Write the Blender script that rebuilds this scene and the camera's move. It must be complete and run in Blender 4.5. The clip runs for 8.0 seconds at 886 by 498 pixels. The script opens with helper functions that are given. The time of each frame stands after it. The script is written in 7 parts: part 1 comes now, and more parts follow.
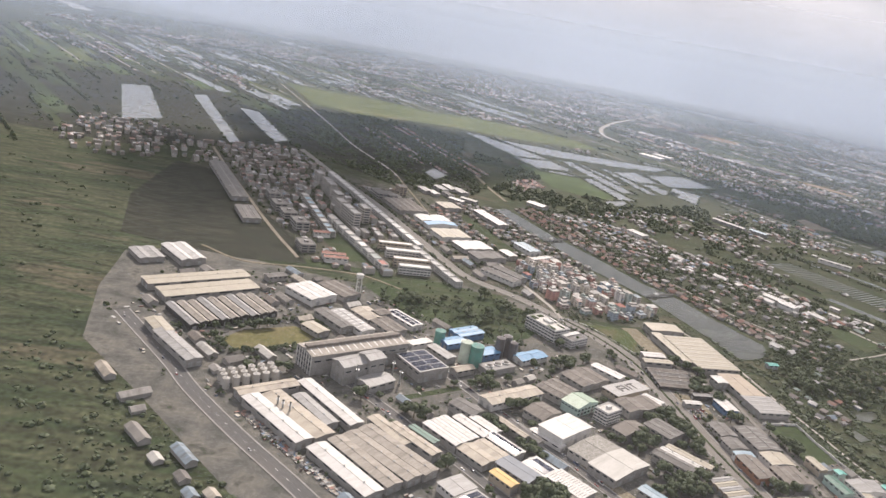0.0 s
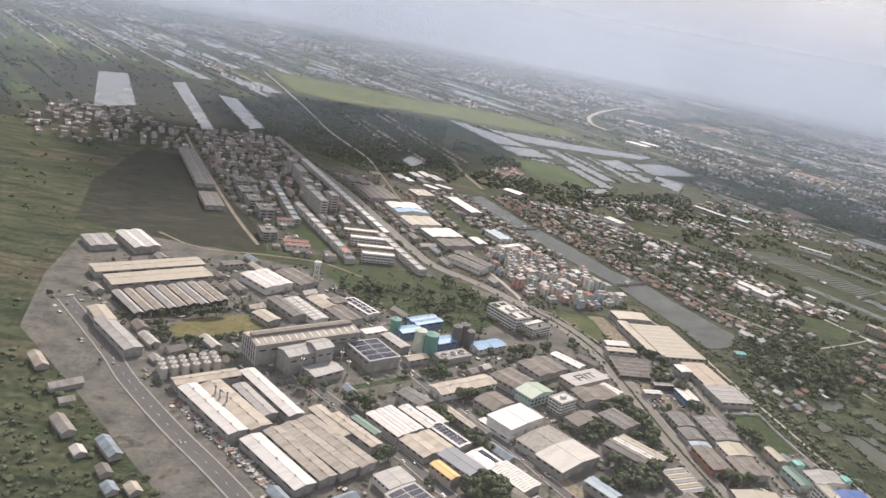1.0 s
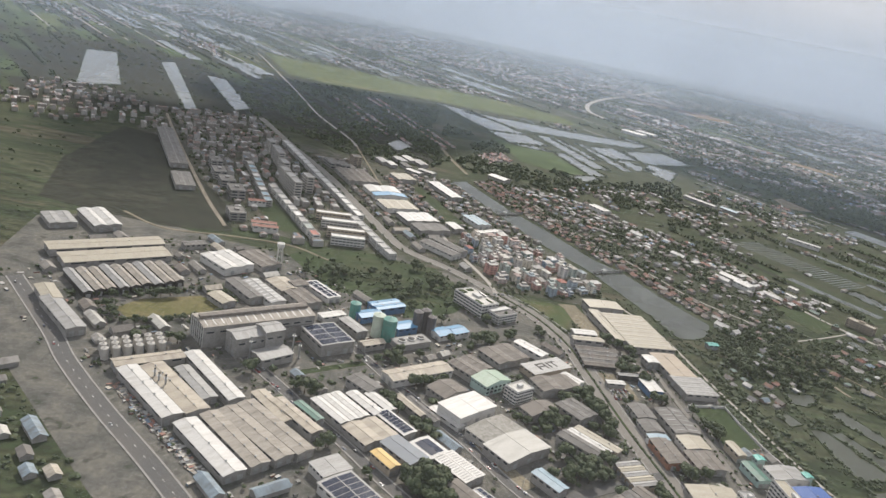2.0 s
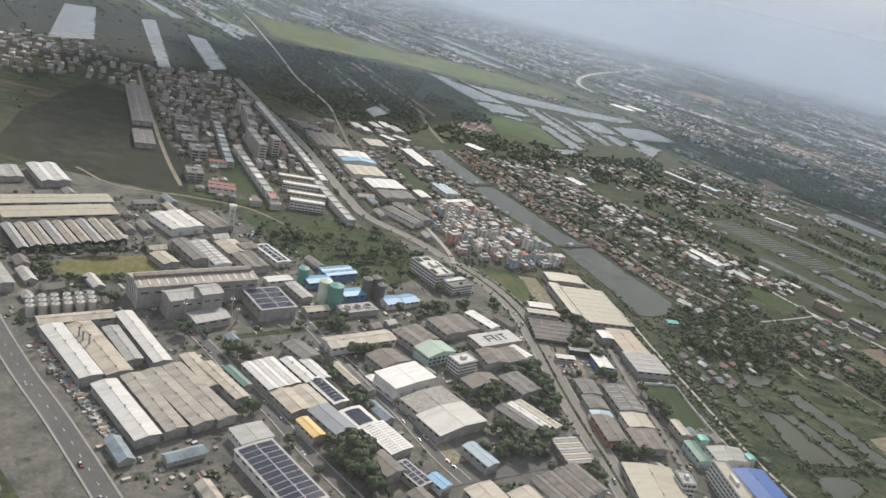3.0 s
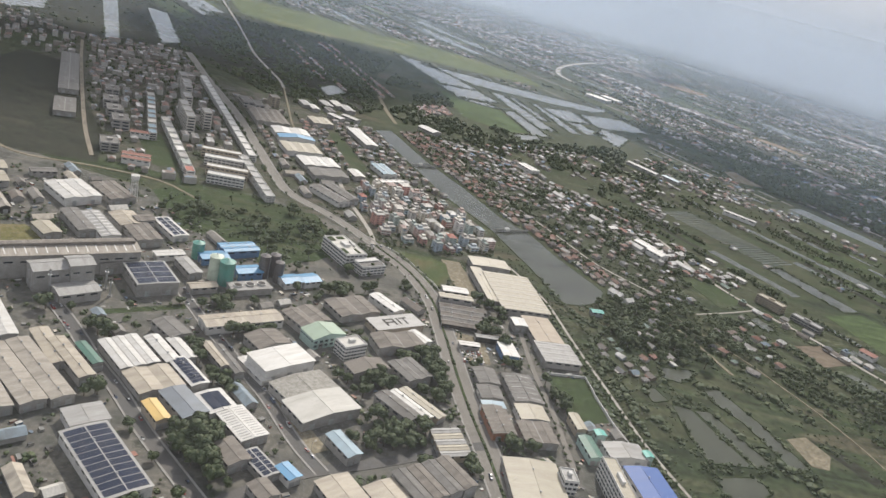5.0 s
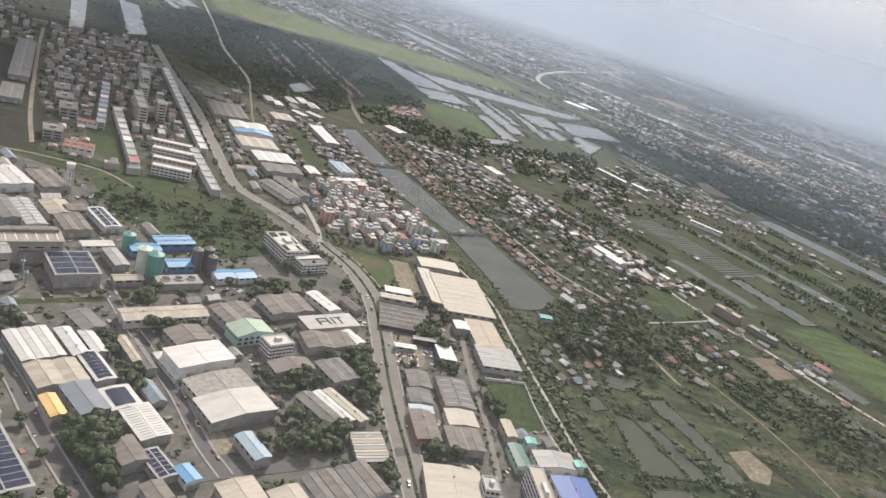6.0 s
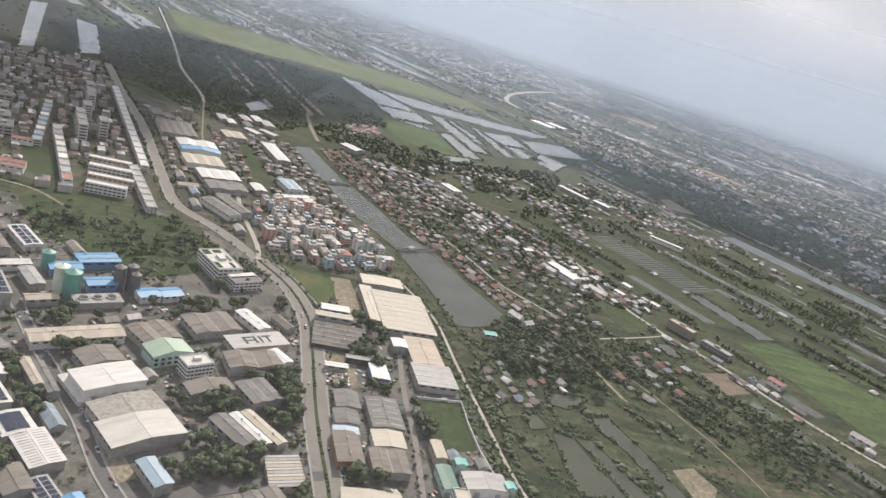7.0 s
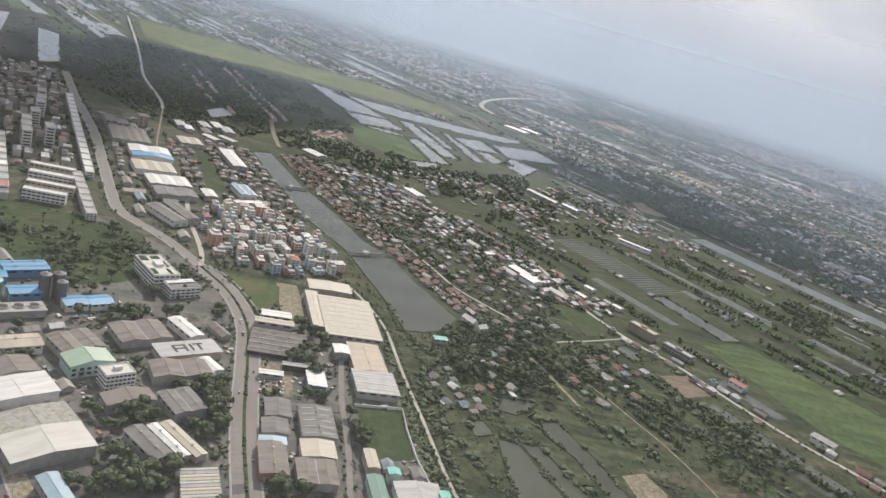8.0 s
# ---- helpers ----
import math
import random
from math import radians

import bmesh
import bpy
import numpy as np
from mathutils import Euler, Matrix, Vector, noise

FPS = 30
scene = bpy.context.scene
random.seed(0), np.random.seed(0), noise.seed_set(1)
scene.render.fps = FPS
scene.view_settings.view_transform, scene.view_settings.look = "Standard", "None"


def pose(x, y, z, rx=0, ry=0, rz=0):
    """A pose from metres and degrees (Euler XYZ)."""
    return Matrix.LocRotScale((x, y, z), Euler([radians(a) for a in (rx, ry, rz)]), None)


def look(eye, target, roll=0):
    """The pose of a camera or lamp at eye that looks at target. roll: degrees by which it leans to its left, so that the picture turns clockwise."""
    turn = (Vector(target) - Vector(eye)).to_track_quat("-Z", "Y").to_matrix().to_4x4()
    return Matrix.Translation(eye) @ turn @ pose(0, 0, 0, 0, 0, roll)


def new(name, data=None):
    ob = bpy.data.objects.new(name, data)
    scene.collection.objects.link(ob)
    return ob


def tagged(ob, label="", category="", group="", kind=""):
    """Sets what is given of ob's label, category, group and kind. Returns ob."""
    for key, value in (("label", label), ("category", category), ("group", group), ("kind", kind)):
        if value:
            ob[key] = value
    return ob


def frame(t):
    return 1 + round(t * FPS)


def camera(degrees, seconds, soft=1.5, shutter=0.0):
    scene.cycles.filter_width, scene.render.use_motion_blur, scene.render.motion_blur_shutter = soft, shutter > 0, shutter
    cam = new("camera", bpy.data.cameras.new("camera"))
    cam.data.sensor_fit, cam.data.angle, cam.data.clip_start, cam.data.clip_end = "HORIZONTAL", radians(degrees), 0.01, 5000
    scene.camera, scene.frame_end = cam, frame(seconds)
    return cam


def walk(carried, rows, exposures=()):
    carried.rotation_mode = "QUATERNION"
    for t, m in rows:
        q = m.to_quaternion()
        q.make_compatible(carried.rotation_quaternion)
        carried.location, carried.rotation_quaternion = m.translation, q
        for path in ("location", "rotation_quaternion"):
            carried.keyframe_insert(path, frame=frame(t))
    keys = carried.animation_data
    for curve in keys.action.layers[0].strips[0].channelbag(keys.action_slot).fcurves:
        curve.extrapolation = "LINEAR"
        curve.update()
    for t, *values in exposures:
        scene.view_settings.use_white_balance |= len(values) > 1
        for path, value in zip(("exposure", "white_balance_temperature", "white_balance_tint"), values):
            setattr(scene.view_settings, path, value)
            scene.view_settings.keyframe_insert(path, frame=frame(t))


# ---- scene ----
cam = camera(59.0, 8.0, soft=1.5)
PATH = [
    (0, (2.58, 2.27, 254.88), (6.15, 98.16, 226.73), 10.39),
    (0.5, (19.81, 9.89, 253.85), (23.89, 105.51, 224.85), 10.48),
    (1, (36.98, 17.50, 252.81), (41.02, 113.04, 223.58), 10.36),
    (1.5, (54.08, 25.08, 251.77), (58.27, 120.57, 222.40), 10.60),
    (2.8, (98.21, 44.70, 249.07), (102.21, 138.76, 215.36), 12.89),
    (3, (104.96, 47.71, 248.65), (109.90, 141.64, 214.72), 13.31),
    (3.5, (121.79, 55.21, 247.61), (126.80, 148.78, 212.70), 13.37),
    (4, (138.55, 62.69, 246.56), (143.24, 156.24, 211.53), 13.68),
    (4.5, (155.23, 70.16, 245.52), (160.32, 163.67, 210.46), 14.15),
    (6, (204.89, 92.43, 242.37), (212.24, 186.33, 208.77), 16.95),
    (6.5, (221.31, 99.81, 241.31), (229.47, 194.09, 208.98), 16.95),
    (7, (237.65, 107.18, 240.26), (246.58, 202.05, 209.93), 16.62),
    (7.5, (253.93, 114.52, 239.20), (262.80, 209.79, 210.12), 15.73),
    (8, (270.14, 121.85, 238.14), (280.28, 217.08, 209.35), 15.98),
]
walk(cam, [(t, look(eye, target, roll)) for t, eye, target, roll in PATH],
     exposures=[(0, 0.1, 6520, 20), (1, 0.06, 6500, 19.5), (1.5, -0.03, 6400, 16), (3, -0.15, 6250, 12.5), (4.5, -0.15, 6250, 12.5), (6, 0.05, 6400, 16.5), (7, 0.05, 6400, 16.5), (8, -0.03, 6300, 14.5)])

# ---- light ----
SUN_AZ, SUN_EL = 6.0, 40.0          # degrees right of +y, above the horizon
scene.view_settings.exposure = 0.0
world = bpy.data.worlds.new("world")
scene.world = world
world.use_nodes = True
wn, wl = world.node_tree.nodes, world.node_tree.links
wn.clear()
w_out = wn.new("ShaderNodeOutputWorld")
w_bg = wn.new("ShaderNodeBackground")
w_sky = wn.new("ShaderNodeTexSky")
w_sky.sky_type, w_sky.sun_disc = "NISHITA", False
w_sky.sun_elevation, w_sky.sun_rotation = radians(SUN_EL), radians(SUN_AZ)
w_sky.air_density, w_sky.dust_density = 1.2, 3.0
w_noise = wn.new("ShaderNodeTexNoise")
w_noise.inputs["Scale"].default_value = 3.0
w_noise.inputs["Detail"].default_value = 7.0
w_noise.inputs["Roughness"].default_value = 0.5
w_coord = wn.new("ShaderNodeTexCoord")
w_map = wn.new("ShaderNodeMapping")
w_map.inputs["Scale"].default_value = (1.0, 1.0, 2.6)
w_ramp = wn.new("ShaderNodeValToRGB")
w_ramp.color_ramp.elements[0].position, w_ramp.color_ramp.elements[1].position = 0.38, 0.64
w_ramp.color_ramp.elements[0].color = (7.6, 7.9, 8.3, 1)
w_ramp.color_ramp.elements[1].color = (11.8, 11.9, 12.0, 1)
w_mix = wn.new("ShaderNodeMixRGB")
w_mix.inputs["Fac"].default_value = 0.82
wl.new(w_coord.outputs["Generated"], w_map.inputs["Vector"])
wl.new(w_map.outputs[0], w_noise.inputs["Vector"])
wl.new(w_noise.outputs["Fac"], w_ramp.inputs["Fac"])
wl.new(w_sky.outputs[0], w_mix.inputs["Color1"])
wl.new(w_ramp.outputs[0], w_mix.inputs["Color2"])
wl.new(w_mix.outputs[0], w_bg.inputs["Color"])
wl.new(w_bg.outputs[0], w_out.inputs["Surface"])
w_bg.inputs["Strength"].default_value = 0.075

sun_data = bpy.data.lights.new("sun", "SUN")
sun_data.energy, sun_data.angle, sun_data.color = 4.3, radians(1.6), (1.0, 0.93, 0.80)
sun = new("sun", sun_data)
SUN_WAY = Vector((math.sin(radians(SUN_AZ)) * math.cos(radians(SUN_EL)), math.cos(radians(SUN_AZ)) * math.cos(radians(SUN_EL)), math.sin(radians(SUN_EL))))
sun.matrix_world = look(SUN_WAY * 900, (0, 0, 0))


# ---- materials ----
MATS = {}


def shade(name, colour, rough=0.8, metal=0.0, vary=0.25, scale=0.25, fine=2.5, hue=None, each=0.0, bump=0.25, streak=None, ribs=0.0, dirt=(0.16, 0.14, 0.11), dirty=0.35):
    """A worn surface: colour with broad stains and fine grain. hue: list of further colours, picked piece by piece.
    streak: stretch of the stains along local x or y. ribs: spacing of pressed ribs across local x, in metres."""
    m = bpy.data.materials.new(name)
    m.use_nodes = True
    n, l = m.node_tree.nodes, m.node_tree.links
    b = n["Principled BSDF"]
    b.inputs["Roughness"].default_value, b.inputs["Metallic"].default_value = rough, metal
    co = n.new("ShaderNodeTexCoord")
    mp = n.new("ShaderNodeMapping")
    l.new(co.outputs["Object"], mp.inputs["Vector"])
    info = n.new("ShaderNodeObjectInfo")
    shift = n.new("ShaderNodeVectorMath")
    shift.operation = "SCALE"
    shift.inputs[0].default_value = (371.0, 197.0, 53.0)
    l.new(info.outputs["Random"], shift.inputs["Scale"])
    l.new(shift.outputs[0], mp.inputs["Location"])
    if streak:
        mp.inputs["Scale"].default_value = streak
    big = n.new("ShaderNodeTexNoise")
    big.inputs["Scale"].default_value, big.inputs["Detail"].default_value = scale, 4.0
    small = n.new("ShaderNodeTexNoise")
    small.inputs["Scale"].default_value, small.inputs["Detail"].default_value = fine, 3.0
    l.new(mp.outputs[0], big.inputs["Vector"])
    l.new(mp.outputs[0], small.inputs["Vector"])
    base = n.new("ShaderNodeRGB")
    base.outputs[0].default_value = (*colour, 1)
    top = base.outputs[0]
    if hue:
        ramp = n.new("ShaderNodeValToRGB")
        ramp.color_ramp.interpolation = "CONSTANT"
        cols = [colour] + list(hue)
        ramp.color_ramp.elements[1].position = 1.0 / len(cols)
        for i in range(2, len(cols)):
            ramp.color_ramp.elements.new(i / len(cols))
        for e, c in zip(ramp.color_ramp.elements, cols):
            e.color = (*c, 1)
        pick = info.outputs["Random"]
        if each == "island":
            geo = n.new("ShaderNodeNewGeometry")
            pick = geo.outputs["Random Per Island"]
        l.new(pick, ramp.inputs["Fac"])
        top = ramp.outputs[0]
    # broad dirt
    cr = n.new("ShaderNodeValToRGB")
    cr.color_ramp.elements[0].position, cr.color_ramp.elements[1].position = 0.42, 0.72
    cr.color_ramp.elements[0].color, cr.color_ramp.elements[1].color = (0, 0, 0, 1), (dirty, dirty, dirty, 1)
    l.new(big.outputs["Fac"], cr.inputs["Fac"])
    mx = n.new("ShaderNodeMixRGB")
    mx.inputs["Color2"].default_value = (*dirt, 1)
    l.new(cr.outputs[0], mx.inputs["Fac"])
    l.new(top, mx.inputs["Color1"])
    # fine grain
    hs = n.new("ShaderNodeHueSaturation")
    mr = n.new("ShaderNodeMapRange")
    mr.inputs["From Min"].default_value, mr.inputs["From Max"].default_value = 0.3, 0.7
    mr.inputs["To Min"].default_value, mr.inputs["To Max"].default_value = 1 - vary, 1 + vary
    l.new(small.outputs["Fac"], mr.inputs["Value"])
    l.new(mr.outputs[0], hs.inputs["Value"])
    l.new(mx.outputs[0], hs.inputs["Color"])
    l.new(hs.outputs[0], b.inputs["Base Color"])
    height = small.outputs["Fac"]
    if ribs:
        wv = n.new("ShaderNodeTexWave")
        wv.bands_direction = "X"
        wv.inputs["Scale"].default_value = 0.314 / ribs
        l.new(co.outputs["Object"], wv.inputs["Vector"])
        add = n.new("ShaderNodeMath")
        l.new(small.outputs["Fac"], add.inputs[0])
        l.new(wv.outputs["Fac"], add.inputs[1])
        height = add.outputs[0]
    bp = n.new("ShaderNodeBump")
    bp.inputs["Strength"].default_value, bp.inputs["Distance"].default_value = bump, 0.15
    l.new(height, bp.inputs["Height"])
    l.new(bp.outputs[0], b.inputs["Normal"])
    MATS[name] = m
    return m


def stop(ramp, spots):
    """Sets a colour ramp's stops from (position, colour)."""
    e = ramp.color_ramp.elements
    while len(e) < len(spots):
        e.new(0.5)
    for s, (p, c) in zip(e, spots):
        s.position, s.color = p, (*c, 1)


def land(name, spots, scale, fine, turn=0.0, stretch=(1, 1, 1), rough=0.95, fine_vary=0.3, bump=0.4):
    """Open land: tones chosen by a broad uneven pattern, with tufts over it."""
    m = bpy.data.materials.new(name)
    m.use_nodes = True
    n, l = m.node_tree.nodes, m.node_tree.links
    b = n["Principled BSDF"]
    b.inputs["Roughness"].default_value = rough
    b.inputs["Specular IOR Level"].default_value = 0.2
    co = n.new("ShaderNodeTexCoord")
    mp = n.new("ShaderNodeMapping")
    mp.inputs["Rotation"].default_value = (0, 0, radians(turn))
    mp.inputs["Scale"].default_value = stretch
    l.new(co.outputs["Object"], mp.inputs["Vector"])
    big = n.new("ShaderNodeTexNoise")
    big.inputs["Scale"].default_value, big.inputs["Detail"].default_value, big.inputs["Roughness"].default_value = scale, 6.0, 0.6
    l.new(mp.outputs[0], big.inputs["Vector"])
    ramp = n.new("ShaderNodeValToRGB")
    stop(ramp, spots)
    l.new(big.outputs["Fac"], ramp.inputs["Fac"])
    sm = n.new("ShaderNodeTexNoise")
    sm.inputs["Scale"].default_value, sm.inputs["Detail"].default_value = fine, 5.0
    l.new(co.outputs["Object"], sm.inputs["Vector"])
    mr = n.new("ShaderNodeMapRange")
    mr.inputs["From Min"].default_value, mr.inputs["From Max"].default_value = 0.3, 0.7
    mr.inputs["To Min"].default_value, mr.inputs["To Max"].default_value = 1 - fine_vary, 1 + fine_vary
    l.new(sm.outputs["Fac"], mr.inputs["Value"])
    mid = n.new("ShaderNodeTexNoise")
    mid.inputs["Scale"].default_value, mid.inputs["Detail"].default_value, mid.inputs["Roughness"].default_value = min(scale * 7, 0.3), 5.0, 0.65
    l.new(mp.outputs[0], mid.inputs["Vector"])
    mm = n.new("ShaderNodeMapRange")
    mm.inputs["From Min"].default_value, mm.inputs["From Max"].default_value = 0.32, 0.68
    mm.inputs["To Min"].default_value, mm.inputs["To Max"].default_value = 1 - fine_vary, 1 + fine_vary
    l.new(mid.outputs["Fac"], mm.inputs["Value"])
    both = n.new("ShaderNodeMath")
    both.operation = "MULTIPLY"
    l.new(mr.outputs[0], both.inputs[0])
    l.new(mm.outputs[0], both.inputs[1])
    hs = n.new("ShaderNodeHueSaturation")
    l.new(both.outputs[0], hs.inputs["Value"])
    l.new(ramp.outputs[0], hs.inputs["Color"])
    l.new(hs.outputs[0], b.inputs["Base Color"])
    bp = n.new("ShaderNodeBump")
    bp.inputs["Strength"].default_value, bp.inputs["Distance"].default_value = bump, 0.6
    l.new(sm.outputs["Fac"], bp.inputs["Height"])
    l.new(bp.outputs[0], b.inputs["Normal"])
    return m


def water(name, colour, rough=0.08, ripple=0.12):
    m = bpy.data.materials.new(name)
    m.use_nodes = True
    n, l = m.node_tree.nodes, m.node_tree.links
    b = n["Principled BSDF"]
    b.inputs["Roughness"].default_value, b.inputs["IOR"].default_value = rough, 1.33
    co = n.new("ShaderNodeTexCoord")
    ns = n.new("ShaderNodeTexNoise")
    ns.inputs["Scale"].default_value, ns.inputs["Detail"].default_value = 0.02, 3.0
    l.new(co.outputs["Object"], ns.inputs["Vector"])
    rp = n.new("ShaderNodeValToRGB")
    stop(rp, [(0.3, tuple(c * 0.8 for c in colour)), (0.7, tuple(c * 1.2 for c in colour))])
    l.new(ns.outputs["Fac"], rp.inputs["Fac"])
    l.new(rp.outputs[0], b.inputs["Base Color"])
    rip = n.new("ShaderNodeTexNoise")
    rip.inputs["Scale"].default_value, rip.inputs["Detail"].default_value = 0.9, 3.0
    l.new(co.outputs["Object"], rip.inputs["Vector"])
    bp = n.new("ShaderNodeBump")
    bp.inputs["Strength"].default_value, bp.inputs["Distance"].default_value = ripple, 0.2
    l.new(rip.outputs["Fac"], bp.inputs["Height"])
    l.new(bp.outputs[0], b.inputs["Normal"])
    return m


GREEN_D, GREEN, GREEN_Y, SOIL, MUD = (0.030, 0.042, 0.022), (0.055, 0.078, 0.030), (0.16, 0.19, 0.045), (0.15, 0.115, 0.075), (0.085, 0.075, 0.06)
M_GROUND = land("ground_scrub", [(0.30, (0.024, 0.036, 0.018)), (0.42, (0.040, 0.054, 0.025)), (0.50, (0.064, 0.070, 0.038)), (0.57, (0.034, 0.050, 0.022)), (0.64, (0.090, 0.082, 0.052)), (0.74, (0.050, 0.060, 0.030))], 0.016, 0.22, -54, (0.25, 1.0, 1.0), 0.95, 0.45)
M_YARD = land("concrete_yard", [(0.3, (0.040, 0.052, 0.026)), (0.38, (0.084, 0.086, 0.074)), (0.48, (0.120, 0.117, 0.104)), (0.58, (0.160, 0.150, 0.128)), (0.64, (0.090, 0.090, 0.076)), (0.70, (0.042, 0.054, 0.026))], 0.045, 0.5, 0, (1, 1, 1), 0.9, 0.18, 0.15)
M_TOWN = land("town_ground", [(0.3, (0.060, 0.066, 0.042)), (0.42, (0.105, 0.10, 0.085)), (0.5, (0.045, 0.056, 0.028)), (0.6, (0.12, 0.105, 0.085)), (0.7, (0.05, 0.06, 0.03))], 0.05, 0.4, -54, (0.7, 1, 1), 0.95, 0.25, 0.2)
M_VILLAGE = land("village_earth", [(0.3, (0.036, 0.046, 0.023)), (0.45, (0.056, 0.060, 0.036)), (0.55, (0.036, 0.050, 0.023)), (0.7, (0.085, 0.078, 0.056))], 0.06, 0.4, -54, (0.7, 1, 1), 0.95, 0.3, 0.2)
M_GRASS = land("grass", [(0.3, (0.030, 0.048, 0.020)), (0.5, (0.046, 0.066, 0.027)), (0.7, (0.074, 0.076, 0.040))], 0.06, 0.8, -54, (0.3, 1.2, 1), 0.95, 0.4)
M_GRASS_Y = land("dry_grass", [(0.3, (0.10, 0.105, 0.04)), (0.5, (0.15, 0.14, 0.06)), (0.7, (0.19, 0.16, 0.085))], 0.05, 0.8)
M_PADDY = land("paddy", [(0.3, (0.070, 0.098, 0.034)), (0.44, (0.115, 0.135, 0.05)), (0.54, (0.085, 0.115, 0.042)), (0.66, (0.15, 0.155, 0.062))], 0.016, 0.15, -54, (0.25, 1, 1), 0.95, 0.35)
M_PADDY_G = land("young_paddy", [(0.3, (0.05, 0.078, 0.030)), (0.5, (0.070, 0.104, 0.038)), (0.7, (0.056, 0.074, 0.036))], 0.012, 0.2, -54, (0.2, 1, 1))
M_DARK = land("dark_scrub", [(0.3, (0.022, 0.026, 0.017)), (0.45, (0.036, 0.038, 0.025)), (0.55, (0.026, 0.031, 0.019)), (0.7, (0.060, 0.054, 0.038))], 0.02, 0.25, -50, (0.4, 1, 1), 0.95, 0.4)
M_SOIL = land("bare_soil", [(0.3, (0.125, 0.10, 0.075)), (0.5, (0.185, 0.15, 0.112)), (0.7, (0.10, 0.09, 0.068))], 0.05, 0.5, -40, (0.25, 1.4, 1))
M_SAND = land("orange_earth", [(0.3, (0.23, 0.165, 0.105)), (0.6, (0.31, 0.225, 0.145)), (0.75, (0.18, 0.145, 0.095))], 0.05, 0.4)
M_ASPHALT = shade("asphalt", (0.10, 0.098, 0.094), 0.9, vary=0.15, scale=0.04, fine=0.6, dirt=(0.17, 0.15, 0.13), dirty=0.5, bump=0.1)
M_CONC_ROAD = shade("concrete_road", (0.21, 0.195, 0.172), 0.9, vary=0.12, scale=0.05, fine=0.7, dirt=(0.15, 0.14, 0.12), dirty=0.5, bump=0.1)
M_KERB = shade("kerb_concrete", (0.30, 0.29, 0.27), 0.9, bump=0.1)
M_CONC_PALE = shade("pale_concrete_path", (0.40, 0.375, 0.33), 0.9, vary=0.12, scale=0.05, fine=0.7, dirt=(0.2, 0.18, 0.15), dirty=0.5, bump=0.1)
M_LINE = shade("road_paint", (0.62, 0.61, 0.57), 0.7, vary=0.1, dirty=0.3)
M_CANAL = water("canal_water", (0.066, 0.072, 0.056), 0.10, 0.10)
M_POND = water("pond_water", (0.19, 0.195, 0.18), 0.10, 0.03)
M_POND_G = water("green_pond_water", (0.070, 0.076, 0.054), 0.12, 0.05)

RIB = (1.0, 0.12, 1.0)
R_WHITE = shade("white_sheet_roof", (0.56, 0.55, 0.52), 0.55, vary=0.09, scale=0.35, fine=1.2, streak=RIB, ribs=0.9, dirt=(0.33, 0.30, 0.25), dirty=0.45)
R_CREAM = shade("cream_sheet_roof", (0.385, 0.35, 0.27), 0.6, vary=0.09, scale=0.3, fine=1.2, streak=RIB, ribs=0.9, dirt=(0.30, 0.26, 0.20), dirty=0.6)
R_TAN = shade("tan_sheet_roof", (0.43, 0.38, 0.30), 0.65, vary=0.12, scale=0.25, fine=1.0, streak=RIB, ribs=0.9, dirt=(0.19, 0.16, 0.13), dirty=0.6)
R_GREY = shade("grey_fibre_cement_roof", (0.20, 0.19, 0.175), 0.85, vary=0.12, scale=0.3, fine=1.2, streak=RIB, ribs=0.7, dirt=(0.09, 0.085, 0.075), dirty=0.7)
R_LGREY = shade("light_grey_sheet_roof", (0.33, 0.325, 0.31), 0.6, vary=0.12, scale=0.3, fine=1.2, streak=RIB, ribs=0.9, dirt=(0.18, 0.17, 0.15), dirty=0.55)
R_BROWN = shade("brown_fibre_cement_roof", (0.215, 0.192, 0.165), 0.85, vary=0.12, scale=0.3, fine=1.2, streak=RIB, ribs=0.7, dirt=(0.09, 0.08, 0.07), dirty=0.7)
R_WEATH = shade("weathered_beige_roof", (0.37, 0.335, 0.285), 0.8, vary=0.14, scale=0.22, fine=1.2, streak=RIB, ribs=0.8, dirt=(0.20, 0.18, 0.15), dirty=0.7)
R_SANDY = shade("sandy_sheet_roof", (0.40, 0.335, 0.255), 0.7, vary=0.08, scale=0.25, fine=1.2, streak=RIB, ribs=0.9, dirt=(0.27, 0.22, 0.17), dirty=0.5)
R_BEIGE = shade("pale_beige_roof", (0.50, 0.485, 0.44), 0.65, vary=0.07, scale=0.25, fine=1.2, streak=RIB, ribs=0.9, dirt=(0.33, 0.31, 0.27), dirty=0.5)
R_STAIN = shade("lichen_stained_roof", (0.34, 0.325, 0.29), 0.85, vary=0.16, scale=0.5, fine=1.8, dirt=(0.17, 0.16, 0.13), dirty=0.8)
R_BLUE = shade("blue_sheet_roof", (0.085, 0.27, 0.46), 0.5, vary=0.09, scale=0.3, fine=1.2, streak=RIB, ribs=0.9, dirt=(0.14, 0.20, 0.26), dirty=0.4)
R_DBLUE = shade("deep_blue_roof", (0.04, 0.11, 0.34), 0.55, vary=0.06, scale=0.3, fine=1.2, streak=RIB, ribs=0.9, dirt=(0.08, 0.11, 0.22), dirty=0.4)
R_LBLUE = shade("faded_blue_roof", (0.26, 0.36, 0.42), 0.55, vary=0.06, scale=0.3, fine=1.2, streak=RIB, ribs=0.9, dirt=(0.20, 0.25, 0.27), dirty=0.4)
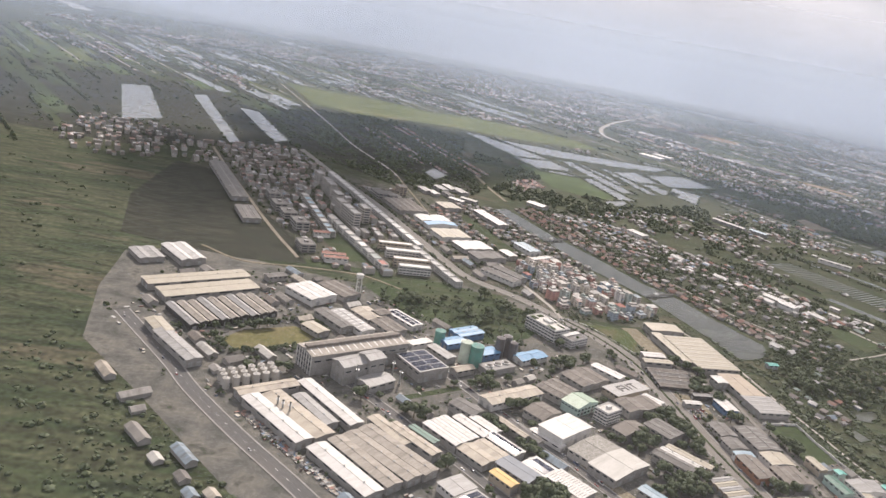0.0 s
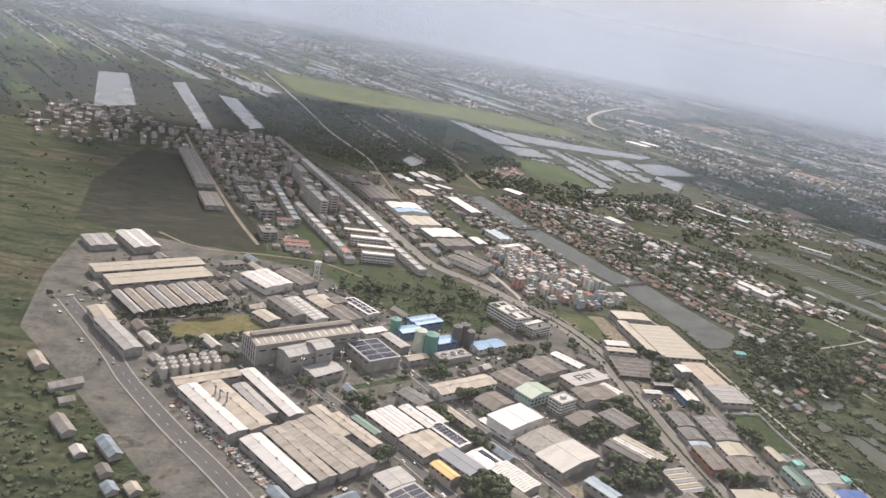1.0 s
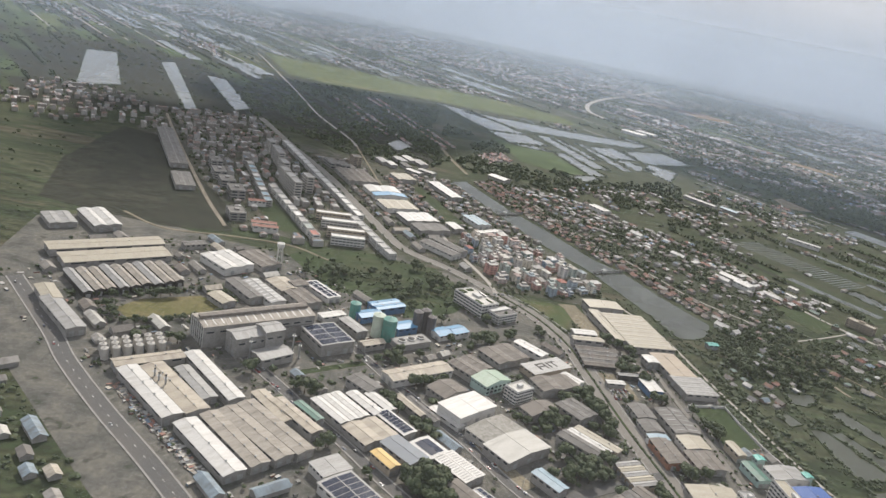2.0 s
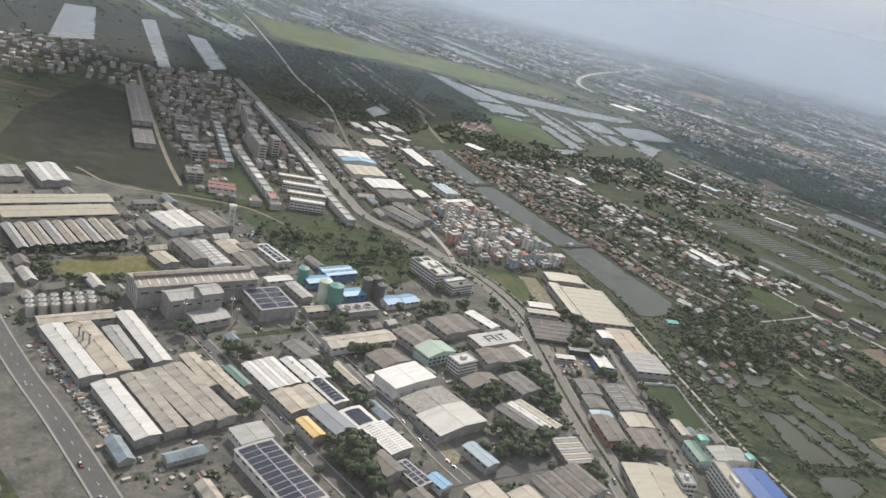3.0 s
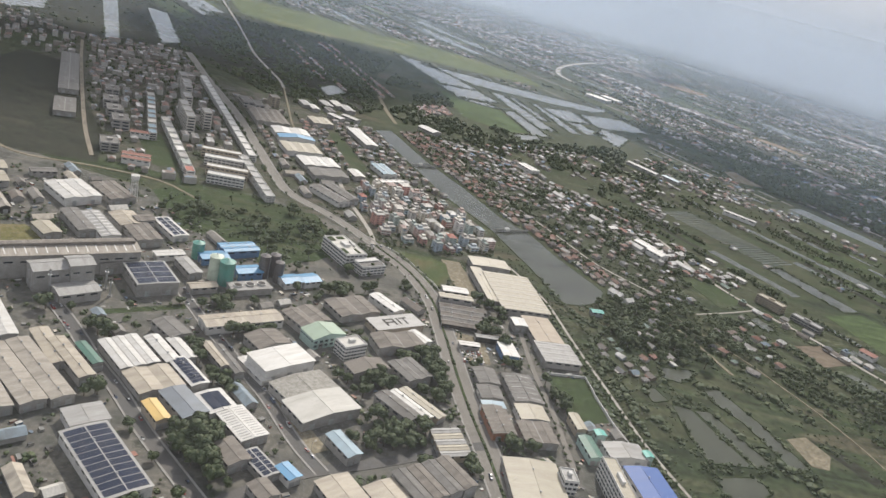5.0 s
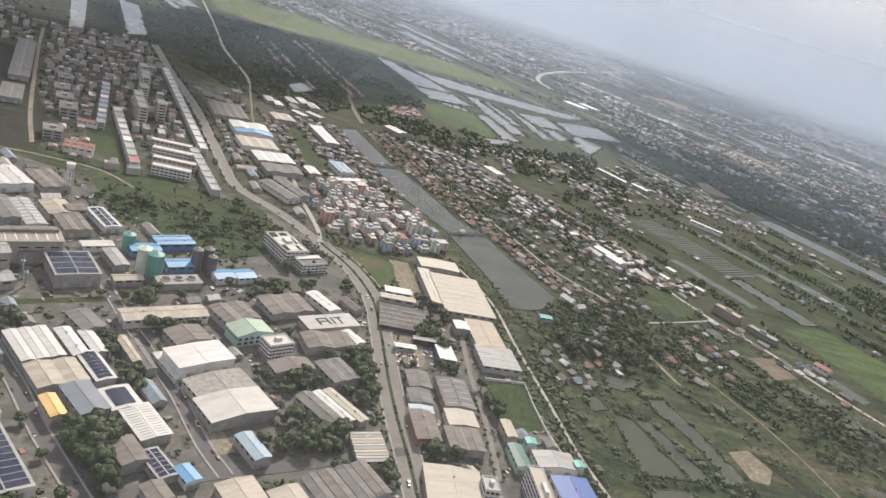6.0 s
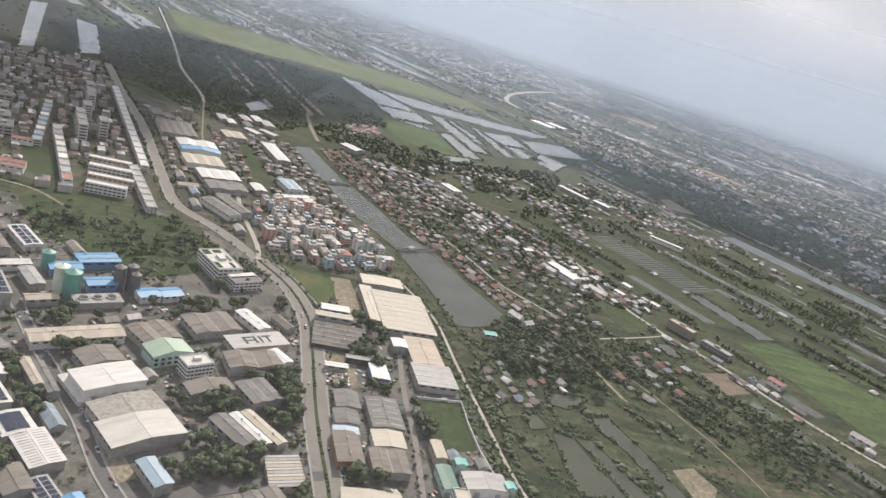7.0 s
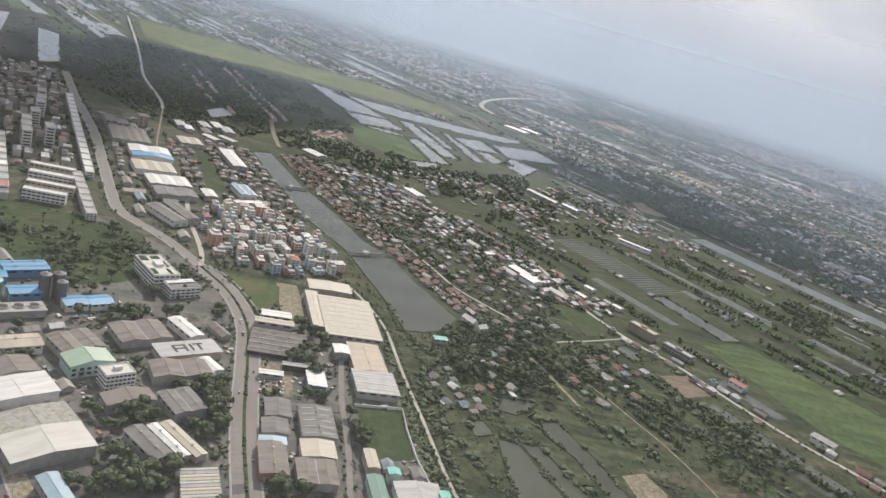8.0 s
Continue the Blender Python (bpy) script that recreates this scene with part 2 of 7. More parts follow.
R_SLATE = shade("blue_grey_sheet_roof", (0.17, 0.195, 0.225), 0.6, vary=0.06, scale=0.3, fine=1.2, streak=RIB, ribs=0.9, dirt=(0.12, 0.13, 0.14), dirty=0.5)
R_GREEN = shade("pale_green_sheet_roof", (0.30, 0.40, 0.30), 0.55, vary=0.06, scale=0.3, fine=1.2, streak=RIB, ribs=0.9, dirt=(0.22, 0.25, 0.19), dirty=0.5)
R_DGREEN = shade("dark_green_sheet_roof", (0.06, 0.16, 0.12), 0.55, vary=0.06, scale=0.3, fine=1.2, streak=RIB, ribs=0.9, dirt=(0.10, 0.12, 0.10), dirty=0.5)
R_TEAL = shade("teal_sheet_roof", (0.11, 0.42, 0.36), 0.55, vary=0.06, scale=0.3, fine=1.2, streak=RIB, ribs=0.9, dirt=(0.2, 0.3, 0.27), dirty=0.4)
R_YELLOW = shade("ochre_sheet_roof", (0.68, 0.47, 0.17), 0.6, vary=0.06, scale=0.3, fine=1.2, streak=RIB, ribs=0.9, dirt=(0.3, 0.22, 0.1), dirty=0.4)
R_PINK = shade("terracotta_tile_roof", (0.32, 0.155, 0.115), 0.75, vary=0.12, scale=0.4, fine=1.6, ribs=0.5, dirt=(0.2, 0.1, 0.08), dirty=0.5)
R_HOUSE = shade("house_roofs", (0.20, 0.085, 0.06), 0.8, vary=0.12, scale=0.3, fine=1.4, ribs=0.6, dirt=(0.10, 0.085, 0.07), dirty=0.55,
                hue=[(0.24, 0.23, 0.21), (0.50, 0.49, 0.46), (0.17, 0.15, 0.13), (0.24, 0.14, 0.105), (0.33, 0.31, 0.28), (0.64, 0.63, 0.60), (0.16, 0.165, 0.17), (0.22, 0.17, 0.14), (0.20, 0.26, 0.31), (0.28, 0.27, 0.25), (0.42, 0.40, 0.37), (0.56, 0.54, 0.50), (0.21, 0.27, 0.23)])
R_RED = shade("village_roofs", (0.20, 0.10, 0.075), 0.8, vary=0.12, scale=0.3, fine=1.4, ribs=0.6, dirt=(0.09, 0.07, 0.06), dirty=0.6,
              hue=[(0.15, 0.085, 0.065), (0.24, 0.125, 0.09), (0.18, 0.15, 0.13), (0.13, 0.095, 0.075), (0.22, 0.19, 0.165), (0.44, 0.42, 0.38), (0.13, 0.11, 0.10), (0.22, 0.11, 0.08), (0.26, 0.165, 0.125), (0.17, 0.10, 0.08)])
R_WORKS = shade("works_roofs", (0.24, 0.23, 0.21), 0.8, vary=0.12, scale=0.3, fine=1.2, streak=RIB, ribs=0.8, dirt=(0.11, 0.10, 0.09), dirty=0.6,
                hue=[(0.34, 0.32, 0.29), (0.19, 0.175, 0.155), (0.42, 0.37, 0.30), (0.28, 0.26, 0.23), (0.54, 0.52, 0.47), (0.22, 0.19, 0.16), (0.36, 0.35, 0.33), (0.26, 0.32, 0.36), (0.48, 0.43, 0.35)])
R_SHOP = shade("shophouse_roofs", (0.52, 0.50, 0.46), 0.75, vary=0.1, scale=0.3, fine=1.4, dirt=(0.2, 0.19, 0.17), dirty=0.5,
               hue=[(0.48, 0.46, 0.42), (0.40, 0.15, 0.11), (0.70, 0.67, 0.60), (0.36, 0.35, 0.33), (0.36, 0.41, 0.44), (0.74, 0.72, 0.68), (0.44, 0.33, 0.29), (0.52, 0.48, 0.42), (0.38, 0.36, 0.33), (0.64, 0.60, 0.54), (0.33, 0.37, 0.34)])
W_SHOP = shade("shophouse_walls", (0.62, 0.60, 0.55), 0.85, vary=0.08, scale=0.25, fine=1.0, dirt=(0.25, 0.23, 0.20), dirty=0.5,
               hue=[(0.42, 0.50, 0.58), (0.64, 0.47, 0.42), (0.72, 0.70, 0.64), (0.70, 0.66, 0.57), (0.74, 0.72, 0.69), (0.52, 0.47, 0.39), (0.44, 0.54, 0.52), (0.68, 0.55, 0.50), (0.68, 0.66, 0.61), (0.30, 0.42, 0.55), (0.70, 0.63, 0.52), (0.62, 0.59, 0.54), (0.56, 0.30, 0.25), (0.60, 0.58, 0.55), (0.66, 0.50, 0.44)])
W_HOUSE = shade("house_walls", (0.38, 0.36, 0.33), 0.85, vary=0.08, scale=0.25, fine=1.0, dirt=(0.2, 0.18, 0.16), dirty=0.5,
                hue=[(0.30, 0.27, 0.235), (0.46, 0.44, 0.40), (0.20, 0.165, 0.13), (0.37, 0.33, 0.27), (0.29, 0.32, 0.33)])
W_PALE = shade("pale_render", (0.50, 0.475, 0.43), 0.85, vary=0.06, scale=0.25, fine=1.0, dirt=(0.26, 0.24, 0.21), dirty=0.45)
W_WHITE = shade("white_render", (0.64, 0.63, 0.60), 0.85, vary=0.06, scale=0.25, fine=1.0, dirt=(0.32, 0.30, 0.27), dirty=0.4)
W_GREY = shade("grey_render", (0.33, 0.32, 0.30), 0.85, vary=0.08, scale=0.25, fine=1.0, dirt=(0.17, 0.16, 0.14), dirty=0.5)
# near-black: dark paint, and shade of open bays put into closed walls
W_DARK = shade("black_paint_and_bay_shade", (0.055, 0.053, 0.05), 0.9, vary=0.2, dirty=0.3)
W_TAN = shade("tan_render", (0.42, 0.36, 0.28), 0.85, vary=0.08, scale=0.25, fine=1.0, dirty=0.4)
W_BRICK = shade("orange_brick_wall", (0.34, 0.16, 0.095), 0.85, vary=0.14, scale=0.4, fine=2.0, dirty=0.4)
W_BLUE = shade("blue_cladding", (0.10, 0.20, 0.36), 0.6, vary=0.06, dirty=0.3)
W_GREEN = shade("mint_cladding", (0.38, 0.52, 0.48), 0.7, vary=0.06, dirty=0.3)
W_STEEL = shade("galvanised_steel", (0.42, 0.43, 0.43), 0.5, 0.6, vary=0.1, dirty=0.4)
G_GLASS = shade("window_glass", (0.035, 0.045, 0.055), 0.12, vary=0.1, dirty=0.1, bump=0.0)
G_SOLAR = shade("solar_cells", (0.022, 0.030, 0.055), 0.09, vary=0.1, scale=0.2, dirty=0.12, bump=0.0)
P_WHITE = shade("white_paint", (0.72, 0.71, 0.68), 0.5, vary=0.04, dirty=0.25)
P_CREAMTANK = shade("cream_tank_paint", (0.56, 0.64, 0.52), 0.5, vary=0.05, dirty=0.35)
P_TEALTANK = shade("teal_tank_paint", (0.10, 0.30, 0.25), 0.5, vary=0.06, dirty=0.35)
P_DARKTANK = shade("dark_tank_paint", (0.11, 0.10, 0.10), 0.6, vary=0.08, dirty=0.35)
P_CAR = shade("car_paint", (0.66, 0.66, 0.65), 0.3, vary=0.03, dirty=0.1, hue=[(0.05, 0.05, 0.055), (0.34, 0.34, 0.35), (0.62, 0.62, 0.6), (0.30, 0.04, 0.035), (0.09, 0.12, 0.2)], bump=0.0)
P_RUBBER = shade("tyre_rubber", (0.02, 0.02, 0.02), 0.9, dirty=0.1)
BARK = shade("bark", (0.10, 0.075, 0.05), 0.95, vary=0.3)
LEAF = shade("leaves", (0.062, 0.088, 0.036), 0.75, vary=0.2, scale=0.5, fine=3.0, each="island", dirty=0.3, dirt=(0.045, 0.06, 0.03), bump=0.0,
             hue=[(0.056, 0.080, 0.032), (0.086, 0.110, 0.044), (0.062, 0.086, 0.040), (0.100, 0.114, 0.048), (0.050, 0.073, 0.030)])


# ---- building blocks ----
class MB:
    """Collects faces for one mesh."""

    def __init__(self):
        self.v, self.f = [], []

    def poly(self, pts):
        i = len(self.v)
        self.v += [tuple(p) for p in pts]
        self.f.append(tuple(range(i, i + len(pts))))
        return self

    def hexa(self, low, high):
        """A closed block between two rings of corners."""
        i, n = len(self.v), len(low)
        self.v += [tuple(p) for p in low] + [tuple(p) for p in high]
        self.f.append(tuple(range(i + n - 1, i - 1, -1)))
        self.f.append(tuple(range(i + n, i + 2 * n)))
        for k in range(n):
            j = (k + 1) % n
            self.f.append((i + k, i + j, i + n + j, i + n + k))
        return self

    def box(self, x0, x1, y0, y1, z0, z1):
        ring = [(x0, y0), (x1, y0), (x1, y1), (x0, y1)]
        return self.hexa([(x, y, z0) for x, y in ring], [(x, y, z1) for x, y in ring])

    def tube(self, cx, cy, z0, z1, r0, r1, n=14):
        a = [2 * math.pi * k / n for k in range(n)]
        return self.hexa([(cx + r0 * math.cos(t), cy + r0 * math.sin(t), z0) for t in a], [(cx + r1 * math.cos(t), cy + r1 * math.sin(t), z1) for t in a])

    def rod(self, a, b, r, n=5, r2=None):
        a, b = Vector(a), Vector(b)
        q = (b - a).to_track_quat("Z", "Y")
        r2 = r if r2 is None else r2
        ring = [Vector((math.cos(2 * math.pi * k / n), math.sin(2 * math.pi * k / n), 0)) for k in range(n)]
        return self.hexa([a + q @ (p * r) for p in ring], [b + q @ (p * r2) for p in ring])

    def data(self, name, material):
        me = bpy.data.meshes.new(name)
        me.from_pydata(self.v, [], self.f)
        me.materials.append(material)
        me.update()
        return me


def part(name, mb, material, parent, label="", at=None):
    """One mesh object under a thing or a part. mb: an MB or a ready mesh."""
    ob = new(name, mb.data(name, material) if isinstance(mb, MB) else mb)
    ob.parent = parent
    if at:
        ob.location = at
    if label:
        ob["label"] = label
    return ob


def thing(name, mb, material, m, label, category, group="", kind=""):
    ob = new(name, mb.data(name, material) if mb else None)
    ob.matrix_basis = m
    return tagged(ob, label, category, group, kind)


SHARED = {}


def block(name, l, w, h, material):
    """A shared small block, its base in the middle of its underside."""
    key = (name, round(l, 2), round(w, 2), round(h, 2), material.name)
    if key not in SHARED:
        SHARED[key] = MB().box(-l / 2, l / 2, -w / 2, w / 2, 0, h).data(name, material)
    return SHARED[key]


# What ground is taken, in squares of 4 m: nothing is strewn there.
CELL, X0, Y0 = 4.0, -1400.0, 250.0
TAKEN = np.zeros((900, 800), bool)


def mark(x, y, l, w, a, margin=1.0):
    c, s = math.cos(radians(a)), math.sin(radians(a))
    hl, hw = l / 2 + margin, w / 2 + margin
    for i in range(int(2 * hl / 2) + 2):
        for j in range(int(2 * hw / 2) + 2):
            u, v = min(-hl + 2 * i, hl), min(-hw + 2 * j, hw)
            p, q = int((x + c * u - s * v - X0) / CELL), int((y + s * u + c * v - Y0) / CELL)
            if 0 <= p < 900 and 0 <= q < 800:
                TAKEN[p, q] = True


def free(x, y, l=0.0, w=0.0, a=0.0):
    c, s = math.cos(radians(a)), math.sin(radians(a))
    for u in (-l / 2, 0, l / 2):
        for v in (-w / 2, 0, w / 2):
            p, q = int((x + c * u - s * v - X0) / CELL), int((y + s * u + c * v - Y0) / CELL)
            if not (0 <= p < 900 and 0 <= q < 800) or TAKEN[p, q]:
                return False
    return True


def inside(x, y, ring):
    hit = False
    for (ax, ay), (bx, by) in zip(ring, ring[1:] + ring[:1]):
        if (ay > y) != (by > y) and x < (bx - ax) * (y - ay) / (by - ay) + ax:
            hit = not hit
    return hit


def mark_ring(ring):
    xs, ys = [p[0] for p in ring], [p[1] for p in ring]
    for p in range(max(0, int((min(xs) - X0) / CELL)), min(900, int((max(xs) - X0) / CELL) + 1)):
        for q in range(max(0, int((min(ys) - Y0) / CELL)), min(800, int((max(ys) - Y0) / CELL) + 1)):
            if inside(X0 + (p + 0.5) * CELL, Y0 + (q + 0.5) * CELL, ring):
                TAKEN[p, q] = True


def smooth(pts, steps=6):
    """A gliding line through points of the plan."""
    out = []
    P = [Vector(p) for p in pts]
    P = [P[0] * 2 - P[1]] + P + [P[-1] * 2 - P[-2]]
    for i in range(1, len(P) - 2):
        for k in range(steps):
            t = k / steps
            out.append(0.5 * (2 * P[i] + (P[i + 1] - P[i - 1]) * t + (2 * P[i - 1] - 5 * P[i] + 4 * P[i + 1] - P[i + 2]) * t * t + (3 * P[i] - P[i - 1] - 3 * P[i + 1] + P[i + 2]) * t ** 3))
    return out + [P[-2]]


def band(line, left, right, z0, z1):
    """A slab that follows a line, between two offsets to its left."""
    mb, edge = MB(), []
    for i, p in enumerate(line):
        d = (line[min(i + 1, len(line) - 1)] - line[max(i - 1, 0)]).normalized()
        n = Vector((-d.y, d.x))
        edge.append((p + n * left, p + n * right))
    for (a, b), (c, d) in zip(edge, edge[1:]):
        mb.hexa([(*a, z0), (*c, z0), (*d, z0), (*b, z0)], [(*a, z1), (*c, z1), (*d, z1), (*b, z1)])
    return mb


def along(line, step, offset=0.0):
    """Places at even steps on a line: x, y and the heading in degrees."""
    out, left = [], step / 2
    for a, b in zip(line, line[1:]):
        d = (b - a).length
        if d < 1e-6:
            continue
        w = (b - a) / d
        while left < d:
            p = a + w * left + Vector((-w.y, w.x)) * offset
            out.append((p.x, p.y, math.degrees(math.atan2(w.y, w.x))))
            left += step
        left -= d
    return out


# ---- ground, water and roads ----
tagged(new("ground", MB().poly([(-5200, -800, 0), (5200, -800, 0), (5200, 5600, 0), (-5200, 5600, 0)]).data("ground", M_GROUND)), "flat green and brown scrubland reaching the horizon", "ground", kind="structure")


def patch(name, ring, material, label, category, z=0.16, taken=True):
    """A flat piece of land or water, laid proud of the ground."""
    ob = new(name, MB().hexa([(x, y, -0.3) for x, y in ring], [(x, y, z) for x, y in ring]).data(name, material))
    if taken:
        mark_ring(list(ring))
    return tagged(ob, label, category, kind="structure")


def bank(ring, name="bank", grow=2.5, z=0.5):
    """A low earth bund round a piece of water."""
    line = [Vector(p) for p in ring] + [Vector(ring[0])]
    mid = sum((Vector(p) for p in ring), Vector((0, 0))) / len(ring)
    mb = MB()
    for a, b in zip(line, line[1:]):
        d = (b - a).normalized()
        n = Vector((-d.y, d.x))
        if n.dot(a - mid) < 0:
            n = -n
        mb.hexa([(*(a - n * 0.4), -0.2), (*(b - n * 0.4), -0.2), (*(b + n * grow), -0.2), (*(a + n * grow), -0.2)],
                [(*(a + n * 0.5), z), (*(b + n * 0.5), z), (*(b + n * grow * 0.6), z), (*(a + n * grow * 0.6), z)])
    return mb


def pond(ring, label, material=None, z=0.19):
    ob = patch("water", ring, material or M_POND, label if len(label.split()) > 3 else label + " with grassy bunds", "pond", z)
    part("bank", bank(ring, grow=1.6), M_GRASS, ob, "low grassy earth bund")
    return ob


yard = patch("yard_west", [(-215, 505), (-150, 440), (-60, 345), (0, 290), (130, 270), (290, 290), (262, 440), (236, 560), (205, 640), (150, 715), (40, 760), (-30, 705), (-110, 715), (-200, 740), (-260, 690), (-245, 600)], M_YARD, "worn concrete yards between the factories", "yard", 0.06, False)
patch("yard_east", [(232, 640), (205, 640), (218, 560), (245, 470), (262, 400), (320, 380), (362, 440), (322, 565), (300, 670), (275, 715), (235, 715)], M_YARD, "pale concrete yards beside the warehouses", "yard", 0.10, False)
patch("town_ground_north", [(150, 715), (245, 715), (262, 800), (215, 880), (160, 985), (105, 1110), (-20, 1150), (-150, 1190), (-260, 1380), (-360, 1250), (-330, 1090), (-150, 830), (-100, 735), (40, 760)], M_TOWN, "trodden earth and concrete between town houses", "ground", 0.04, False)
patch("village_ground", [(138, 1140), (235, 952), (304, 848), (368, 730), (440, 760), (470, 900), (400, 1030), (300, 1150), (180, 1230)], M_VILLAGE, "earth and grass between village houses", "ground", 0.07, False)

M_SAND_F = land("tan_sand", [(0.3, (0.17, 0.15, 0.105)), (0.6, (0.24, 0.21, 0.15)), (0.75, (0.12, 0.115, 0.08))], 0.05, 0.4)
M_FIELD = land("mown_field", [(0.3, (0.052, 0.078, 0.028)), (0.5, (0.074, 0.094, 0.036)), (0.7, (0.12, 0.105, 0.055))], 0.04, 0.6)
M_PADDY_D = land("dark_meadow", [(0.3, (0.036, 0.055, 0.022)), (0.5, (0.046, 0.068, 0.027)), (0.7, (0.06, 0.072, 0.034))], 0.02, 0.3)
canal = [(107, 1118), (161, 998), (214, 889), (257, 828), (296, 738), (319, 676), (336, 682), (352, 698), (361, 725), (326, 784), (299, 840), (271, 868), (230, 945), (182, 1022), (127, 1136)]
pond(canal, "wide grey-green canal basin with grassy banks", M_CANAL, 0.22)
pond([(-671, 1689), (-625, 1728), (-470, 1373), (-515, 1308)], "long pale flooded pond")
pond([(-524, 1711), (-506, 1743), (-310, 1284), (-324, 1268)], "long pale flooded strip pond")
pond([(-408, 1650), (-366, 1640), (-249, 1376), (-265, 1338)], "narrow pale flooded strip pond")
FISH = []


def fish(ring, label):
    """A fish pond reaching close to its neighbours' bunds."""
    mx, my = sum(p[0] for p in ring) / len(ring), sum(p[1] for p in ring) / len(ring)
    return pond([(mx + (x - mx) * 1.14, my + (y - my) * 1.14) for x, y in ring], label)


FISH.append(fish([(71, 1887), (150, 1854), (250, 1685), (176, 1657)], "silvery fish pond with tree-lined bunds"))
FISH.append(fish([(153, 1850), (264, 1846), (379, 1841), (548, 1857), (494, 1777), (376, 1751), (260, 1744)], "silvery fish pond with tree-lined bunds"))
FISH.append(fish([(178, 1637), (251, 1664), (293, 1587), (219, 1550)], "silvery fish pond with tree-lined bunds"))
FISH.append(fish([(220, 1532), (271, 1551), (307, 1528), (259, 1519)], "silvery fish pond with tree-lined bunds"))
FISH.append(fish([(286, 1680), (313, 1689), (391, 1455), (361, 1449)], "silvery fish pond with tree-lined bunds"))
FISH.append(fish([(320, 1686), (337, 1686), (389, 1537), (372, 1535)], "silvery fish pond with tree-lined bunds"))
FISH.append(fish([(304, 1517), (327, 1528), (375, 1380), (344, 1369)], "silvery fish pond with tree-lined bunds"))
FISH.append(fish([(371, 1678), (387, 1676), (443, 1488), (421, 1479)], "silvery fish pond with tree-lined bunds"))
FISH.append(fish([(394, 1666), (454, 1711), (484, 1617), (427, 1590)], "silvery fish pond with tree-lined bunds"))
FISH.append(fish([(482, 1705), (576, 1768), (617, 1683), (503, 1603)], "silvery fish pond with tree-lined bunds"))
FISH.append(fish([(434, 1572), (456, 1585), (496, 1529), (460, 1499)], "silvery fish pond with tree-lined bunds"))
FISH.append(fish([(312, 1327), (352, 1360), (357, 1323), (320, 1289)], "silvery fish pond with tree-lined bunds"))
FISH.append(fish([(505, 1588), (551, 1557), (510, 1450), (481, 1521)], "silvery fish pond with tree-lined bunds"))
POOLS = []
POOLS.append(pond([(381, 545), (393, 545), (418, 489), (388, 483), (383, 510)], "dull green fish pond", M_POND_G))
POOLS.append(pond([(396, 545), (407, 547), (422, 520), (435, 495), (420, 489), (408, 521)], "dull green fish pond with bunds", M_POND_G))
POOLS.append(pond([(414, 581), (426, 586), (433, 569), (445, 546), (462, 501), (449, 496), (431, 544), (414, 565)], "long dull green fish pond", M_POND_G))
POOLS.append(pond([(383, 599), (414, 607), (408, 593), (396, 582), (382, 584)], "small dull green pond", M_POND_G))
POOLS.append(pond([(363, 562), (372, 563), (378, 550), (366, 543)], "small dull green pond", M_POND_G))
POOLS.append(pond([(386, 467), (416, 478), (422, 466), (392, 440)], "dull green pond behind a tree line", M_POND_G))
patch("sand_flat", [(459, 535), (476, 544), (486, 525), (477, 507), (465, 507)], M_SAND_F, "flat of pale tan sand", "field")
POOLS.append(pond([(592, 928), (613, 942), (668, 850), (644, 837)], "long narrow pond", M_POND_G))
POOLS.append(pond([(502, 745), (520, 756), (530, 732), (518, 726)], "small roadside pond", M_POND_G))
pond([(-2, 1303), (13, 1365), (37, 1317), (17, 1262)], "small bright pond among trees")
pond([(765, 1290), (800, 1320), (985, 1066), (955, 1040)], "straight far canal with dull water", M_CANAL)

patch("grass_field_by_road", [(166, 690), (178, 701), (204, 706), (216, 701), (220, 675), (211, 648), (205, 650)], M_FIELD, "mown green field with a low white fence", "field")
patch("grass_plot", [(291, 544), (319, 552), (328, 502), (302, 489)], M_PADDY_D, "rough green grass plot behind the warehouses", "field")
patch("sports_field", [(-128, 538), (-117, 559), (-82, 583), (-60, 575), (-68, 555), (-112, 524)], M_GRASS_Y, "dry yellow-green sports field", "field")
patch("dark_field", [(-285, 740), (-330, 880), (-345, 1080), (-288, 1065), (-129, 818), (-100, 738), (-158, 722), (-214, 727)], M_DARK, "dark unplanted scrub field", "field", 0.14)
patch("hedge_strip", [(-160, 722), (-99, 735), (-44, 738), (8, 720), (20, 735), (-40, 752), (-110, 752), (-165, 740)], M_GRASS, "strip of rough grass before the town", "field", 0.12, False)
patch("paddy_north", [(-431, 2240), (-328, 2215), (-172, 2221), (-11, 2149), (77, 2196), (216, 2169), (378, 2091), (424, 1975), (212, 1925), (89, 1926), (35, 1931), (-57, 1911), (-169, 1868), (-295, 1907)], M_PADDY, "yellow-green ripening paddy field", "field")
patch("sand_clearing", [(718, 1476), (745, 1500), (765, 1440), (772, 1422), (745, 1408), (717, 1411)], M_SAND_F, "cleared flat of pale sand beyond the farms", "field")
patch("red_earth", [(872, 2918), (968, 2826), (1074, 2794), (1115, 2900), (1000, 2990), (930, 3010)], M_SAND, "bare reddish building land far off", "field")
patch("paddy_bund", [(172, 1600), (219, 1515), (296, 1512), (338, 1366), (300, 1330), (227, 1368)], M_PADDY_G, "green paddy beside the fish ponds", "field")
patch("paddy_east", [(611, 811), (665, 841), (760, 735), (830, 660), (800, 560), (699, 634), (668, 668)], M_PADDY_G, "bright green young paddy field", "field")
patch("green_lot", [(-90, 862), (-40, 775), (-62, 768), (-112, 850)], M_GRASS, "dark green vacant lot between town houses", "field", 0.12)
patch("green_court", [(50, 1054), (66, 1048), (124, 915), (106, 905)], M_GRASS, "green yard between factory buildings", "field", 0.12)
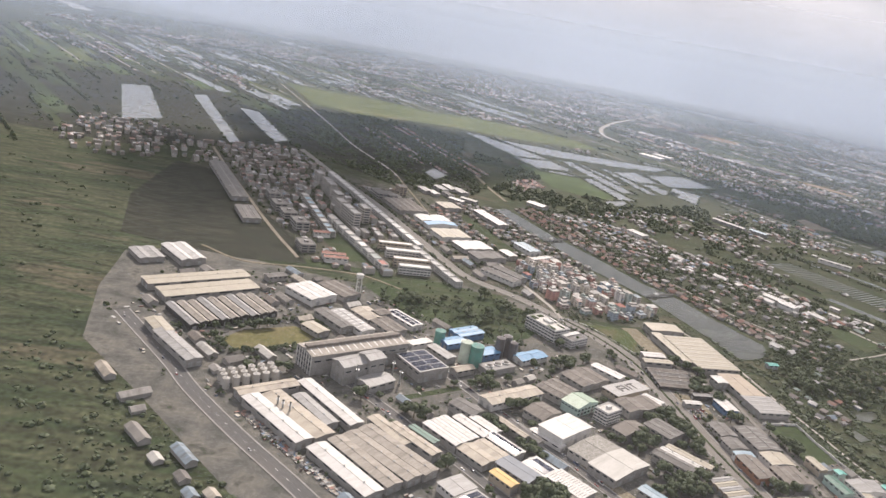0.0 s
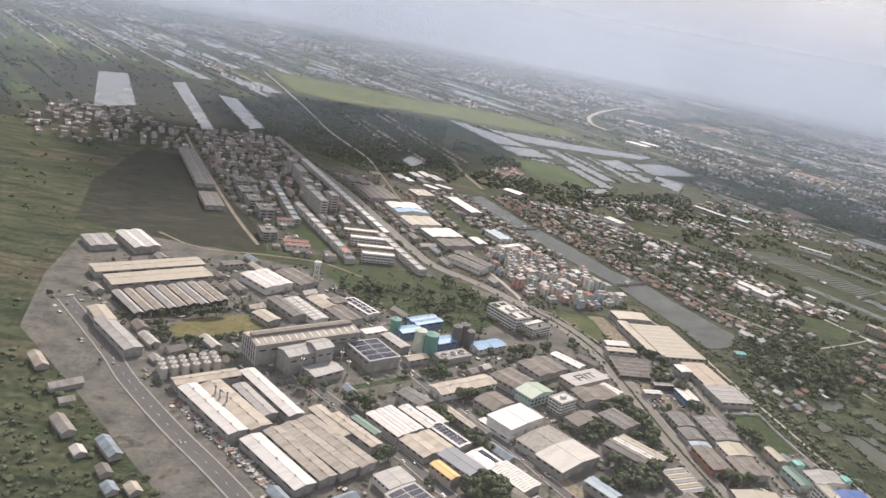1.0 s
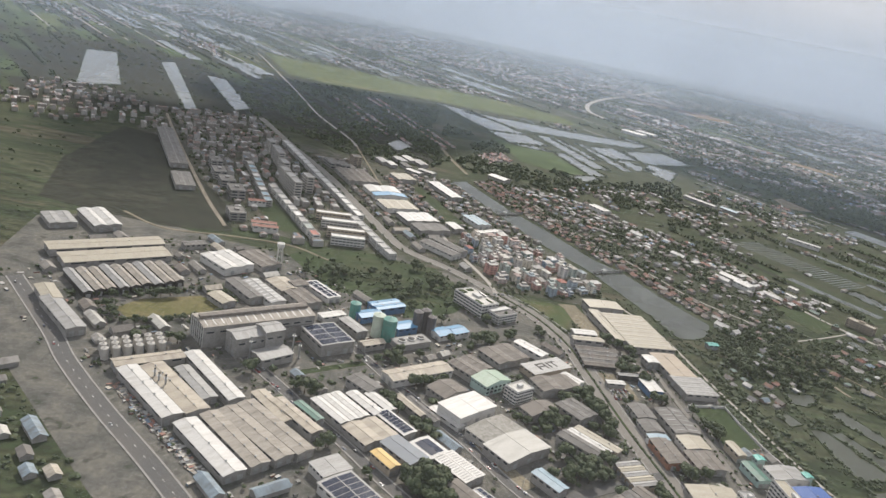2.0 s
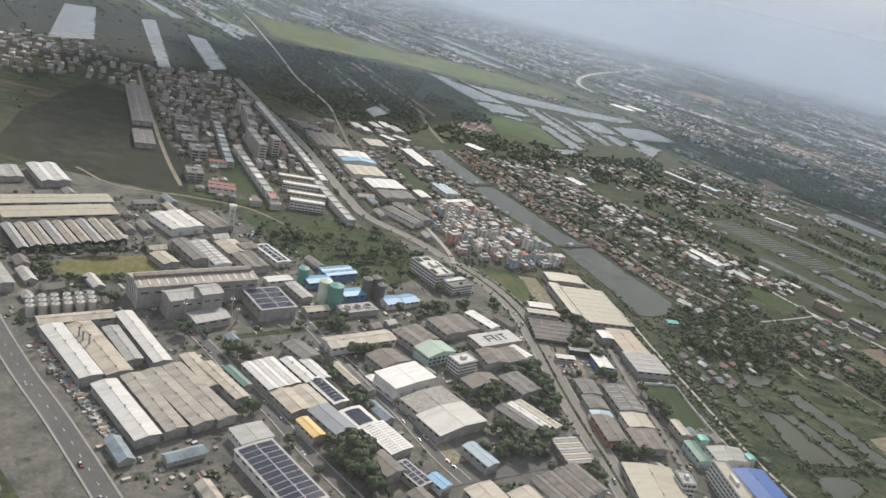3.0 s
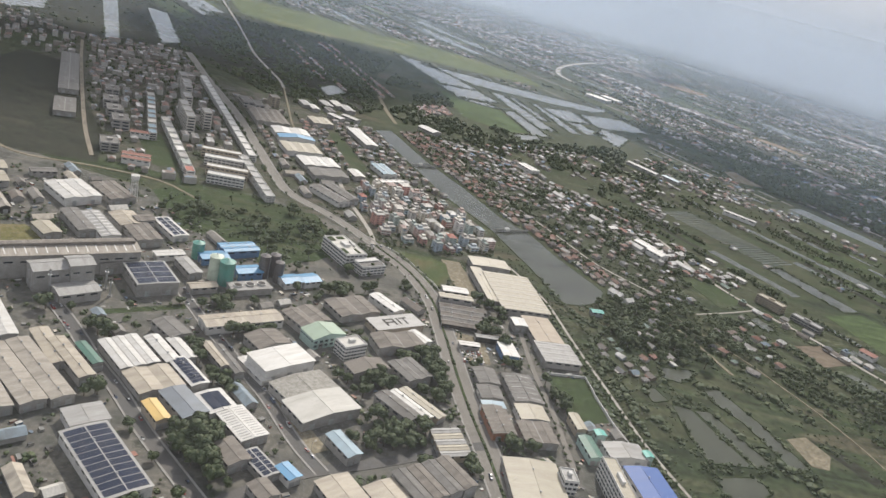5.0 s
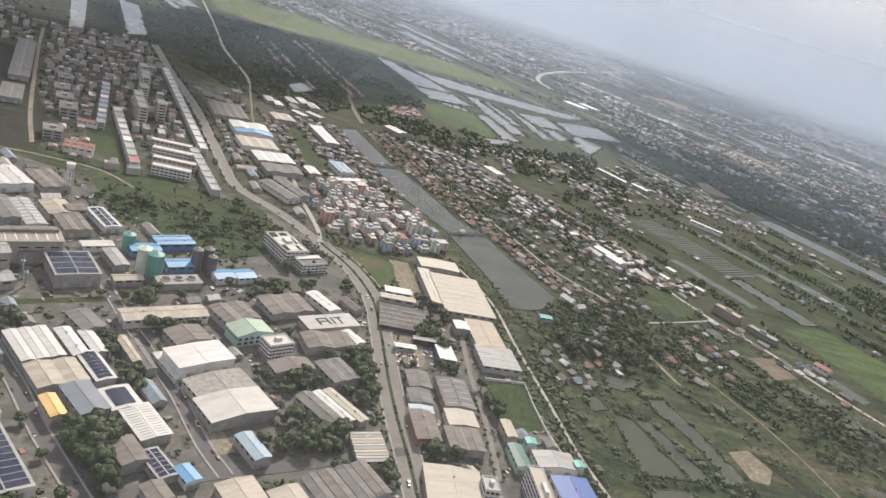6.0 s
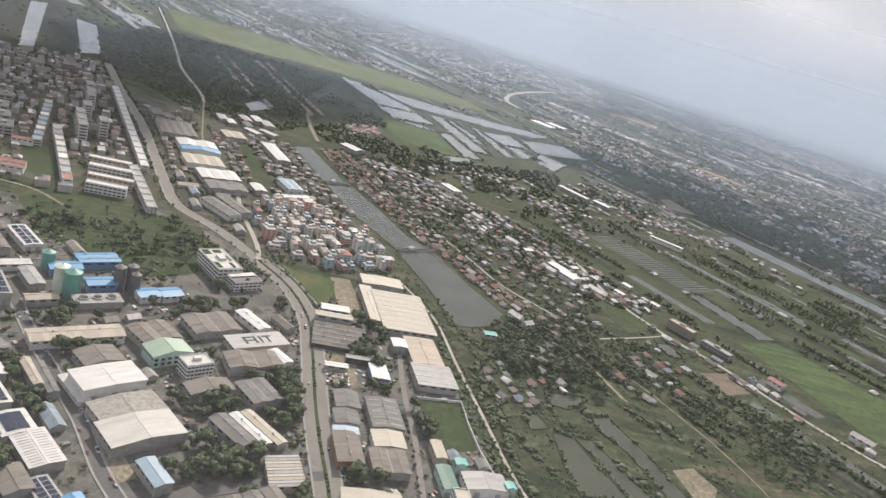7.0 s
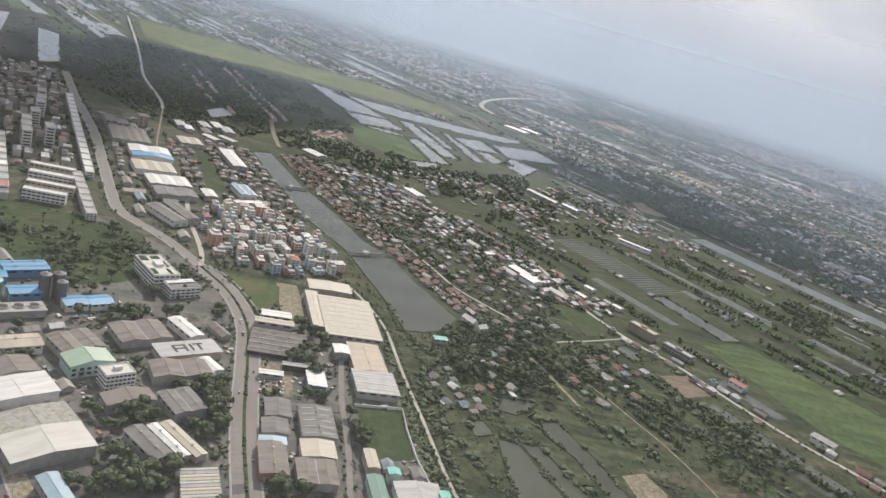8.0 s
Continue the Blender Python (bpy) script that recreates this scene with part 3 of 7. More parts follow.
patch("canal_strip", [(9, 494), (12, 489), (58, 523), (55, 528)], M_GRASS, "green ditch along the factory wall", "field", 0.14)
patch("tan_yard", [(212, 708), (228, 712), (243, 660), (238, 634), (228, 640), (222, 668)], M_SAND_F, "pale tan unloading yard", "yard", 0.15)
patch("scrub_lot", [(-10, 722), (20, 736), (95, 742), (110, 715), (70, 668), (40, 690)], M_GRASS, "overgrown green lot", "field", 0.13, False)
patch("overgrown_lot", [(30, 690), (60, 640), (75, 612), (96, 622), (112, 660), (124, 690), (112, 716), (70, 668), (40, 690)], M_GRASS, "overgrown green lot between works", "field", 0.12, False)
patch("car_lot", [(221, 575), (247, 577), (252, 541), (229, 536)], M_SAND_F, "dusty yard used for parked cars", "yard", 0.15)
patch("tan_verge", [(122, 444), (131, 449), (163, 411), (156, 405)], M_SAND_F, "bare tan earth verge beside the lane", "yard", 0.14)
patch("lot_meadow", [(-40, 706), (-20, 735), (35, 752), (80, 738), (128, 700), (150, 690), (128, 668), (114, 640), (92, 622), (60, 622), (33, 640), (4, 640), (-12, 668)], M_PADDY_D, "rough green lot with scattered trees", "field", 0.105, False)
patch("meadow", [(457, 824), (505, 826), (520, 790), (483, 757)], M_PADDY_D, "dark green meadow beside the country road", "field")
patch("ploughed_plot", [(536, 708), (572, 726), (597, 703), (550, 676)], M_SOIL, "brown ploughed plot", "field")
patch("orange_bank", [(787, 3005), (1060, 3040), (1066, 2950), (930, 2890), (790, 2925)], M_SOIL, "long bank of bare reddish earth", "field")
patch("orange_cutting", [(978, 2085), (1042, 2045), (1082, 1975), (1072, 1955), (1030, 1995), (985, 2040)], M_SAND, "strip of bare orange earth", "field")
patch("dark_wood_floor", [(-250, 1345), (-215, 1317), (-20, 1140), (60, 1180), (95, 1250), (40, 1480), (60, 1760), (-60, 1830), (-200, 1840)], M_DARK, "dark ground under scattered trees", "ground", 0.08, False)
# this patch's dark colour stands in for cloud shade over the belt
patch("cloud_shade_east", [(735, 1527), (839, 1636), (930, 1558), (1018, 1473), (1062, 1300), (969, 1143), (911, 1255), (847, 1329), (767, 1387)], M_DARK, "ground darkened as cloud shade under a far tree belt", "ground", 0.12, False)
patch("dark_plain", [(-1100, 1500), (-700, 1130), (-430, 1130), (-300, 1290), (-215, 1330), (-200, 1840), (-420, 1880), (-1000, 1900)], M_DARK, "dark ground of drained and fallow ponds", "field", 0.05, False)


LEVEL = [0.2]


def road(name, pts, width, material, label, kerb=True, median=False, dashes=False, verge=0.0):
    line = smooth(pts)
    LEVEL[0] += 0.012
    z = LEVEL[0]
    ob = tagged(new(name, band(line, width / 2, -width / 2, -0.3, z).data(name, material)), label, "road", kind="structure")
    for x, y, a in along(line, 4.0):
        mark(x, y, 4, width + 2, a, 0.5)
    if kerb:
        for s in (1, -1):
            part("kerb", band(line, s * (width / 2 + 1.1), s * width / 2, -0.3, z + 0.15), M_KERB, ob, "raised concrete kerb and footway")
    if median:
        part("median", band(line, 0.9, -0.9, 0.1, z + 0.25), M_GRASS, ob, "planted median strip")
    if dashes:
        for off in ((-width / 4, width / 4) if median else (0.0,)):
            for x, y, a in along(line, 11.0, off):
                if y < 760:
                    d = part("lane_mark", block("lane_mark", 2.6, 0.22, 0.02, M_LINE), None, ob, at=(x, y, z))
                    d.rotation_euler = (0, 0, radians(a))
    return line


MAIN = road("road_main", [(282, 300), (268, 350), (256, 401), (247, 440), (238, 475), (229, 516), (219, 570), (207, 622), (184, 668), (153, 704)], 14, M_CONC_ROAD, "divided concrete road with a planted median", True, True)
NORTH = road("road_north", [(153, 704), (111, 745), (63, 781), (36, 829), (-4, 913), (-58, 1025), (-140, 1172), (-215, 1317)], 8.5, M_CONC_ROAD, "straight pale concrete road through the town", True)
road("road_canal_head", [(86, 1356), (94, 1320), (106, 1266), (129, 1186)], 6, M_SAND_F, "sandy track beyond the canal head", False)
road("road_side", [(153, 704), (147, 729), (135, 760), (114, 808), (95, 864), (77, 895), (54, 945)], 4.0, M_CONC_PALE, "narrow pale concrete road between houses", False)
road("lane_factory", [(54, 945), (16, 1022), (-14, 1124), (-45, 1235)], 2.4, M_SAND_F, "dusty lane behind the factories", False)
ROAD4 = road("road_plain", [(-45, 1235), (-69, 1296), (-141, 1441), (-200, 1595), (-275, 1790), (-440, 2200)], 4.6, M_CONC_PALE, "straight pale concrete road across dark fields", False)
MID = road("road_mid", [(40, 545), (70, 506), (89, 484), (108, 461), (124, 442), (146, 411), (163, 392)], 6, M_ASPHALT, "grey lane between factories with parked cars", True)
road("road_cross", [(118, 352), (150, 385), (190, 410), (232, 438), (246, 446)], 7, M_ASPHALT, "grey cross street to the main road", False)
LEFT = road("road_left", [(-30, 505), (3, 472), (30, 442), (52, 420), (77, 392), (106, 363), (150, 320)], 7, M_ASPHALT, "dark asphalt lane beside the factories", True)
WEST = road("road_west", [(-210, 560), (-149, 490), (-123, 457), (-82, 413), (-40, 372), (10, 320)], 10, M_ASPHALT, "dark asphalt road beside the factory wall", True, False, True)
EASTP = road("path_east", [(270, 735), (281, 717), (302, 672), (318, 604), (333, 545), (349, 482), (369, 430), (400, 350)], 2.2, M_CONC_PALE, "narrow pale concrete path along a ditch", False)
ROADR = road("road_east", [(720, 540), (665, 607), (632, 641), (596, 688), (563, 738), (526, 777), (485, 849), (462, 937), (403, 1017), (340, 1062), (294, 1134)], 4.0, M_CONC_PALE, "narrow pale country road", False)
road("track_field", [(-205, 742), (-158, 716), (-99, 727), (-44, 731), (-3, 710)], 3, M_SAND_F, "sandy track along the field edge", False)
road("road_far", [(530, 2240), (503, 2330), (512, 2448), (546, 2590), (645, 2850), (815, 3200), (1180, 4000), (1560, 4900)], 14, M_CONC_PALE, "far pale highway in haze", False)
road("track_east", [(414, 687), (426, 668), (437, 641), (447, 616)], 3.4, M_SAND_F, "sandy farm track between trees", False)
road("path_farm", [(414, 722), (420, 711), (442, 681), (469, 647), (488, 614), (503, 587), (519, 547), (530, 505)], 1.5, M_SAND_F, "thin pale farm path", False)
road("lane_farm", [(449, 726), (487, 750), (526, 777)], 1.8, M_CONC_PALE, "thin pale lane joining the country road", False)
road("lane_village", [(223, 1073), (266, 966), (312, 888), (341, 839), (367, 794), (416, 750)], 2.0, M_CONC_PALE, "thin pale village lane in a green strip", False)
road("lane_east", [(236, 523), (262, 528), (290, 540)], 5, M_ASPHALT, "short lane between warehouses", False)
LANEE = road("lane_warehouse", [(268, 690), (280, 560), (290, 500), (297, 440)], 3.5, M_CONC_ROAD, "narrow service lane beside warehouses", False)
M_SAND_L = land("pale_sand", [(0.3, (0.20, 0.175, 0.14)), (0.6, (0.28, 0.245, 0.19)), (0.75, (0.15, 0.14, 0.10))], 0.05, 0.4)
road("lane_town", [(-112, 752), (-116, 760), (-164, 851), (-274, 1082), (-333, 1212)], 4, M_SAND_L, "pale sandy town lane beside a dark field", False)
ditch = [Vector((p.x - 5.5, p.y - 1.0)) for p in smooth([(281, 717), (302, 672), (318, 604), (333, 545), (349, 482), (369, 430)])]
tagged(new("ditch_bank", band(ditch, 5.0, -4.2, -0.3, 0.13).data("ditch_bank", M_GRASS)), "overgrown grassy banks of a ditch", "bank", kind="structure")
tagged(new("ditch_water", band(ditch, 1.3, -1.3, -0.3, 0.17).data("ditch_water", M_POND_G)), "dark water in a ditch beside the path", "ditch", kind="structure")

# ---- tinted sheets in place of haze towards the horizon ----


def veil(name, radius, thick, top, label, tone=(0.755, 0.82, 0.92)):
    """A tinted see-through sheet across the distance that stands in for haze, thinning upwards."""
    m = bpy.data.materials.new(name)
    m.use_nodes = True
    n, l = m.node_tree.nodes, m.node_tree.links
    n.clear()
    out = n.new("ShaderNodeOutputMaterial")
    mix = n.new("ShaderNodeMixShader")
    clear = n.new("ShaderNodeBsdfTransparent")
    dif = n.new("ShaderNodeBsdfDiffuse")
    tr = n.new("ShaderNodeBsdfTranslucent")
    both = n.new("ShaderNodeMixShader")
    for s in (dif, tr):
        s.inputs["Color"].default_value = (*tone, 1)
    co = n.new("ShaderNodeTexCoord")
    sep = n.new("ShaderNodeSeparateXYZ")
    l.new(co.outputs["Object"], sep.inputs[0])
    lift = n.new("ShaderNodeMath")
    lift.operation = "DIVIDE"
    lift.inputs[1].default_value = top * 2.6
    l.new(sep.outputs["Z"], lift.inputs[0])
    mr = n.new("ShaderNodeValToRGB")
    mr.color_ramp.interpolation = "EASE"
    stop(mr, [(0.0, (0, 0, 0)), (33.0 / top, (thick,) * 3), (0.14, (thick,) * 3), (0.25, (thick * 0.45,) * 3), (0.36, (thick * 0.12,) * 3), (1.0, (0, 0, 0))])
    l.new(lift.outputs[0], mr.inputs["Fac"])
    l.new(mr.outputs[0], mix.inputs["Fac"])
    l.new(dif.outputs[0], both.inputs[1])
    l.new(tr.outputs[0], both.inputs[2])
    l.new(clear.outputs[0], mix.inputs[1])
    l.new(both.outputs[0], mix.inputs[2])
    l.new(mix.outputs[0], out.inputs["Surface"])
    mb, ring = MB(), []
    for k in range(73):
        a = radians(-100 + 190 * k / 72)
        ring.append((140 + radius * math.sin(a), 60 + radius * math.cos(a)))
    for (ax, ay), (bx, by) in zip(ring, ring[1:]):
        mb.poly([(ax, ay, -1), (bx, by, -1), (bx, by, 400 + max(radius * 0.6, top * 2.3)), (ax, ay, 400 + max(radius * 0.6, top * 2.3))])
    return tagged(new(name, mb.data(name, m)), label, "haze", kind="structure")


# Haze is put in by sheet colour; the nearest sheet lifts the darks.
HAZE_SHEETS = ((250, 0.045, 420, (0.80, 0.83, 0.87)), (1200, 0.125, 440, (0.60, 0.75, 0.97)), (1900, 0.19, 460, (0.63, 0.75, 0.94)), (2600, 0.24, 490, (0.67, 0.77, 0.91)),
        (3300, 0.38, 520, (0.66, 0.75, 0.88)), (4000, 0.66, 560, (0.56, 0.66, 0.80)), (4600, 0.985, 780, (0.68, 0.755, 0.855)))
for radius, thick, top, tone in HAZE_SHEETS:
    veil("haze_sheet", radius, thick, top, "pale blue-grey tinted sheet standing in for haze", tone)


# ---- clouds that shade parts of the land ----
M_CLOUD = bpy.data.materials.new("cloud_vapour")
M_CLOUD.use_nodes = True
cn, cl = M_CLOUD.node_tree.nodes, M_CLOUD.node_tree.links
cb = cn["Principled BSDF"]
cb.inputs["Base Color"].default_value = (0.92, 0.92, 0.93, 1)
cb.inputs["Roughness"].default_value = 1.0
c_no = cn.new("ShaderNodeTexNoise")
c_no.inputs["Scale"].default_value, c_no.inputs["Detail"].default_value = 0.006, 5.0
c_co = cn.new("ShaderNodeTexCoord")
cl.new(c_co.outputs["Object"], c_no.inputs["Vector"])
c_mr = cn.new("ShaderNodeMapRange")
c_mr.inputs["From Min"].default_value, c_mr.inputs["From Max"].default_value = 0.38, 0.66
c_mr.inputs["To Min"].default_value, c_mr.inputs["To Max"].default_value = 0.0, 0.6
cl.new(c_no.outputs["Fac"], c_mr.inputs["Value"])
cl.new(c_mr.outputs[0], cb.inputs["Alpha"])


def cloud(x, y, rx, ry, turn, height=1300.0):
    """A flat heap of cloud whose shade falls round the place x, y."""
    c = Vector((x, y, 0)) + SUN_WAY * (height / SUN_WAY.z)
    mb, n, rings = MB(), 28, 6
    rows_ = []
    for i in range(rings + 1):
        f = i / rings
        ring = []
        for k in range(n):
            t = 2 * math.pi * k / n
            w = 1 + 0.28 * noise.noise((math.cos(t) * 1.6 + x, math.sin(t) * 1.6 + y, 0.3))
            r = max(math.sin(math.pi * (0.5 + 0.5 * f)), 0.05) * w
            ring.append((rx * r * math.cos(t), ry * r * math.sin(t), 70 * f + 25 * noise.noise((math.cos(t) * 3 + x, math.sin(t) * 3, f * 3))))
        rows_.append(ring)
    for a, b in zip(rows_, rows_[1:]):
        for k in range(n):
            j = (k + 1) % n
            mb.poly([a[k], a[j], b[j], b[k]])
    mb.poly(rows_[0][::-1])
    mb.poly(rows_[-1])
    ob = thing("cloud", mb, M_CLOUD, pose(c.x, c.y, c.z, 0, 0, turn), "ragged grey-white cumulus cloud casting shade", "cloud", kind="structure")


cloud(-250, 1090, 190, 270, 30)
cloud(-60, 1560, 300, 330, -20)
cloud(1000, 1480, 560, 260, -35)


# ---- sheds and factories ----
def shed(x, y, l, w, a, h, roof, wall, label, gables=1, pitch=0.16, name="warehouse", sky=0, vents=0, doors=2, windows=4, group="", light=None):
    """A hall with its ridges along its length: walls, sheet roofs, ridge caps, gutters, doors, windows, roof lights, vents."""
    mark(x, y, l, w, a, 1.2)
    if len(label.split()) < 4:
        label += " with weathered metal sheets"
    vents = vents or (2 if l > 26 and gables < 3 else 0)
    pitch *= 0.72
    g = w / gables
    rise = g / 2 * pitch
    mb = MB()
    for k in range(gables):
        y0, y1, ym = -w / 2 + k * g, -w / 2 + (k + 1) * g, -w / 2 + (k + 0.5) * g
        mb.hexa([(-l / 2, y0, -0.2), (-l / 2, y1, -0.2), (-l / 2, y1, h), (-l / 2, ym, h + rise), (-l / 2, y0, h)],
                [(l / 2, y0, -0.2), (l / 2, y1, -0.2), (l / 2, y1, h), (l / 2, ym, h + rise), (l / 2, y0, h)])
    ob = thing(name, mb, wall, pose(x, y, 0, 0, 0, a), label, "warehouse" if name == "warehouse" else name.replace("_", " "), group)
    o = 0.6
    for k in range(gables):
        y0, y1, ym = -w / 2 + k * g, -w / 2 + (k + 1) * g, -w / 2 + (k + 0.5) * g
        for s, e in ((-1, y0), (1, y1)):
            over = 0.5 if (s < 0 and k == 0) or (s > 0 and k == gables - 1) else -0.12
            ee, ez = e + s * over, h - over * pitch
            sheet = MB().hexa([(-l / 2 - o, ee, ez + 0.05), (l / 2 + o, ee, ez + 0.05), (l / 2 + o, ym, h + rise + 0.05), (-l / 2 - o, ym, h + rise + 0.05)][::s],
                              [(-l / 2 - o, ee, ez + 0.22), (l / 2 + o, ee, ez + 0.22), (l / 2 + o, ym, h + rise + 0.22), (-l / 2 - o, ym, h + rise + 0.22)][::s])
            r = part("roof_sheet", sheet, roof, ob)
            for q in range(sky):
                sx = -l / 2 + (q + 0.5) * l / sky
                za, zb = 0.2, 0.85
                ya, yb = ee + (ym - ee) * za, ee + (ym - ee) * zb
                pa, pb = ez + (h + rise - ez) * za + 0.26, ez + (h + rise - ez) * zb + 0.26
                part("roof_light", MB().hexa([(sx - 0.35, ya, pa - 0.06), (sx + 0.35, ya, pa - 0.06), (sx + 0.35, yb, pb - 0.06), (sx - 0.35, yb, pb - 0.06)],
                                             [(sx - 0.35, ya, pa), (sx + 0.35, ya, pa), (sx + 0.35, yb, pb), (sx - 0.35, yb, pb)]), light or P_WHITE, r)
        part("ridge_cap", MB().box(-l / 2 - o, l / 2 + o, ym - 0.3, ym + 0.3, h + rise + 0.12, h + rise + 0.34), roof, ob)
        for q in range(vents):
            part("roof_vent", SHARED.setdefault("vent", MB().tube(0, 0, 0, 0.5, 0.35, 0.35, 8).tube(0, 0, 0.5, 0.9, 0.6, 0.25, 8).data("roof_vent", W_STEEL)), None, ob, at=(-l / 2 + (q + 0.5) * l / vents, ym, h + rise + 0.3))
        if k:
            part("gutter", MB().box(-l / 2 - o, l / 2 + o, y0 - 0.3, y0 + 0.3, h - 0.1, h + 0.3), W_GREY, ob)
    dh = min(h * 0.6, 4.0)
    street = 1 if math.sin(radians(a)) < 0 else -1      # the end with the doors
    for q in range(doors):
        part("roller_door", block("roller_door", 0.16, 3.2, dh, W_STEEL), None, ob, at=(street * l / 2, -w / 2 + (q + 0.5) * w / doors, 0))
    for q in range(windows):
        part("window", block("window", l / windows * 0.55, 0.14, 1.0, G_GLASS), None, ob, at=(-l / 2 + (q + 0.5) * l / windows, -w / 2, h * 0.68))
    return ob


def solar(ob, l, w, h, pitch, cols, rows, cx=0.0):
    """Solar panels laid in blocks over a roof's both slopes."""
    rise = w / 2 * pitch * 0.72
    for s in (-1, 1):
        for i in range(cols):
            for j in range(rows):
                x0, x1 = cx - l / 2 + (i + 0.06) * l / cols, cx - l / 2 + (i + 0.94) * l / cols
                f0, f1 = (j + 0.04) / rows, (j + (0.94 if rows > 1 else 0.992)) / rows
                y0, y1 = s * w / 2 * (1 - f0), s * w / 2 * (1 - f1)
                z0, z1 = h + rise * f0 + 0.35, h + rise * f1 + 0.35
                ring = [(x0, y0, z0), (x1, y0, z0), (x1, y1, z1), (x0, y1, z1)][::-s]
                part("solar_panel", MB().hexa([(p, q, z - 0.1) for p, q, z in ring], ring), G_SOLAR, ob)


I, J = -45.0, -76.0           # headings of the two street grids
shed(-177.7, 640.0, 90, 18, 39, 6.1, R_CREAM, W_GREY, "long cream-roofed factory hall", 1, 0.08, sky=0, vents=5)
shed(-162.1, 621.1, 82, 22, 40, 5.4, R_CREAM, W_GREY, "broad cream-roofed factory hall with low pitch", 1, 0.08, vents=3)
shed(-209.1, 697.7, 46, 23, -48, 6.1, R_WHITE, W_GREY, "bright white vaulted-roof hall", 2, 0.3)
shed(-237.3, 681.7, 30, 22, -50, 4.8, R_LGREY, W_GREY, "light grey roofed hall", 2, 0.2)
for k in range(9):
    d = -38 + 8.6 * k
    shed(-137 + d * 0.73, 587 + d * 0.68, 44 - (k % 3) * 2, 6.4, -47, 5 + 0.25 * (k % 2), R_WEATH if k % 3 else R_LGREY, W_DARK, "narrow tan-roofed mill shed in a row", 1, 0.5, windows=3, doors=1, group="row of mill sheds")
shed(-80.8, 650.9, 36, 28, -40, 6.8, R_WHITE, W_WHITE, "bright white roofed hall", 2, 0.16, vents=2)
shed(-58.0, 670.6, 36, 20, -41, 5.4, R_BROWN, W_GREY, "brown roofed hall", 2, 0.2)
f = shed(-29, 536, 82, 22, 38, 15, R_WEATH, W_GREY, "tall brown-roofed factory with pale roof lights", 1, 0.2, "factory", sky=14, windows=9, doors=3)
part("ridge_monitor", MB().box(-40, 40, -1.2, 3.4, 17.0, 18.6), R_BROWN, f, "raised brown ridge monitor")
for k in range(7):
    part("pilaster", MB().box(-41.5, -41.0, -10.6 + 3.5 * k, -9.8 + 3.5 * k, -0.2, 14.6), W_WHITE, f, "white rendered pilaster")
for k in range(6):
    for z in (3.0, 7.0, 11.0):
        part("window", block("window", 0.2, 1.6, 2.2, G_GLASS), None, f, at=(-41.05, -8.5 + 3.5 * k, z))
shed(-27, 509, 24, 15, 42, 14, R_LGREY, W_GREY, "grey process building with curved roof", 1, 0.35, "factory", windows=3)
shed(-14, 517, 14, 14, 42, 17, R_LGREY, W_GREY, "tall grey process tower", 1, 0.35, "factory", windows=2, doors=1)
shed(-8.7, 502.4, 24, 15, 46, 6.1, R_LGREY, W_GREY, "light grey roofed workshop", 1, 0.25, windows=3)
s = shed(22.5, 539.2, 31, 26, -52, 9, R_LGREY, W_GREY, "tall grey hall roofed with dark solar panels", 1, 0.03, "solar_hall")
solar(s, 30, 25, 9, 0.03, 4, 1)
s = shed(-2.5, 549.5, 12, 27, -50, 8.4, R_GREY, W_GREY, "lower grey hall with solar panels", 1, 0.03, "solar_hall")
solar(s, 11, 25.5, 8.4, 0.03, 2, 1)
shed(58.1, 618.8, 27, 15, 40, 6.1, R_BLUE, W_BLUE, "bright blue-roofed plant building", 2, 0.25, "plant_building", windows=3)
shed(46.1, 595.8, 20, 12, 38, 5.4, R_BLUE, W_BLUE, "bright blue-roofed plant building", 1, 0.25, "plant_building", windows=3)
shed(74.3, 584.4, 18, 12, 38, 6.1, R_BLUE, W_BLUE, "bright blue-roofed plant building", 1, 0.25, "plant_building", windows=3)
shed(103.8, 587.8, 14, 13, 42, 4.8, R_BLUE, W_WHITE, "blue-roofed workshop with white walls", 1, 0.3, "workshop", windows=3)
shed(115.9, 596.9, 14, 13, 42, 4.8, R_BLUE, W_WHITE, "blue-roofed workshop with white walls", 1, 0.3, "workshop", windows=3)
shed(-77.2, 467.4, 42, 10, 38, 5.4, R_TAN, W_GREY, "long tan-roofed store", 1, 0.25)
shed(-63.3, 430.5, 60, 12, I, 6.1, R_WHITE, W_GREY, "long white-roofed hall with rusty streaks", 1, 0.16, vents=4)
shed(-52.0, 440.1, 59, 14, I, 5.4, R_TAN, W_GREY, "long tan-roofed hall", 1, 0.16, vents=6)
shed(-35.0, 460.9, 62, 10, -48, 6.1, R_WHITE, W_GREY, "long white-roofed hall", 1, 0.2)
shed(-42.6, 450.6, 40, 9, -48, 4.8, R_LGREY, W_GREY, "grey-roofed annexe between halls", 1, 0.2)
shed(-15.6, 388.6, 54, 13, I, 5.4, R_WHITE, W_GREY, "white-roofed hall", 1, 0.2, vents=3)
shed(-5.5, 399.7, 55, 11, I, 5.4, R_WEATH, W_GREY, "weathered beige-roofed hall in a joined row", 1, 0.2, vents=5)
shed(3.6, 408.8, 56, 12, -42, 5.4, R_WEATH, W_GREY, "weathered beige-roofed hall in a joined row", 1, 0.2, vents=5)
shed(12.7, 417.9, 58, 11, -42, 5.4, R_WEATH, W_GREY, "weathered beige-roofed hall in a joined row", 1, 0.2, vents=5)
shed(22, 432, 40, 8, -43, 6, R_TAN, W_GREY, "narrow tan-roofed store", 1, 0.2)
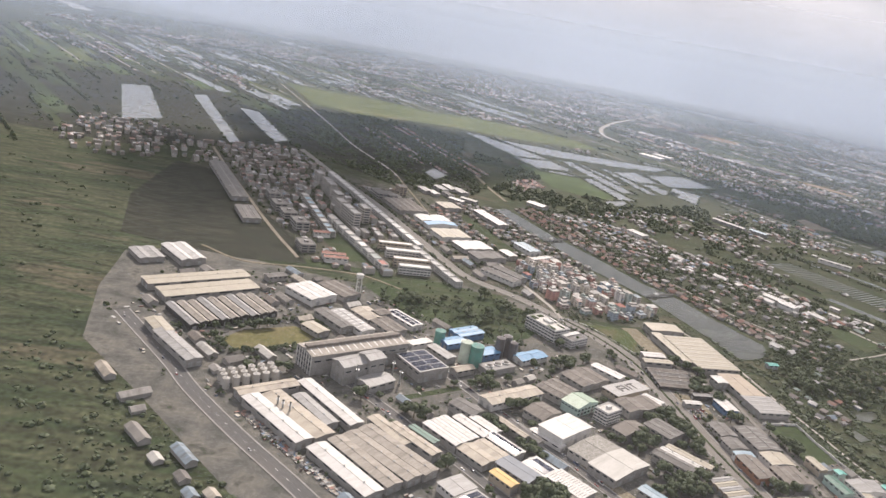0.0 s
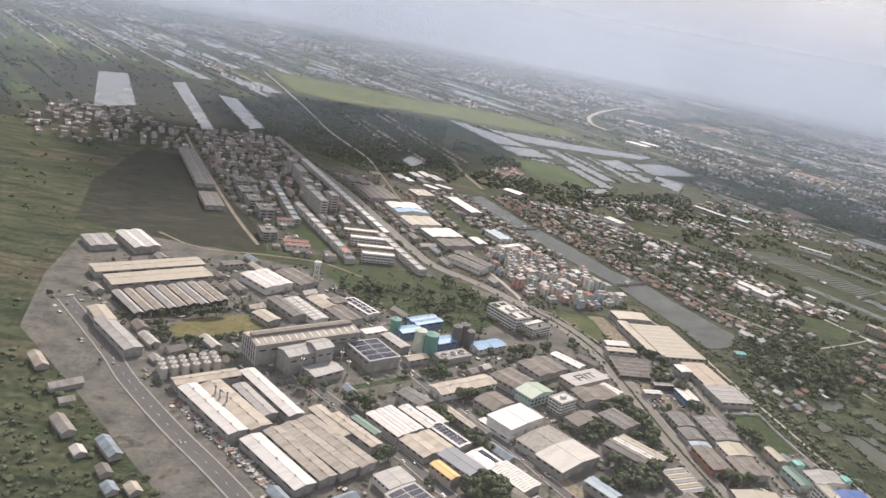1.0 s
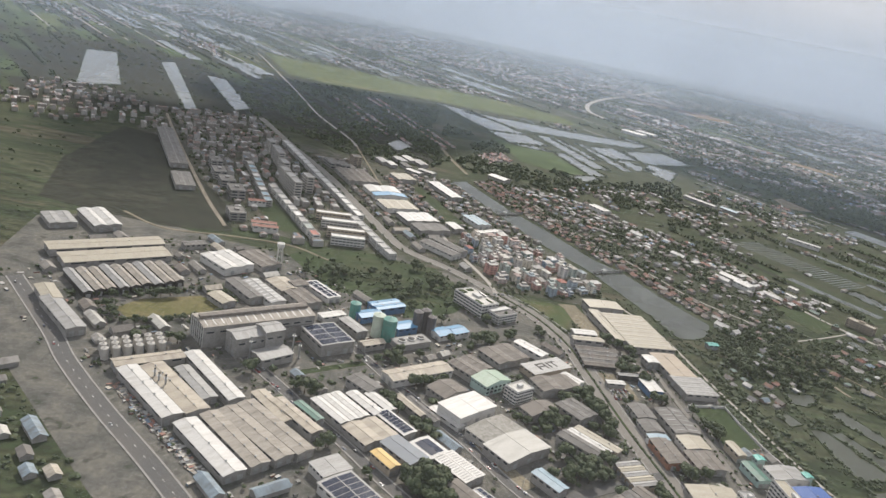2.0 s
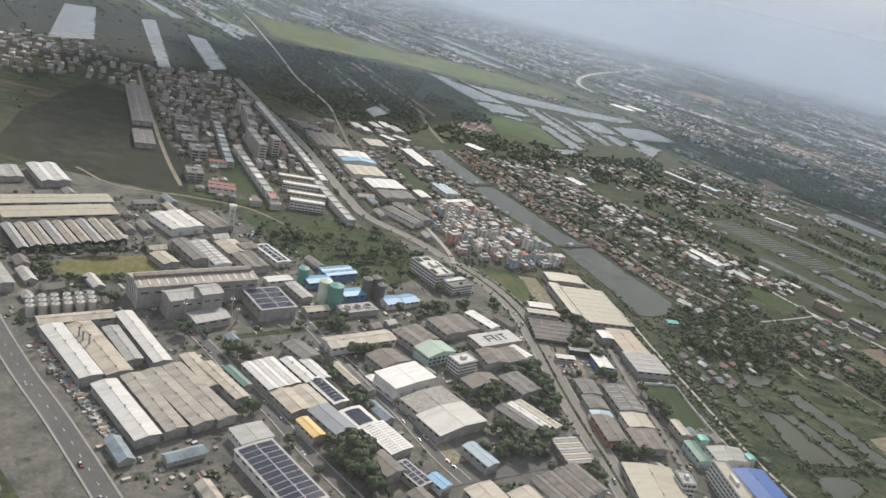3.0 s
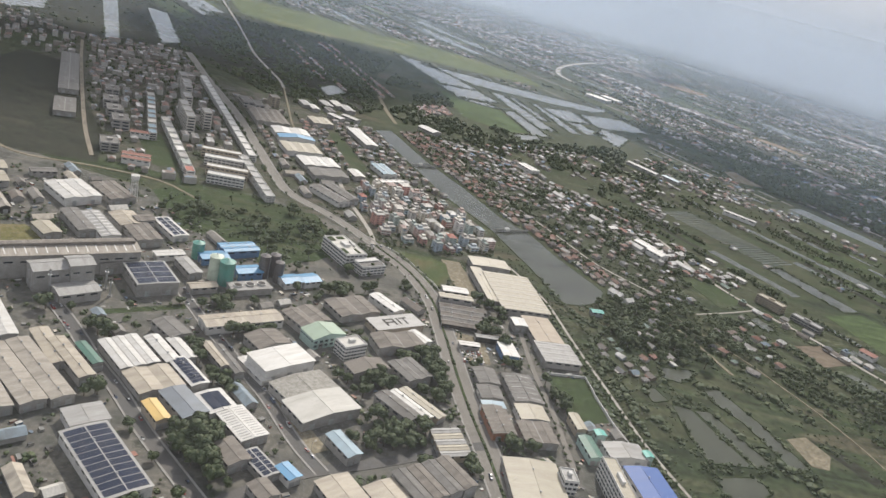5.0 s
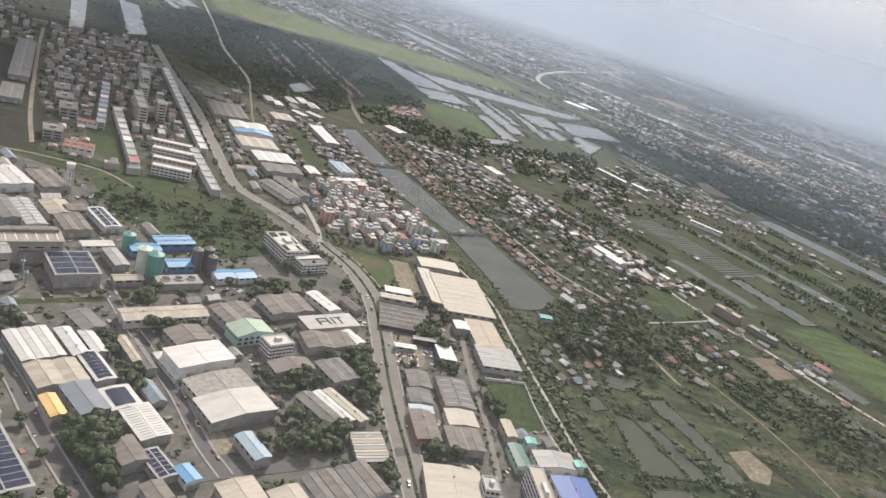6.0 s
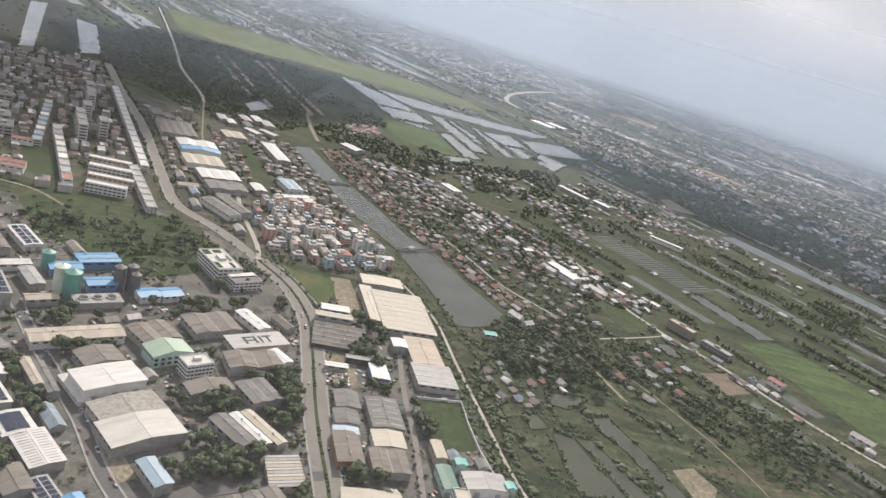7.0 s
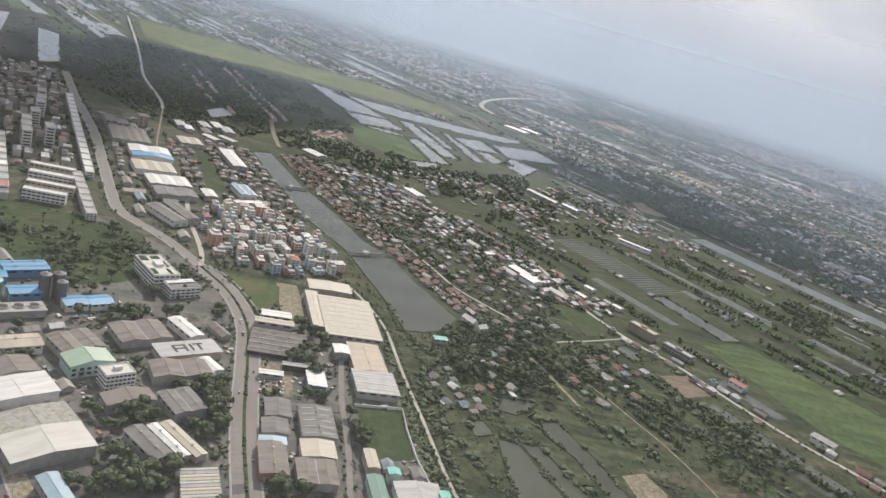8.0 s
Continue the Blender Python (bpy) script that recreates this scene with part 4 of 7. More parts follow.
shed(28, 439, 22, 5, -43, 6, R_DGREEN, W_GREY, "narrow dark green roofed store", 1, 0.2)
shed(45.0, 449.4, 30, 21, I, 5.8, R_WHITE, W_GREY, "bright white triple-gabled warehouse", 3, 0.2)
shed(59.2, 460.4, 28, 8, I, 5.4, R_WHITE, W_GREY, "narrow bright white warehouse", 1, 0.25)
shed(68.3, 465.4, 23, 7, I, 5.4, R_WHITE, W_GREY, "narrow bright white warehouse", 1, 0.25)
shed(61.4, 427.4, 22, 13, I, 4.8, R_TAN, W_GREY, "tan-roofed warehouse", 1, 0.2)
shed(70.5, 435.5, 21, 11, I, 4.8, R_TAN, W_GREY, "tan-roofed warehouse", 1, 0.2)
s = shed(79.5, 444.2, 27, 10, I, 5.4, R_WHITE, W_GREY, "white-edged hall with dark solar panels", 1, 0.16, "solar_hall")
solar(s, 25, 7.5, 5.6, 0.16, 8, 1)
shed(86.5, 416.0, 25, 14, -43, 5.8, R_SLATE, W_GREY, "blue-grey roofed hall", 1, 0.16)
shed(77, 404, 17, 7, -46, 6, R_YELLOW, W_TAN, "ochre-yellow roofed shed", 1, 0.3)
s = shed(100.7, 423.0, 18, 15, I, 5.4, R_WHITE, W_WHITE, "white-edged hall with two dark solar bands", 1, 0.12, "solar_hall")
solar(s, 16, 10.5, 5.7, 0.12, 1, 1)
shed(117.9, 409.8, 26, 15, -45, 5.4, R_WHITE, W_GREY, "ribbed white-roofed hall", 1, 0.08, sky=13, windows=5, light=R_LGREY)
shed(122.9, 475.0, 20, 33, I, 8.5, R_WHITE, W_WHITE, "large plain white box warehouse", 1, 0.04, doors=3, windows=0)
shed(141.1, 456.3, 20, 34, -44, 5.4, R_STAIN, W_PALE, "stained grey-roofed warehouse beside the white box", 1, 0.10, doors=3)
shed(153.3, 440.6, 21, 37, -47, 6.1, R_BEIGE, W_GREY, "broad pale beige-roofed warehouse", 1, 0.13, doors=3)
shed(170, 411, 20, 8.5, -47, 6, R_LBLUE, W_GREY, "faded blue-roofed shed", 1, 0.25)
s = shed(134.0, 384.0, 20, 9, -43, 4.8, R_LGREY, W_GREY, "small hall with solar panels", 1, 0.14, "solar_hall")
solar(s, 19, 8, 4.8, 0.14, 6, 1)
s = shed(70.3, 361.7, 50, 21, I, 6.1, R_LGREY, W_WHITE, "hall covered in rows of dark solar panels", 1, 0.07, "solar_hall", windows=8)
solar(s, 48, 20, 6.1, 0.07, 11, 1)
shed(49.1, 389.6, 14, 18, -48, 5.4, R_LGREY, W_WHITE, "pale flat-roofed plant block", 1, 0.05, "plant_building")
shed(194, 457, 28, 10, -41, 6, R_GREY, W_GREY, "grey-roofed workshop", 1, 0.25)
shed(207.7, 468.6, 32, 6, -41, 4.4, R_CREAM, W_TAN, "narrow cream-roofed workshop", 1, 0.2)
shed(201.6, 464.5, 30, 5, -41, 4.4, R_WHITE, W_TAN, "narrow pale-roofed workshop", 1, 0.2)
for k in range(5):
    shed(222 + k * 1.6, 446 - k * 5.0, 17, 3.6, 24, 4 + 0.2 * k, R_CREAM if k % 2 else R_LGREY, W_TAN, "low cream-roofed shed in a row", 1, 0.3, "shed", windows=2, doors=1, group="row of low sheds")
shed(183.6, 559.4, 16, 38, -52, 5.4, R_LGREY, W_TAN, "pale flat-roofed hall with a tan front", 1, 0.004, "sign_hall")
shed(152.2, 568.1, 24, 31, -50, 5.1, R_BROWN, W_GREY, "brown-roofed hall", 2, 0.2)
shed(174.5, 586.7, 27, 9, -42, 5.4, R_WHITE, W_WHITE, "white-roofed hall", 1, 0.2)
shed(253.5, 711.9, 18, 34, J, 6.1, R_CREAM, W_GREY, "cream-roofed end warehouse", 1, 0.05)
shed(273.8, 660.6, 40, 67, 13, 6.5, R_CREAM, W_GREY, "very large cream-roofed warehouse with shallow bays", 8, 0.14, doors=4, windows=6)
shed(248.4, 663.3, 62, 9, J, 6.1, R_CREAM, W_GREY, "cream-roofed loading annexe", 1, 0.05)
shed(291.7, 603.9, 38, 22, J, 5.4, R_SANDY, W_GREY, "tan flat-pitched warehouse", 1, 0.05)
shed(299.8, 571.6, 27, 28, 13, 5.4, R_LGREY, W_GREY, "light grey warehouse in shallow bays", 4, 0.14)
shed(274, 606, 12, 10, J, 6, R_WHITE, W_GREY, "small white-roofed store", 1, 0.15, windows=2)
shed(224, 637, 20, 9, 12, 6, R_WHITE, W_GREY, "white-roofed store", 1, 0.2, windows=3)
shed(225, 624, 26, 7, 11, 6, R_CREAM, W_GREY, "cream-roofed store", 1, 0.2, windows=3)
for k in range(5):
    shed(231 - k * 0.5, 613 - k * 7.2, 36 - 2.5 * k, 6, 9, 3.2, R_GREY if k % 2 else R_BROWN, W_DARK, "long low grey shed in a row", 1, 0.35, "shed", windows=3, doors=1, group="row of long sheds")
shed(263.4, 558.4, 18, 11, J, 5.4, R_WHITE, W_BLUE, "white-roofed store with dark blue walls", 1, 0.08)
shed(247.0, 517.0, 18, 14, J, 4.4, R_GREY, W_GREY, "grey-roofed workshop", 1, 0.2)
shed(249.0, 497.8, 14, 14, J, 4.4, R_GREY, W_GREY, "grey-roofed workshop", 1, 0.2)
shed(270.4, 510.5, 31, 19, J, 5.1, R_GREY, W_GREY, "broad grey hall with pale roof ribs", 1, 0.16, sky=5, light=R_LGREY)
shed(274.4, 484.3, 15, 18, J, 5.1, R_CREAM, W_WHITE, "bright cream-roofed hall", 1, 0.14)
shed(253.3, 467.4, 27, 14, J, 5.4, R_BROWN, W_BRICK, "brown-roofed hall with orange brick end", 1, 0.16)
shed(250.3, 482.6, 6, 14, J, 5.4, R_LBLUE, W_WHITE, "pale blue roofed annexe", 1, 0.1, windows=2)
shed(276.3, 464.7, 20, 20, J, 4.8, R_BROWN, W_GREY, "dark brown-roofed hall", 2, 0.16)
shed(307.9, 461.4, 20, 8, J, 5.4, R_DGREEN, W_GREEN, "green-clad narrow hall", 1, 0.25, "green_hall")
shed(329.1, 465.4, 14, 24, J, 5.4, R_LGREY, W_WHITE, "light grey hall with teal trim", 1, 0.14)
shed(342.8, 465.5, 5, 5, J, 6.8, R_TEAL, W_GREEN, "small teal-roofed stair tower", 1, 0.3, "stair_tower", windows=2, doors=1)
shed(315.5, 476.6, 5, 6, J, 6.8, R_TEAL, W_GREEN, "small teal-roofed stair tower", 1, 0.3, "stair_tower", windows=2, doors=1)
shed(338.0, 427.0, 40, 21, -76, 9.0, R_DBLUE, W_WHITE, "deep blue roofed hall", 1, 0.1, "blue_hall")
shed(271.4, 416.6, 36, 30, -82, 5.1, R_CREAM, W_GREY, "pale cream-roofed warehouse", 1, 0.1)
for k in range(4):
    shed(207 + 7.2 * k, 389 + 6.2 * k, 24, 8, -50, 7, R_BROWN if k % 2 else R_GREY, W_GREY, "dark grey shed in a joined row", 1, 0.3, windows=2, doors=1, group="row of dark sheds")
shed(176.4, 374.9, 26, 18, -50, 4.8, R_TAN, W_GREY, "pale tan-roofed hall", 1, 0.14)
shed(140, 366, 12, 10, I, 5, R_BROWN, W_GREY, "small brown-roofed shed", 1, 0.3, windows=2)
shed(119, 386, 18, 12, I, 6, R_BROWN, W_GREY, "weathered brown-roofed shed", 1, 0.25)
shed(-19.6, 1030.5, 62, 40, -64, 5.4, R_BROWN, W_GREY, "long brown-roofed factory", 4, 0.25)
shed(18.8, 984.0, 26, 42, -64, 5.4, R_WHITE, W_WHITE, "white and blue roofed factory", 2, 0.16)
shed(29.9, 962.1, 14, 42, -64, 5.6, R_BLUE, W_WHITE, "blue-roofed factory annexe", 1, 0.14)
shed(43.1, 925.4, 34, 40, -62, 5.4, R_CREAM, W_WHITE, "white-roofed factory", 3, 0.16)
shed(69.3, 889.0, 30, 40, -60, 5.4, R_WHITE, W_GREY, "white-roofed factory", 3, 0.16)
shed(85.6, 859.0, 24, 38, -60, 5.1, R_GREY, W_GREY, "grey-roofed factory hall", 2, 0.16)
shed(97.7, 794.0, 44, 14, -40, 5.4, R_GREY, W_WHITE, "grey-roofed school building with white front", 1, 0.25, windows=8)
shed(108, 806, 40, 12, -45, 6, R_GREY, W_GREY, "grey-roofed hall by the road", 1, 0.25)
shed(97.7, 1042.6, 70, 16, -62, 5.4, R_WHITE, W_GREY, "long bright white-roofed store", 1, 0.14)
shed(39.0, 1070.9, 30, 26, -60, 5.4, R_CREAM, W_GREY, "cream-roofed store", 2, 0.16)
shed(178, 1183, 30, 18, -40, 5.2, R_WHITE, W_GREY, "white-roofed barn by the canal", 1, 0.25)
shed(138, 922, 34, 17, -58, 5.6, R_LBLUE, W_WHITE, "pale blue roofed hall on the west bank", 2, 0.25, windows=4)
shed(150, 886, 30, 7, 42, 5.0, R_WHITE, W_WHITE, "long white-roofed row by the shophouses", 1, 0.2, windows=5)
shed(112, 882, 22, 12, -60, 5.2, R_WHITE, W_GREY, "white-roofed workshop by the lane", 1, 0.2, windows=3)
for x, y, l, w, a in ((514, 893, 11, 7, -52), (518, 850, 9, 6, 38), (535, 853, 10, 6, -50), (498, 862, 12, 6, -52), (405, 926, 12, 7, 36), (476, 888, 9, 7, -52), (526, 861, 8, 5, -50), (455, 905, 10, 6, 36)):
    shed(x, y, l, w, a, 3.4, R_WHITE if l > 9 else R_LGREY, W_PALE, "pale-roofed shop by the country road", 1, 0.25, "shop", windows=2, doors=1, group="white shops by the country road")
for x, y, l, w, a in ((372, 722, 13, 7, -48), (381, 711, 9, 6, 40)):
    shed(x, y, l, w, a, 3.6, R_WHITE, W_WHITE, "small white gabled hall by the canal end", 1, 0.8, "hall", windows=2, doors=1)
shed(345, 668, 10, 6, 15, 4, R_TEAL, W_HOUSE, "teal-roofed shelter by the canal end", 1, 0.3, "shelter", windows=2, doors=1)


for x, y, l, w, a, roof in ((3, 1154, 26, 12, -62, R_LGREY), (17, 1143, 22, 10, -62, R_WHITE), (27, 1183, 28, 12, -60, R_LGREY), (40, 1199, 30, 12, -60, R_BEIGE), (57, 1186, 30, 14, -60, R_LGREY), (52, 1121, 24, 10, -35, R_WHITE), (70, 1136, 26, 10, -30, R_BEIGE), (38, 1150, 22, 10, -60, R_GREY)):
    shed(x, y, l, w, a, 4.6, roof, W_GREY, "pale sheet-roofed depot shed by the lane", 1, 0.2, windows=2, doors=1, group="depot sheds by the lane")
shed(110.5, 464.5, 26, 6, -45, 3.4, R_WHITE, W_WHITE, "low white annexe beside the box warehouse", 1, 0.1, "annexe", windows=3, doors=1)
shed(89.5, 514.1, 50, 14, 38, 5.8, R_TAN, W_WHITE, "long cream two-storey hall with ribbon windows", 1, 0.25, windows=10)
shed(126, 537, 22, 24, -42, 6, R_BROWN, W_GREY, "dark brown-roofed workshop", 2, 0.25)
shed(56, 484, 21, 13, -40, 6, R_GREY, W_GREY, "grey-roofed workshop", 1, 0.2)
shed(188, 533, 18, 34, -62, 6, R_BROWN, W_GREY, "dark brown-roofed workshop", 2, 0.25)
shed(201, 545, 16, 8, -43, 6, R_WHITE, W_WHITE, "narrow bright white shed", 1, 0.2)
shed(172, 492, 12, 25, -52, 6, R_BROWN, W_GREY, "dark brown-roofed workshop", 1, 0.25)
shed(198, 500, 22, 18, -48, 6, R_GREY, W_GREY, "grey-roofed workshop", 2, 0.2)
shed(95, 466, 30, 5, -50, 5, R_GREY, W_GREY, "narrow grey-roofed shed", 1, 0.3)
shed(87, 468, 26, 5, -48, 5, R_TAN, W_GREY, "narrow tan-roofed shed", 1, 0.3)
shed(110, 496, 17, 22, -44, 6, R_BROWN, W_GREY, "dark brown-roofed workshop", 1, 0.25)
shed(197.6, 382.0, 19, 20, -50, 4.8, R_TAN, W_GREY, "tan-roofed hall by the cross street", 1, 0.12)
shed(6.9, 439.5, 36, 9, -47, 4.8, R_TAN, W_GREY, "narrow tan-roofed store", 1, 0.2)
shed(19, 583, 20, 8, 40, 5, R_WHITE, W_WHITE, "small white flat-roofed store", 1, 0.08, windows=3)
shed(37, 570, 25, 9, -48, 5.5, R_LGREY, W_GREY, "long pale-roofed store", 1, 0.2)
shed(54, 547, 18, 8, 39, 5, R_TAN, W_GREY, "tan vaulted store", 1, 0.45, windows=3)
shed(-53, 600, 39, 12, -46, 6, R_GREY, W_GREY, "grey-roofed mill shed", 1, 0.2)
shed(-38, 602, 45, 13, -47, 6, R_LGREY, W_WHITE, "hall with striped grey and white roof", 1, 0.14, sky=8)
shed(-27, 622, 24, 18, -46, 6, R_TAN, W_GREY, "tan-roofed store", 1, 0.2)
shed(-12, 609, 40, 18, -48, 6, R_BROWN, W_GREY, "dark brown-roofed hall", 2, 0.25)
shed(-16.1, 626.3, 13, 11, 45, 7.5, R_BROWN, W_GREY, "square brown-roofed tower block", 1, 0.2, windows=2)
s = shed(4, 628, 34, 12, -45, 5, R_WHITE, W_WHITE, "white-edged shed with dark panels", 1, 0.12, "solar_hall")
solar(s, 32, 9, 5.1, 0.12, 5, 1)
shed(-64, 577, 20, 12, -40, 5, R_CREAM, W_GREY, "small cream-roofed shed", 1, 0.2)
shed(-118, 679, 19, 9, 40, 5, R_GREY, W_GREY, "small grey-roofed shed", 1, 0.2)
shed(148, 382, 11, 7, -42, 5, R_BLUE, W_WHITE, "small bright blue-roofed shed", 1, 0.2, windows=2)
shed(303, 485, 16, 6, J, 6, R_CREAM, W_TAN, "narrow cream-roofed lodge", 1, 0.25, windows=3)
shed(-150, 507, 53, 12, -46, 6, R_LGREY, W_GREY, "long light grey shed", 1, 0.2)
shed(-172, 533, 26, 12, -50, 6, R_CREAM, W_GREY, "small cream-roofed shed", 1, 0.2)
shed(236, 556, 14, 5, 12, 4, R_WHITE, W_GREY, "small white canopy by the cars", 1, 0.2, "canopy", windows=2, doors=1)
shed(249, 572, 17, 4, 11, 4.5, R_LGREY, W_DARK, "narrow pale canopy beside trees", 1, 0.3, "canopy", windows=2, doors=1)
shed(319.7, 1109.6, 30, 14, -54, 4.8, R_WHITE, W_WHITE, "white-roofed market hall", 2, 0.2)
shed(444, 866, 20, 14, -52, 6, R_WHITE, W_WHITE, "bright white-roofed hall", 1, 0.2)
shed(434, 884, 22, 12, -52, 6, R_WHITE, W_GREY, "bright white-roofed hall", 1, 0.2)
shed(612, 722, 14, 10, -50, 5, R_PINK, W_WHITE, "orange-roofed roadside house", 1, 0.4, windows=3)
shed(653, 648, 18, 10, -48, 5, R_LGREY, W_WHITE, "grey-roofed roadside house", 2, 0.3, windows=3)
shed(628, 1132, 46, 7, -34, 6, R_WHITE, W_WHITE, "long white-roofed shed", 1, 0.25)
shed(523.6, 1301.3, 60, 12, -50, 4.8, R_LGREY, W_GREY, "long grey-green shed", 1, 0.25)
shed(563.9, 1271.0, 30, 12, -50, 4.8, R_LBLUE, W_GREY, "long pale blue shed", 1, 0.25)
shed(565.2, 2013.6, 60, 30, -40, 6.1, R_WHITE, W_WHITE, "broad white-roofed shed", 2, 0.15)
shed(605.7, 2054.1, 50, 26, -40, 6.1, R_WHITE, W_WHITE, "broad white-roofed shed", 2, 0.15)

cool = shed(81.6, 562.6, 28, 12, 38, 4.8, W_GREY, W_GREY, "grey cooling unit with three fans", 1, 0.01, "cooling_unit", windows=0, doors=0)
for k in range(3):
    part("fan_ring", MB().tube(-8.5 + 8.5 * k, 0, 4.8, 6.1, 3.2, 3.0, 16), W_STEEL, cool)
    # flat dark disc paints the shade inside the fan throat
    part("fan_well", MB().tube(-8.5 + 8.5 * k, 0, 6.1, 6.16, 2.7, 2.7, 16), W_DARK, cool, "dark disc painted as the shaded fan throat")
    part("fan_hub", MB().tube(-8.5 + 8.5 * k, 0, 6.1, 6.4, 0.8, 0.8, 8), W_DARK, cool)


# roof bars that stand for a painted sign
sign = new("roof_sign")
sign.matrix_basis = pose(183.6, 559.4, 5.70, 0, 0, 128)
tagged(sign, "dark painted bars of a roof sign", "sign")
for x0, x1, y0, y1 in ((-4.2, 4.2, 7.4, 9), (2.8, 4.2, 2.0, 7.4), (-1, 0.3, 2.0, 7.4), (-4.2, 4.2, 0.6, 2.0), (-4.2, 4.2, -3.2, -1.8), (-4.2, 4.2, -8.2, -6.8), (2.8, 4.2, -10.5, -4.4)):
    part("bar", MB().box(x0, x1, y0, y1, 0, 0.09), W_DARK, sign)


# ---- storeyed buildings ----
def office(x, y, l, w, a, h, floors, bays, side_bays, wall, label, name="office_building", roof=None, bands=True, group="", cat="building"):
    """A flat-roofed block: body, parapet, floor bands, each window, roof hut."""
    mark(x, y, l, w, a, 1.0)
    ob = thing(name, MB().box(-l / 2, l / 2, -w / 2, w / 2, -0.2, h), wall, pose(x, y, 0, 0, 0, a), label, cat, group)
    part("roof_slab", MB().box(-l / 2 + 0.3, l / 2 - 0.3, -w / 2 + 0.3, w / 2 - 0.3, h, h + 0.12), roof or R_LGREY, ob)
    edge = MB()
    for x0, x1, y0, y1 in ((-l / 2, l / 2, -w / 2, -w / 2 + 0.3), (-l / 2, l / 2, w / 2 - 0.3, w / 2), (-l / 2, -l / 2 + 0.3, -w / 2 + 0.3, w / 2 - 0.3), (l / 2 - 0.3, l / 2, -w / 2 + 0.3, w / 2 - 0.3)):
        edge.box(x0, x1, y0, y1, h, h + 0.7)
    part("parapet", edge, wall, ob)
    if bands:
        part("roof_hut", MB().box(-l * 0.12, l * 0.1, -w * 0.12, w * 0.15, h + 0.1, h + 2.0), wall, ob)
    fh = h / floors
    for k in range(floors):
        if bands:
            part("floor_band", MB().box(-l / 2 - 0.25, l / 2 + 0.25, -w / 2 - 0.25, w / 2 + 0.25, (k + 1) * fh - 0.35, (k + 1) * fh - 0.02), wall, ob)
        for q in range(bays):
            part("window", block("window", l / bays * 0.74, 0.16, fh * 0.44, G_GLASS), None, ob, at=(-l / 2 + (q + 0.5) * l / bays, -w / 2, (k + 0.28) * fh))
        end = 1 if math.sin(radians(a)) < 0 else -1
        for q in range(side_bays):
            part("window", block("window", 0.16, w / side_bays * 0.72, fh * 0.44, G_GLASS), None, ob, at=(end * l / 2, -w / 2 + (q + 0.5) * w / side_bays, (k + 0.28) * fh))
    return ob


block_a = office(132, 660, 36, 19, -50, 11, 4, 9, 5, W_WHITE, "white four-storey office block with planted roof", roof=R_BEIGE)
for x0, x1, y0, y1, z in ((-16, -9, -8, -3, 0.5), (-15, -11, 0, 6, 0.6), (6, 15, -8, -5, 0.4), (8, 16, 3, 5, 0.5)):
    part("roof_planting", MB().box(x0, x1, y0, y1, 11.1, 11.1 + z), M_GRASS, block_a, "green planting bed on the flat roof")
for k in range(5):
    part("water_tank", MB().tube(-4 + 1.9 * k, 6.4, 11.1, 12.7, 0.75, 0.75, 10), W_STEEL, block_a, "steel roof water tank")
# grey slab colour stands in for the shade of a sunken roof well
block_b = office(154.5, 645, 14, 22, -48, 7.2, 3, 4, 6, W_WHITE, "white three-storey block with grey slab painted as shaded roof well", roof=R_GREY, bands=False)
part("roof_canopy", MB().box(-6.6, -1.5, -10.2, 10.2, 7.9, 8.3), W_WHITE, block_b, "flat white roof canopy")
for k in range(4):
    part("roof_column", MB().box(-1.9, -1.5, -9.8 + 6.4 * k, -9.4 + 6.4 * k, 7.2, 7.9), W_WHITE, block_b)
part("roof_planting", MB().tube(3.0, 1.0, 7.3, 8.6, 1.6, 1.0, 9), M_GRASS, block_b, "round roof planting bed")
office(159, 510, 11.5, 16, -48, 9.5, 4, 4, 7, W_WHITE, "white four-storey office with mint window bands", roof=R_BEIGE)
g = shed(140.1, 518.8, 15, 24, -47, 7.5, R_GREEN, W_GREEN, "pale green vaulted-roof office hall", 1, 0.3, "office_hall", windows=5)
for k in range(6):
    for z in (1.6, 4.4):
        part("window", block("window", 0.16, 2.2, 1.5, G_GLASS), None, g, at=(7.5, -10 + 4 * k, z))
office(316, 424, 38, 8, -80, 13, 5, 11, 2, W_WHITE, "white five-storey slab with open galleries", roof=R_CREAM)
office(289, 424, 11, 8, -80, 9, 3, 4, 3, W_WHITE, "small white three-storey block")
office(545, 795, 28, 9, -50, 8, 4, 8, 3, W_TAN, "cream four-storey roadside block", roof=R_CREAM)
office(572, 768, 30, 9, -50, 5, 2, 8, 3, W_GREY, "grey two-storey roadside block", roof=R_LGREY)
for x, y, l, w, h in ((-60, 1078, 30, 13, 7), (-44, 1074, 24, 12, 7), (-31, 1108, 16, 12, 13)):
    office(x, y, l, w, -62, h, max(2, int(h / 2.6)), 4, 2, W_TAN if h > 8 else W_GREY, "olive-grey flat-roofed works block", "works_block", R_GREY, False, "works blocks by the north road")
for k in range(7):
    t = k / 6
    office(4 + 45 * t, 831 - 82 * t, 8.4, 14, 30, 8 - 0.3 * k, 4, 3, 4, W_WHITE, "white four-storey townhouse block stepping along the road", "townhouse_block", R_LGREY, False, "townhouse blocks by the road")
for k in range(16):
    t = k / 15
    office(4 - 140 * t, 858 + 286 * t, 19, 8, -63.5, 6, 3, 3, 1, W_WHITE, "pale three-storey terrace block along the road", "terrace_block", R_WHITE, False, "pale terrace along the road")
